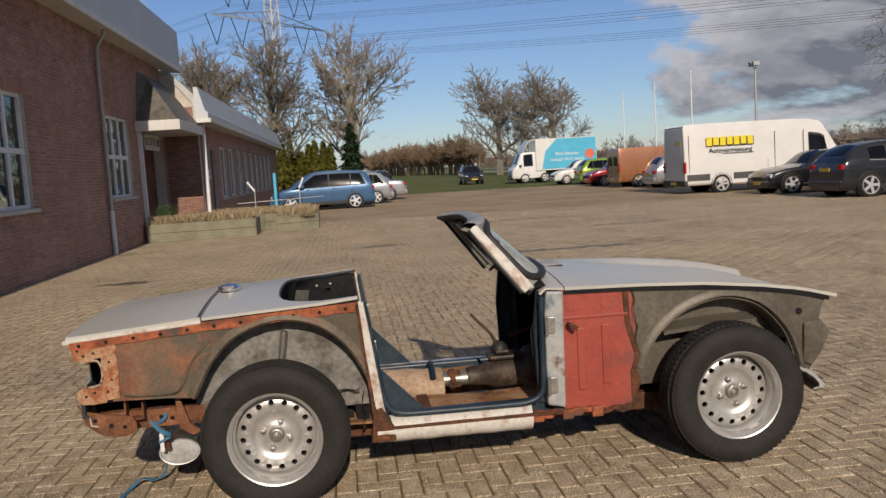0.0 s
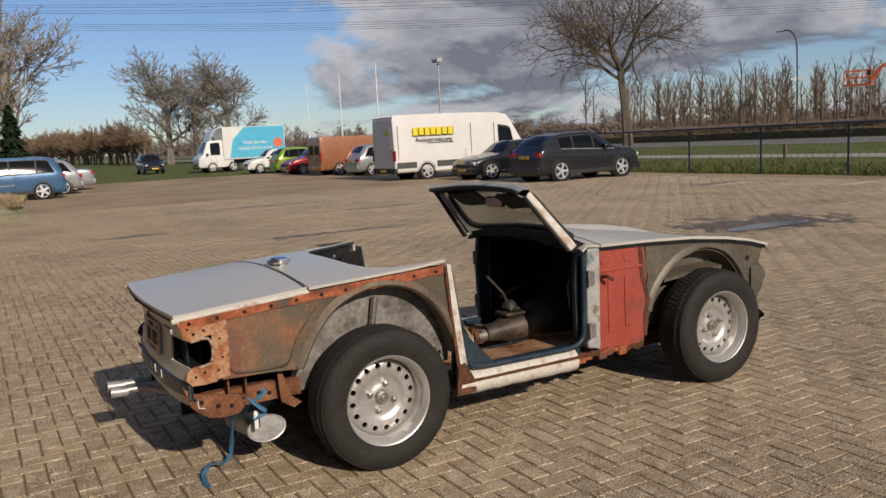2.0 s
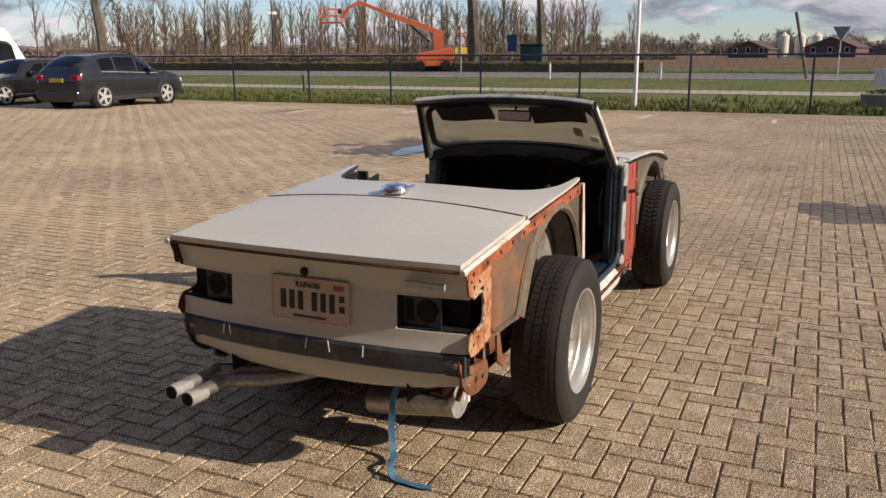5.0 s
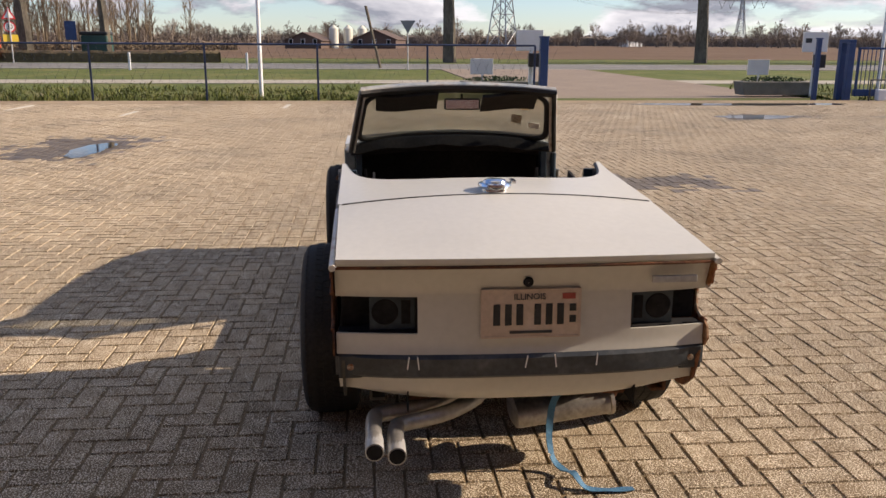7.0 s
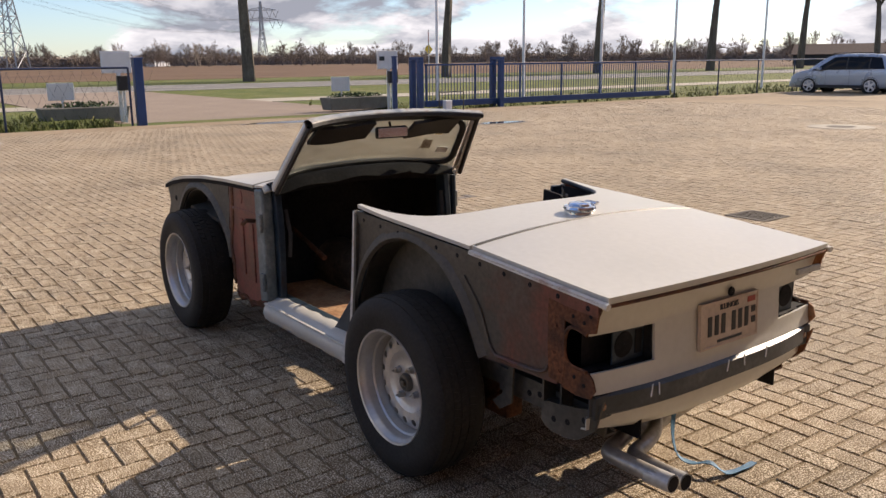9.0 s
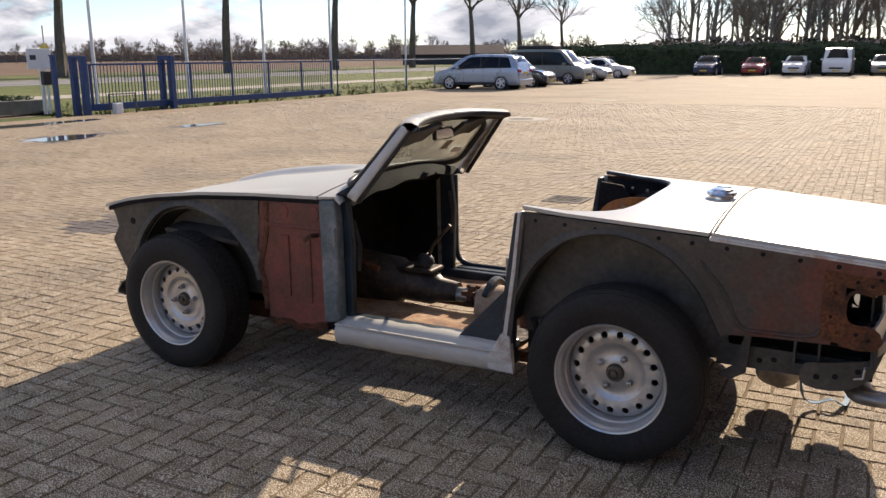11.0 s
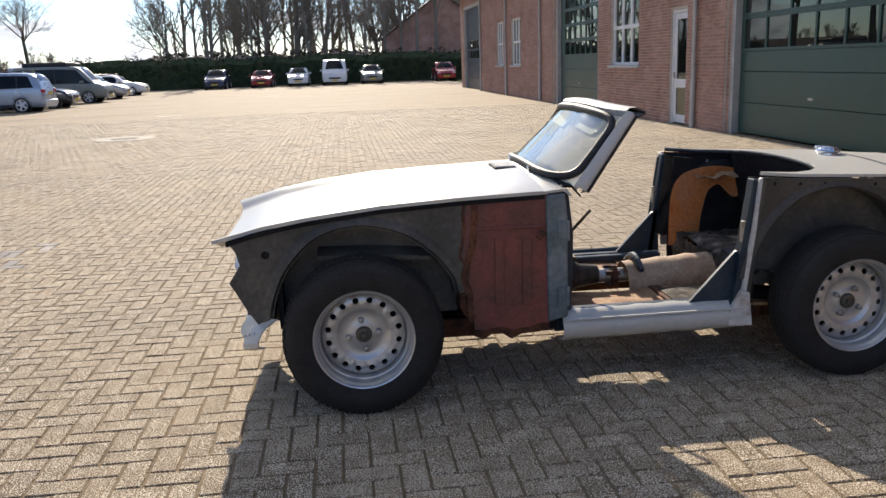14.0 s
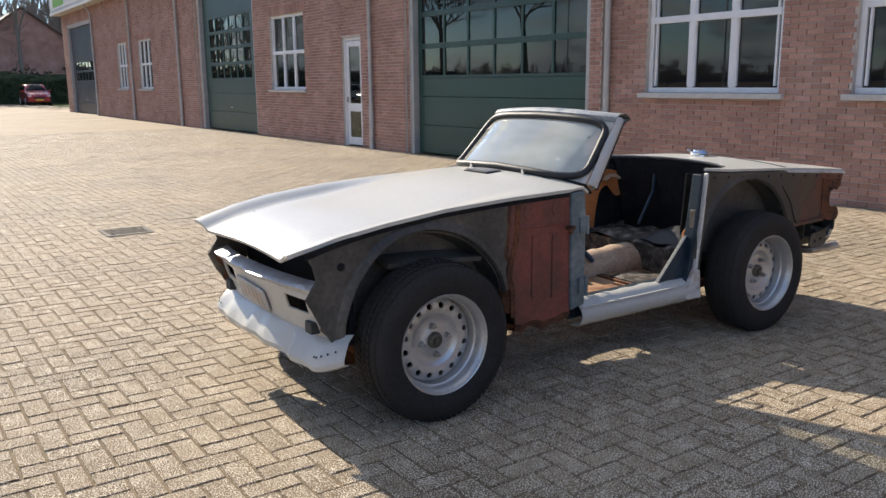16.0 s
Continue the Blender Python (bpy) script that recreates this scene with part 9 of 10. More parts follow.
def conifer(x, y, h, r, material, label, seed, name="conifer"):
    rng = random.Random(seed)
    t = thing(name, label, "tree", pose(x, y, -0.1))
    part("trunk", Mesh().tube([(0, 0, 0), (0, 0, h * 0.95)], [0.12, 0.02], 6), M_BARK, t)
    ms = Mesh()
    for _ in range(2600):
        f = rng.random() ** 0.75
        z = h * (0.06 + 0.94 * (1 - f)) if False else h * (1 - f * 0.95)
        rr = r * (1 - z / h) ** 0.8 * (0.75 + 0.25 * math.sin(z * 9 + rng.random())) + 0.05
        a = rng.uniform(0, 6.283)
        q = rr * rng.uniform(0.6, 1.05)
        p = Vector((q * math.cos(a), q * math.sin(a), z - 0.18 * q))
        u = Vector((math.cos(a), math.sin(a), -0.35 + rng.gauss(0, 0.3))) * 0.22
        w = Vector((-math.sin(a), math.cos(a), rng.gauss(0, 0.3))) * 0.09
        ms.add([p - u, p + w, p + u, p - w], [(0, 1, 2, 3)])
    part("crown", ms, material, t, kind="stuff")


conifer(1.1, 57.5, 5.2, 1.5, M_CONIFER, "dark green spruce behind the parked cars", 3)
for k in range(9):
    conifer(-4.6 + 0.52 * k + rt.uniform(-0.2, 0.2), 60 + rt.uniform(-1, 2), rt.uniform(3.4, 4.3), 0.75, M_GOLDCYP, "yellow-green columnar cypress behind the parked cars", 40 + k, "cypress")


M_LIFT = mat("faded_orange_machine_paint", [(0.50, 0.10, 0.035), (0.60, 0.14, 0.05)], 1.5, 0.45, 0, 0.05, 30, 0.08)


def boom_lift():
    """Telescopic boom lift standing beyond the road, its arm raised sideways."""
    c, f, s = Vector((66.0, 30.6, ZT)), Vector((0.908, 0.42, 0)), Vector((-0.42, 0.908, 0))
    b = thing("boom_lift", "orange telescopic boom lift with its arm raised", "crane")
    m = Matrix.Translation(c) @ Matrix(((s.x, f.x, 0, 0), (s.y, f.y, 0, 0), (0, 0, 1, 0), (0, 0, 0, 1)))
    part("chassis", Mesh().box(-1.7, 1.5, -1.2, 1.2, 0.45, 0.95, m), M_LIFT, b, bevel=0.08)
    for X in (-1.2, 1.1):
        for Y in (-1.15, 1.15):
            part("tyre", Mesh().lathe([(0.05, 0.17), (0.35, 0.18), (0.48, 0.12), (0.48, -0.15)], 20, m @ Matrix.Translation((X, Y, 0.48)) @ pose(0, 0, 0, 90, 0, 0)), M_RUBBER, b)
    part("turntable", Mesh().prism([(-1.9, 1.0), (1.5, 1.0), (1.3, 1.6), (0.2, 1.75), (-1.4, 2.1), (-1.9, 1.9)], lambda u, v, d: m @ Vector((u, d, v)), -1.0, 1.0), M_LIFT, b, bevel=0.08)
    part("mast", Mesh().prism([(-1.0, 1.9), (-0.1, 1.9), (-0.1, 3.6), (-0.9, 3.6)], lambda u, v, d: m @ Vector((u, d, v)), -0.25, 0.25), M_LIFT, b, bevel=0.05)

    def beam(nm, p, q, w, mt):
        part(nm, Mesh().tube([m @ Vector(p), m @ Vector(q)], w, 4), mt, b)
    beam("boom", (-0.6, 0, 3.4), (3.8, 0, 4.95), 0.30, M_LIFT)
    beam("boom_extension", (3.6, 0, 4.88), (6.4, 0, 6.0), 0.21, M_LIFT)
    beam("jib", (6.4, 0, 6.0), (7.3, 0, 5.6), 0.17, M_LIFT)
    beam("jib_arm", (7.3, 0, 5.6), (8.0, 0, 4.6), 0.16, M_LIFT)
    beam("ram", (0.3, 0, 2.6), (2.0, 0, 4.1), 0.10, M_TRIMBLACK)
    cage = Mesh()
    for z in (4.3, 4.85, 5.4):
        cage.tube([m @ Vector(p) for p in ((7.9, -0.9, z), (9.9, -0.9, z), (9.9, 0.9, z), (7.9, 0.9, z))], 0.035, 6, closed=True)
    for X in (7.9, 8.55, 9.25, 9.9):
        for Y in (-0.9, 0.9):
            cage.tube([m @ Vector((X, Y, 4.3)), m @ Vector((X, Y, 5.4))], 0.035, 6)
    part("basket", cage, M_LIFT, b)
    part("basket_floor", Mesh().box(7.9, 9.9, -0.9, 0.9, 4.2, 4.3, m), M_LIFT, b)
    part("control_box", Mesh().box(7.95, 8.3, -0.4, 0.4, 5.0, 5.45, m), M_TRIMBLACK, b)


boom_lift()
M_SIGNRED = mat("red_sign_border", [(0.5, 0.02, 0.025), (0.58, 0.03, 0.03)], 4, 0.4, 0, 0, 30, 0.05)
M_SIGNBACK = mat("grey_sign_back", [(0.16, 0.17, 0.18), (0.22, 0.23, 0.24)], 4, 0.5, 0.4, 0, 30, 0.08)


def road_sign():
    x, y = 62.4, 26.3
    s = thing("road_signs", "warning triangle above a thirty speed limit disc on a post", "traffic sign", pose(x, y, ZT, 0, 0, 204.5))
    part("post", Mesh().tube([(0.08, 0, 0), (0.08, 0, 3.9)], 0.05, 8), M_PIPE, s)
    part("speed_disc", Mesh().lathe([(0.001, 0.0), (0.40, 0.0), (0.40, 0.02), (0.001, 0.02)], 28, Matrix.Translation((0, 0, 2.6)) @ pose(0, 0, 0, 0, -90, 0) if False else Matrix.Translation((0, 0, 2.6)) @ pose(0, 0, 0, 0, 90, 0)), M_SIGNRED, s)
    part("disc_face", Mesh().disc(0.31, 0, 28, Matrix.Translation((0.026, 0, 2.6)) @ pose(0, 0, 0, 0, 90, 0)), M_SIGN, s)
    lettering(s, "30", 0.42, Matrix.Translation((0.03, 0, 2.6)) @ pose(0, 0, 0, 90, 0, 90), M_INK)
    tri = [(-0.48, 0), (0.48, 0), (0, 0.84)]
    part("warning_triangle", Mesh().prism(tri, lambda u, v, d: (d, u, 3.15 + v), 0.0, 0.02), M_SIGNRED, s)
    part("triangle_face", Mesh().prism([(u * 0.66, v * 0.66 + 0.09) for u, v in tri], lambda u, v, d: (d, u, 3.15 + v), 0.021, 0.027), M_SIGN, s)
    part("sub_plate", Mesh().box(0.0, 0.02, -0.5, 0.5, 1.55, 2.05), M_YPLATE, s)
    b = thing("blue_sign", "blue rectangular road sign on a post", "traffic sign", pose(70, 24.5, ZT))
    part("panel", Mesh().box(-0.03, 0.0, -0.45, 0.45, 1.7, 3.2), M_GATE, b)
    part("post", Mesh().tube([(0.05, 0, 0), (0.05, 0, 3.2)], 0.05, 8), M_PIPE, b)
    g = thing("bottle_bank", "dark green recycling container under the trees", "container", pose(72.5, 23.2, ZT))
    part("bin", Mesh().box(-0.9, 0.9, -1.1, 1.1, 0.15, 2.1), M_GREEN, g, bevel=0.12)
    part("lid", Mesh().box(-0.95, 0.95, -1.15, 1.15, 2.1, 2.4), M_TRIMBLACK, g, bevel=0.1)
    y2 = thing("give_way_sign", "grey back of a triangular give-way sign on a post", "traffic sign", pose(48.5, -2.2, ZT))
    part("post", Mesh().tube([(0, 0, 0), (0, 0, 2.9)], 0.04, 8), M_PIPE, y2)
    part("triangle", Mesh().prism([(-0.45, 0.78), (0.45, 0.78), (0, 0)], lambda u, v, d: (d, u, 2.15 + v), -0.06, -0.04), M_SIGNBACK, y2)
    lp = thing("leaning_pole", "dark leaning wooden pole by the road", "pole")
    part("shaft", Mesh().tube([(52, -0.6, ZT), (52.2, 0.3, ZT + 3.9)], 0.09, 8), M_BARK, lp)
    for x, y in ((47.5, 14.0), (49, 7.5), (29.3, 20.0)):
        mk = thing("marker_post", "short white roadside marker post" if x > 40 else "short weathered wooden stump post", "post")
        part("shaft", Mesh().box(x - 0.06, x + 0.06, y - 0.06, y + 0.06, ZT, ZT + (1.0 if x > 40 else 0.7)), M_MAST if x > 40 else M_BARK, mk, bevel=0.02)
    ps = thing("priority_signs", "round and diamond traffic signs on one post", "traffic sign", pose(56, -39.5, ZT))
    part("post", Mesh().tube([(0, 0, 0), (0, 0, 4.2)], 0.05, 8), M_PIPE, ps)
    part("round_sign", Mesh().lathe([(0.001, 0), (0.4, 0), (0.4, 0.02), (0.001, 0.02)], 24, Matrix.Translation((0, 0, 3.6)) @ pose(0, 0, 0, 0, 90, 55)), M_SIGNRED, ps)
    part("diamond_sign", Mesh().box(-0.03, -0.01, -0.3, 0.3, -0.3, 0.3, Matrix.Translation((0, 0, 2.6)) @ pose(0, 0, 0, 45, 0, 0)), M_YPLATE, ps)


road_sign()
M_LATTICE = mat("galvanised_lattice", [(0.30, 0.31, 0.32), (0.40, 0.41, 0.42)], 1, 0.6, 0.3, 0, 10, 0.05)


def pylon(x, y, turn, h, label, thick=0.22):
    p = thing("pylon", label, "pylon", pose(x, y, ZT, 0, 0, turn))
    ms = Mesh()
    half = curve([0, h * 0.55, h], [h * 0.085, h * 0.028, h * 0.012])
    zs = [h * f for f in (0, 0.12, 0.24, 0.35, 0.45, 0.54, 0.62, 0.70, 0.78, 0.86, 0.93, 1.0)]
    cs = ((1, 1), (1, -1), (-1, -1), (-1, 1))
    for a, b in zip(zs, zs[1:]):
        for k in range(4):
            u, w = cs[k], cs[(k + 1) % 4]
            A = [Vector((c[0] * half(z), c[1] * half(z), z)) for c in (u, w) for z in (a, b)]
            ms.tube([A[0], A[1]], thick, 3).tube([A[0], A[3]], thick * 0.6, 3).tube([A[2], A[1]], thick * 0.6, 3).tube([A[1], A[3]], thick * 0.5, 3)
    part("tower", ms, M_LATTICE, p)
    for zf, w in ((0.70, 0.34), (0.86, 0.26)):
        z, W = h * zf, h * w
        arm = Mesh()
        for sg in (-1, 1):
            n = 6
            for i in range(n):
                a, b = i / n, (i + 1) / n
                for dy in (-1, 1):
                    p0 = Vector((sg * W * a, dy * half(z) * (1 - a), z)); p1 = Vector((sg * W * b, dy * half(z) * (1 - b), z))
                    q0 = Vector((sg * W * a, 0, z + h * 0.05 * (1 - a))); q1 = Vector((sg * W * b, 0, z + h * 0.05 * (1 - b)))
                    arm.tube([p0, p1], thick * 0.7, 3).tube([q0, q1], thick * 0.7, 3).tube([p0, q1], thick * 0.45, 3)
        part("cross_arm", arm, M_LATTICE, p)
        for fx in (-0.95, -0.55, 0.55, 0.95):
            part("insulator", Mesh().tube([(W * fx - h * 0.05, 0, z), (W * fx, 0, z - h * 0.12)], thick * 0.55, 4).tube([(W * fx + h * 0.05, 0, z), (W * fx, 0, z - h * 0.12)], thick * 0.55, 4), M_TRIMBLACK, p)
    return p


PA, PB = Vector((-17, 246, 0)), Vector((330, -54, 0))
PC = Vector((680, -310, 0))
line_turn = math.degrees(math.atan2((PB - PA).y, (PB - PA).x)) + 90
pylon(PA.x, PA.y, line_turn, 66, "tall steel lattice electricity pylon behind the trees")
pylon(PB.x, PB.y, line_turn, 52, "steel lattice electricity pylon in the open field", 0.26)
pylon(PC.x, PC.y, line_turn, 52, "faint far electricity pylon", 0.34)
wires = thing("power_lines", "sagging high-voltage cables strung between the pylons", "cable")
ax = Vector((math.cos(radians(line_turn)), math.sin(radians(line_turn)), 0))
for A, B, ha, hb in ((PA, PB, 66, 52), (PB, PC, 52, 52), (PA, PA - (PB - PA), 66, 66)):
    for zf, w in ((0.70, 0.34), (0.86, 0.26)):
        for fx in (-0.95, -0.55, 0.55, 0.95):
            
            for dz in (0, 0.5):
                pts = [A.lerp(B, k / 24) + ax * (lerp(ha, hb, k / 24) * w * fx) + Vector((0, 0, lerp(ha, hb, k / 24) * (zf - 0.12) + ZT + dz - 9.5 * 4 * (k / 24) * (1 - k / 24))) for k in range(25)]
                part("cable", Mesh().tube(pts, 0.035, 3), M_TRIMBLACK, wires)


# rough grass bank by the fence
def tussocks():
    rng = random.Random(77)
    ms = Mesh()
    for _ in range(5200):
        y = rng.uniform(-4.0, 44) if rng.random() < 0.72 else rng.uniform(-64, -13)
        x = 20.25 + abs(rng.gauss(0, 1.0)) * 2.6
        blades(ms, x, y, ZT + 0.02, 0.26 * rng.uniform(0.5, 1.3), 5, rng, 0.7, 0.022)
    return solo("grass_tufts", ms, M_ROUGHGRASS, "rough tufts of long grass along the ditch bank", "grass", "stuff")


tussocks()
gv = Mesh()
gv.grid([[(x, y, ZT + z + 0.02 * math.sin(y * 1.3)) for y in np.linspace(-4.2, 60, 70)] for x, z in ((20.15, 0.012), (21.0, 0.05), (22.3, 0.16), (24.0, 0.12), (26.5, 0.01))])
gv.grid([[(x, y, ZT + z + 0.02 * math.sin(y * 1.3)) for y in np.linspace(-80, -13.6, 70)] for x, z in ((20.15, 0.012), (21.0, 0.05), (22.3, 0.16), (24.0, 0.12), (26.5, 0.01))])
solo("verge", gv, M_ROUGHGRASS, "low grassy bank between fence and cycle path", "grass", "structure", smooth=60)


# ---- small things in the yard ----
lettering(sgn, "RECEPTIE", 0.30, Matrix.Translation((WX + 0.142, 19.35, 2.70)) @ pose(0, 0, 0, 90, 0, 90), M_INK)
part("number_bar", Mesh().box(WX + 0.139, WX + 0.146, 20.12, 20.36, 2.60, 2.80), M_INK, sgn)
M_TIMBER = mat("olive_painted_timber", [(0.15, 0.145, 0.095), (0.21, 0.20, 0.135), (0.25, 0.235, 0.165)], 3, 0.75, 0, 0.25, 40, 0.15)


def timber_planter(name, poly, h, label, seed):
    """Trough of boards round a polygon of corners, full of dry grass."""
    p = thing(name, label, "planter")
    rng = random.Random(seed)
    n = len(poly)
    for k in range(n):
        a, b = Vector((*poly[k], 0)), Vector((*poly[(k + 1) % n], 0))
        d = (b - a).normalized()
        s = Vector((d.y, -d.x, 0)) * 0.03
        for i in range(2):
            z0, z1 = i * h / 2 + 0.004, (i + 1) * h / 2 - 0.004
            ms = Mesh().add([a - s + Vector((0, 0, z0)), b - s + Vector((0, 0, z0)), b + s + Vector((0, 0, z0)), a + s + Vector((0, 0, z0)), a - s + Vector((0, 0, z1)), b - s + Vector((0, 0, z1)), b + s + Vector((0, 0, z1)), a + s + Vector((0, 0, z1))], [(0, 3, 2, 1), (4, 5, 6, 7), (0, 1, 5, 4), (1, 2, 6, 5), (2, 3, 7, 6), (3, 0, 4, 7)])
            part("board", ms, M_TIMBER, p, bevel=0.006)
    part("soil", Mesh().add([(x, y, h - 0.06) for x, y in poly], [tuple(range(n))]), M_SAND, p)
    gr = Mesh()
    x0, x1 = min(q[0] for q in poly), max(q[0] for q in poly)
    y0, y1 = min(q[1] for q in poly), max(q[1] for q in poly)
    for _ in range(int(240 * (x1 - x0) * (y1 - y0)) + 120):
        blades(gr, rng.uniform(x0 + 0.1, x1 - 0.1), rng.uniform(y0 + 0.1, y1 - 0.1), h - 0.06, 0.30, 4, rng, 0.6, 0.006)
    part("dry_grass", gr, M_DRY, p, "bleached dry grass", kind="stuff")
    return p


timber_planter("timber_planter", [(-4.85, 18.15), (-2.05, 18.15), (-2.05, 19.3), (-4.85, 19.3)], 0.48, "long olive timber planter with dry grass", 1)
timber_planter("timber_planter", [(-2.0, 20.6), (-0.6, 20.6), (-0.6, 21.8), (-3.6, 21.8)], 0.46, "olive timber planter with bleached grass", 2)
timber_planter("timber_planter", [(-1.55, 19.0), (-0.42, 19.45), (-0.42, 20.5), (-1.55, 20.5)], 0.46, "square olive timber planter with bleached grass", 3)
bush = thing("shrub", "small round evergreen shrub in the planter", "shrub", pose(-4.45, 18.75, 0.45))
part("leaves", leaf_clump(Mesh(), (0, 0, 0.25), (0.3, 0.3, 0.3), 700, random.Random(4), 0.035), M_LEAF, bush, kind="stuff")
part("stem", Mesh().tube([(0, 0, -0.1), (0, 0, 0.2)], 0.02, 6), M_BARK, bush)
for k in range(3):
    b2 = thing("low_shrub", "low trailing green shrub in the planter", "shrub", pose(-4.1 + 0.7 * k, 18.6, 0.45))
    part("leaves", leaf_clump(Mesh(), (0, 0, 0.06), (0.4, 0.3, 0.12), 300, random.Random(14 + k), 0.03), M_LEAF, b2, kind="stuff")

# steel pipe stands by the annexe
for k, (x, y) in enumerate(((-2.6, 24.0), (-1.2, 25.5))):
    st = thing("pipe_stand", "pale steel pipe stand with a tilted arm", "stand", pose(x, y, 0, 0, 0, 20 * k))
    part("upright", Mesh().tube([(0, 0, 0), (0, 0, 1.20)], 0.018, 8), M_PIPE, st)
    part("cross_bar", Mesh().tube([(-0.6, 0, 0.72), (0.9, 0, 0.76)], 0.014, 8), M_PIPE, st)
    part("arm", Mesh().box(-0.03, 0.03, -0.02, 0.02, 0.0, 0.40, Matrix.Translation((0, 0, 1.1)) @ pose(0, 0, 0, 0, -35 + 60 * k, 0)), M_FRAME, st, bevel=0.01)
    part("foot", Mesh().box(-0.4, 0.4, -0.04, 0.04, 0.0, 0.05), M_PIPE, st)
ct = thing("blue_post", "pale blue upright post by the annexe", "post", pose(-2.4, 30.0, 0))
part("shaft", Mesh().box(-0.06, 0.06, -0.06, 0.06, 0, 1.7), M_CYAN, ct, bevel=0.02)

# puddles, damp patches, drains and parking marks
spot("puddle", 8.9, 4.35, 0.8, 0.26, 0.009, M_WATER, "shallow puddle on the paving", "puddle", 3)
spot("puddle", 14.2, -8.0, 0.55, 0.8, 0.007, M_WATER, "shallow puddle before the gateway", "puddle", 5)
spot("puddle", 18.3, -9.5, 0.5, 2.6, 0.007, M_WATER, "long shallow puddle along the drive", "puddle", 6)
spot("puddle", 14.0, -11.8, 0.25, 0.8, 0.007, M_WATER, "thin puddle in a rut", "puddle", 7)


def gully(x, y):
    g = thing("drain_grate", "rusty cast iron drain grate in the paving", "drain", pose(x, y, gz(x)))
    part("frame", Mesh().box(-0.22, 0.22, -0.22, -0.18, -0.02, 0.008).box(-0.22, 0.22, 0.18, 0.22, -0.02, 0.008).box(-0.22, -0.18, -0.18, 0.18, -0.02, 0.008).box(0.18, 0.22, -0.18, 0.18, -0.02, 0.008), M_IRON, g)
    for k in range(6):
        part("bar", Mesh().box(-0.18, 0.18, -0.165 + 0.06 * k, -0.135 + 0.06 * k, -0.02, 0.006), M_IRON, g)
    # black slab just under the bars paints the dark of the well
    part("well", Mesh().box(-0.18, 0.18, -0.18, 0.18, -0.03, 0.0005), M_BLACK, g)


gully(2.16, -4.95)
gully(3.2, 7.8)
cv2 = thing("manhole_cover", "pale round manhole cover set in the paving", "manhole cover", pose(7.3, -16.0, gz(7.3)))
part("lid", Mesh().lathe([(0.001, 0.012), (0.30, 0.012), (0.31, 0.0)], 28), M_IRON, cv2)
part("collar", Mesh().lathe([(0.32, 0.0), (0.32, 0.010), (0.70, 0.010), (0.71, 0.0)], 32), M_PATH, cv2)
for k, (x, y, w, l) in enumerate(((17.6, 14.6, 1.3, 0.10), (16.2, 11.6, 1.4, 0.10), (17.4, 8.6, 1.6, 0.10), (15.6, 5.6, 1.2, 0.10), (17.8, 2.4, 1.4, 0.10), (18.6, 16.0, 0.8, 0.1), (17.2, -0.6, 1.0, 0.1), (8.1, -25.5, 0.9, 0.25), (6.0, -42, 0.9, 0.4), (2.5, -55.0, 1.1, 0.5))):
    mk = Mesh().box(x - w / 2, x + w / 2, y - l / 2, y + l / 2, gz(x) - 0.01, gz(x) + 0.006)
    solo("parking_mark", mk, M_LINE, "worn white parking mark on the paving", "road marking", "structure")
for k in range(60):
    dash = Mesh().box(56.4, 56.6, -200 + k * 9, -196 + k * 9, ZT + 0.02, ZT + 0.03)
    if k % 2 == 0 and abs(-198 + k * 9) < 130:
        solo("lane_mark", dash, M_LINE, "white broken centre line on the road", "road marking", "structure")
for x in (50.4, 62.5):
    solo("edge_line", Mesh().box(x, x + 0.18, -400, 400, ZT + 0.02, ZT + 0.028), M_LINE, "white edge line of the road", "road marking", "structure")

# house and barns far off
M_ROOFTILE = mat("brown_roof_tiles", [(0.07, 0.045, 0.035), (0.11, 0.07, 0.055)], 2, 0.85, 0, 0.4, 20, 0.2)


def house(x, y, w, d, h, rh, turn, label, wallm, name="house"):
    b = thing(name, label, "house", pose(x, y, -0.15, 0, 0, turn))
    part("wall", Mesh().prism([(-w / 2, 0), (w / 2, 0), (w / 2, h), (0, h + rh), (-w / 2, h)], lambda u, v, q: (u, q, v), -d / 2, d / 2), wallm, b)
    for s in (-1, 1):
        part("roof", Mesh().add([(0, -d / 2 - 0.3, h + rh + 0.05), (0, d / 2 + 0.3, h + rh + 0.05), (s * (w / 2 + 0.4), d / 2 + 0.3, h - 0.2), (s * (w / 2 + 0.4), -d / 2 - 0.3, h - 0.2)], [(0, 1, 2, 3)]), M_ROOFTILE, b, solid=0.15)
    for k in range(3):
        win = part("window", Mesh().box(-w / 2 + (k + 0.5) * w / 3 - 0.5, -w / 2 + (k + 0.5) * w / 3 + 0.5, d / 2, d / 2 + 0.05, 1.0, 2.3), M_FRAME, b)
        part("pane", Mesh().box(-w / 2 + (k + 0.5) * w / 3 - 0.42, -w / 2 + (k + 0.5) * w / 3 + 0.42, d / 2 + 0.048, d / 2 + 0.056, 1.08, 2.22), M_AUTOGLASS, win)
    return b


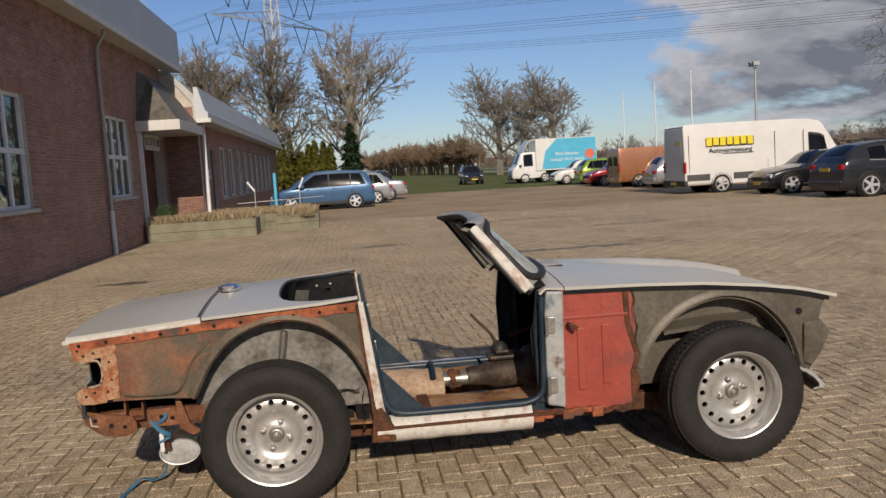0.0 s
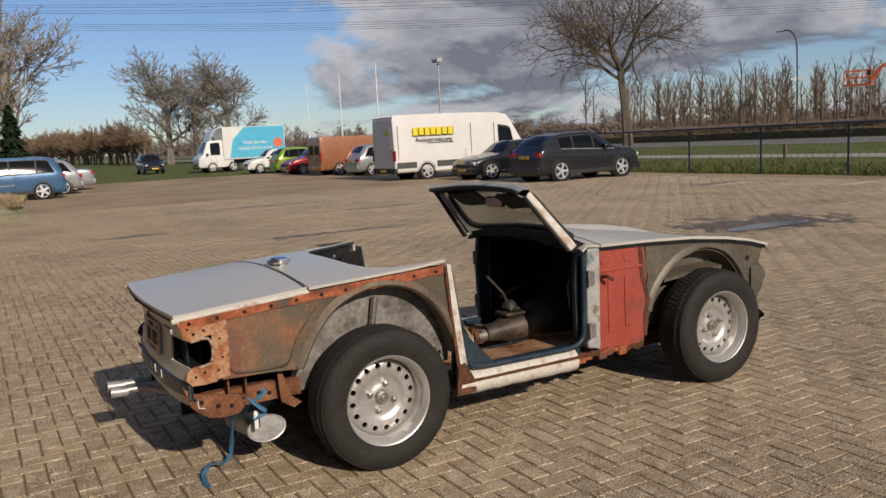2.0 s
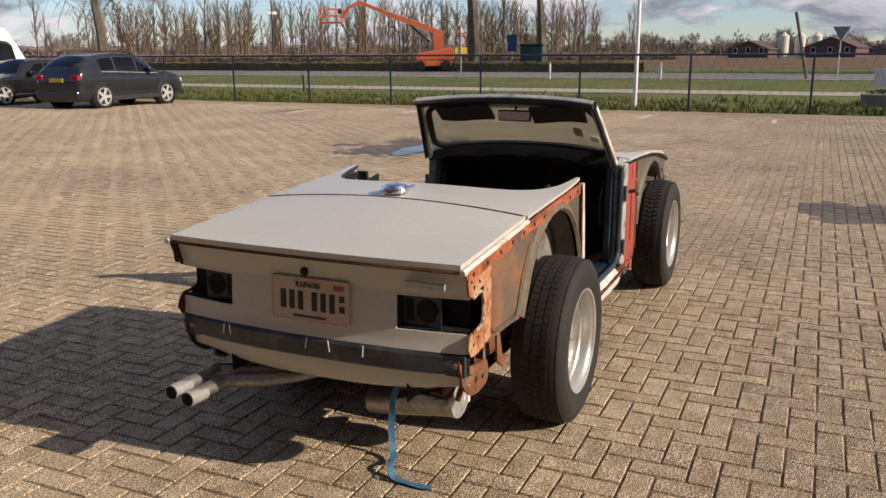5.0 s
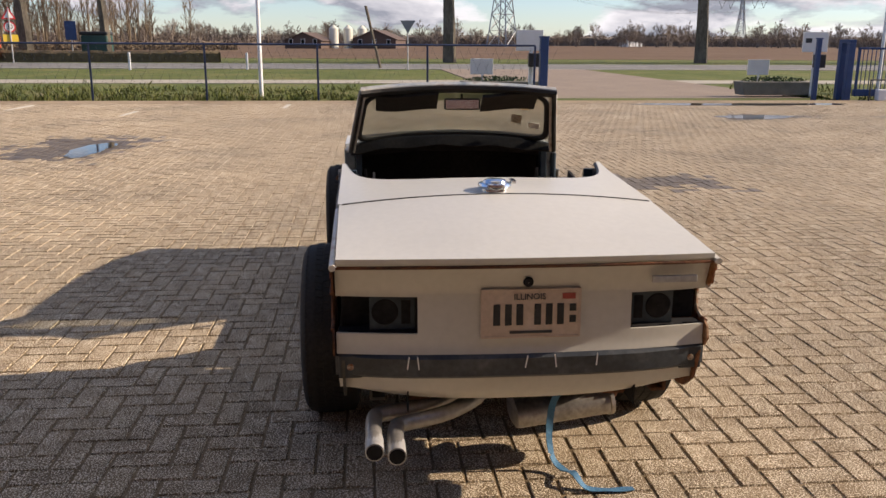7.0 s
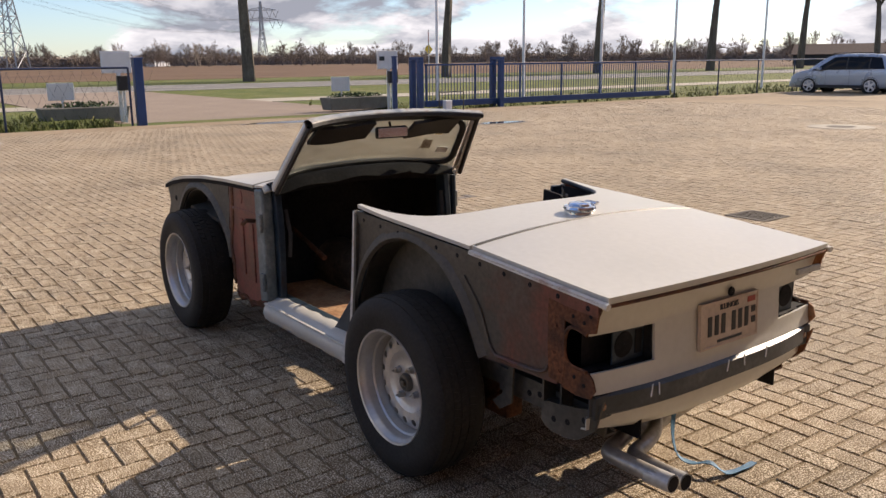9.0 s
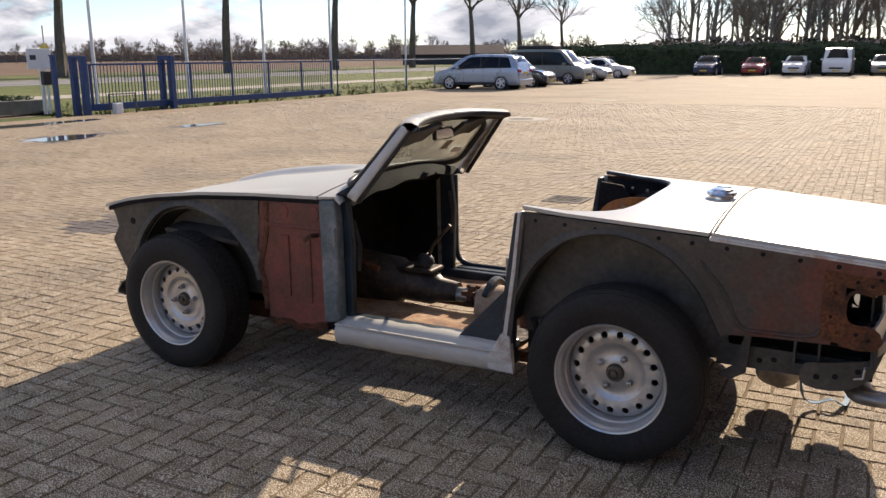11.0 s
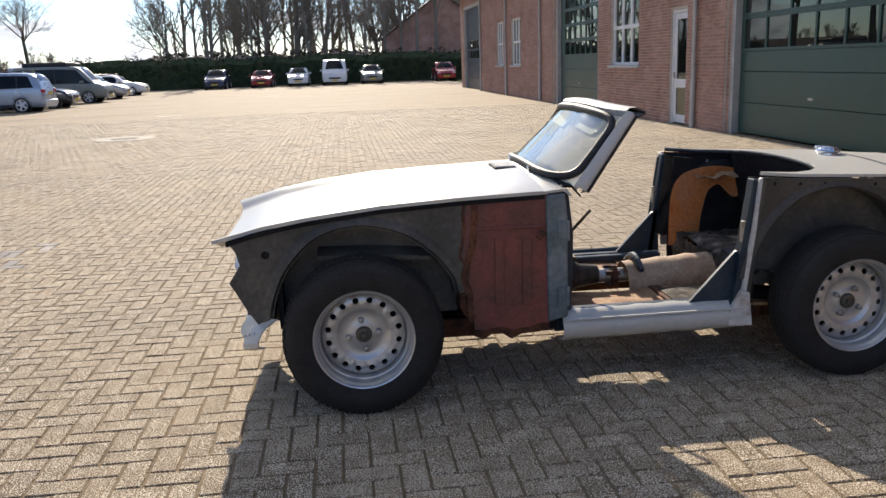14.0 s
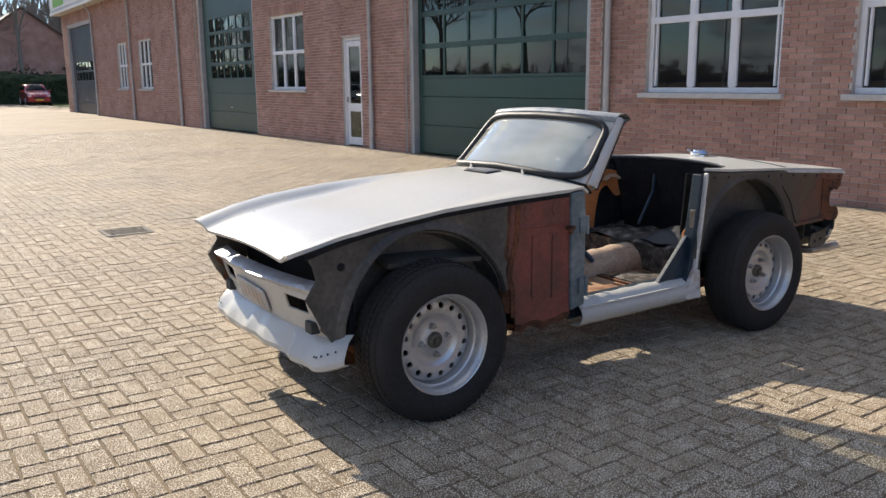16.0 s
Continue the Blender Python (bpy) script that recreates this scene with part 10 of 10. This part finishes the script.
house(-8, -84, 11, 9, 4.2, 4.0, 0, "brick house with a brown tiled roof behind the hedge", M_BRICK)
house(225, -4, 11, 20, 2.4, 2.2, 80, "dark low farm barn across the field", M_ROOFTILE, "barn")
house(215, 14, 9, 14, 2.0, 1.8, 80, "dark low farm shed across the field", M_ROOFTILE, "barn")
house(430, -138, 7, 9, 3, 4.5, 20, "tiny white house far across the field", M_SIGN)
for k in range(3):
    si = thing("silo", "pale farm silo beside the barn", "silo", pose(218 + 2 * k, 8 - 3.6 * k, -0.2))
    part("drum", Mesh().lathe([(1.2, 0), (1.2, 5.0), (0.2, 5.9), (0.001, 5.9)], 16), M_TEXTPLATE, si, smooth=40)
gh2 = thing("greenhouse", "long pale low greenhouse on the horizon", "greenhouse", pose(60, -330, -0.2, 0, 0, 8))
part("shell", Mesh().box(-60, 60, -10, 10, 0, 4.5), M_FASCIA, gh2)
part("roof", Mesh().prism([(-10, 4.5), (10, 4.5), (0, 6.0)], lambda u, v, q: (q, u, v), -60, 60), M_SIGN, gh2)


house(86, -166, 9, 22, 2.3, 1.8, -63, "long low grey-roofed barn beyond the road", M_DARKROOM, "barn")

# ---- single paving blocks and bricks nearest the camera ----
def block_meshes(sx, sy, n=4):
    out = []
    g, c = 0.0022, 0.005
    rng = random.Random(int(sx * 1000))
    for _ in range(n):
        tx, ty = rng.gauss(0, 0.0012), rng.gauss(0, 0.0012)
        x0, x1, y0, y1 = g, sx - g, g, sy - g
        v = [(x0, y0, -0.007), (x1, y0, -0.007), (x1, y1, -0.007), (x0, y1, -0.007), (x0 + c, y0 + c, -tx - ty), (x1 - c, y0 + c, tx - ty), (x1 - c, y1 - c, tx + ty), (x0 + c, y1 - c, -tx + ty)]
        me = bpy.data.meshes.new("paving_block")
        me.from_pydata(v, [], [(4, 5, 6, 7), (0, 1, 5, 4), (1, 2, 6, 5), (2, 3, 7, 6), (3, 0, 4, 7)])
        me.materials.append(M_PAVER)
        out.append(me)
    return out


BM = {True: block_meshes(0.21, 0.105), False: block_meshes(0.105, 0.21)}
for k, (x, y, sx, sy) in enumerate(NEAR_BLOCKS):
    ob = new("paving_block", BM[sx > sy][k % 4])
    ob.location = (x, y, gz(x) + float(BLOCK_RNG.normal(0, 0.0016)))
    ob.parent = yard


def near_bricks():
    y0, y1, z0, z1 = NEARWALL
    L, H, g = 0.222, 0.0685, 0.006

    def brick_mesh(ln):
        me = bpy.data.meshes.new("brick")
        ya, yb, za, zb = g * 0.7, ln - g * 0.7, g, H - g
        v = [(-0.02, ya, za), (-0.02, yb, za), (-0.02, yb, zb), (-0.02, ya, zb), (0, ya, za), (0, yb, za), (0, yb, zb), (0, ya, zb)]
        me.from_pydata(v, [], [(4, 5, 6, 7), (0, 1, 5, 4), (1, 2, 6, 5), (2, 3, 7, 6), (3, 0, 4, 7)])
        me.materials.append(M_BRICK)
        return me
    cache = {}
    rng = random.Random(2)
    k0 = math.floor((z0 - 0.02) / H)
    for k in range(k0, int(z1 / H) + 1):
        zc = (k + 0.5) * H
        if not (z0 - 0.02 < zc < z1 + 0.02):
            continue
        off = (k % 2) * L / 2
        i0, i1 = math.floor((y0 - WALL_Y0 - off) / L), math.ceil((y1 - WALL_Y0 - off) / L)
        for i in range(i0, i1):
            a, b = max(y0, WALL_Y0 + off + i * L), min(y1, WALL_Y0 + off + (i + 1) * L)
            if b - a < 0.035:
                continue
            key = round(b - a, 3)
            if key not in cache:
                cache[key] = brick_mesh(b - a)
            ob = new("brick", cache[key])
            ob.location = (WX + rng.gauss(0, 0.0013), a, k * H)
            ob.parent = wall_front


near_bricks()
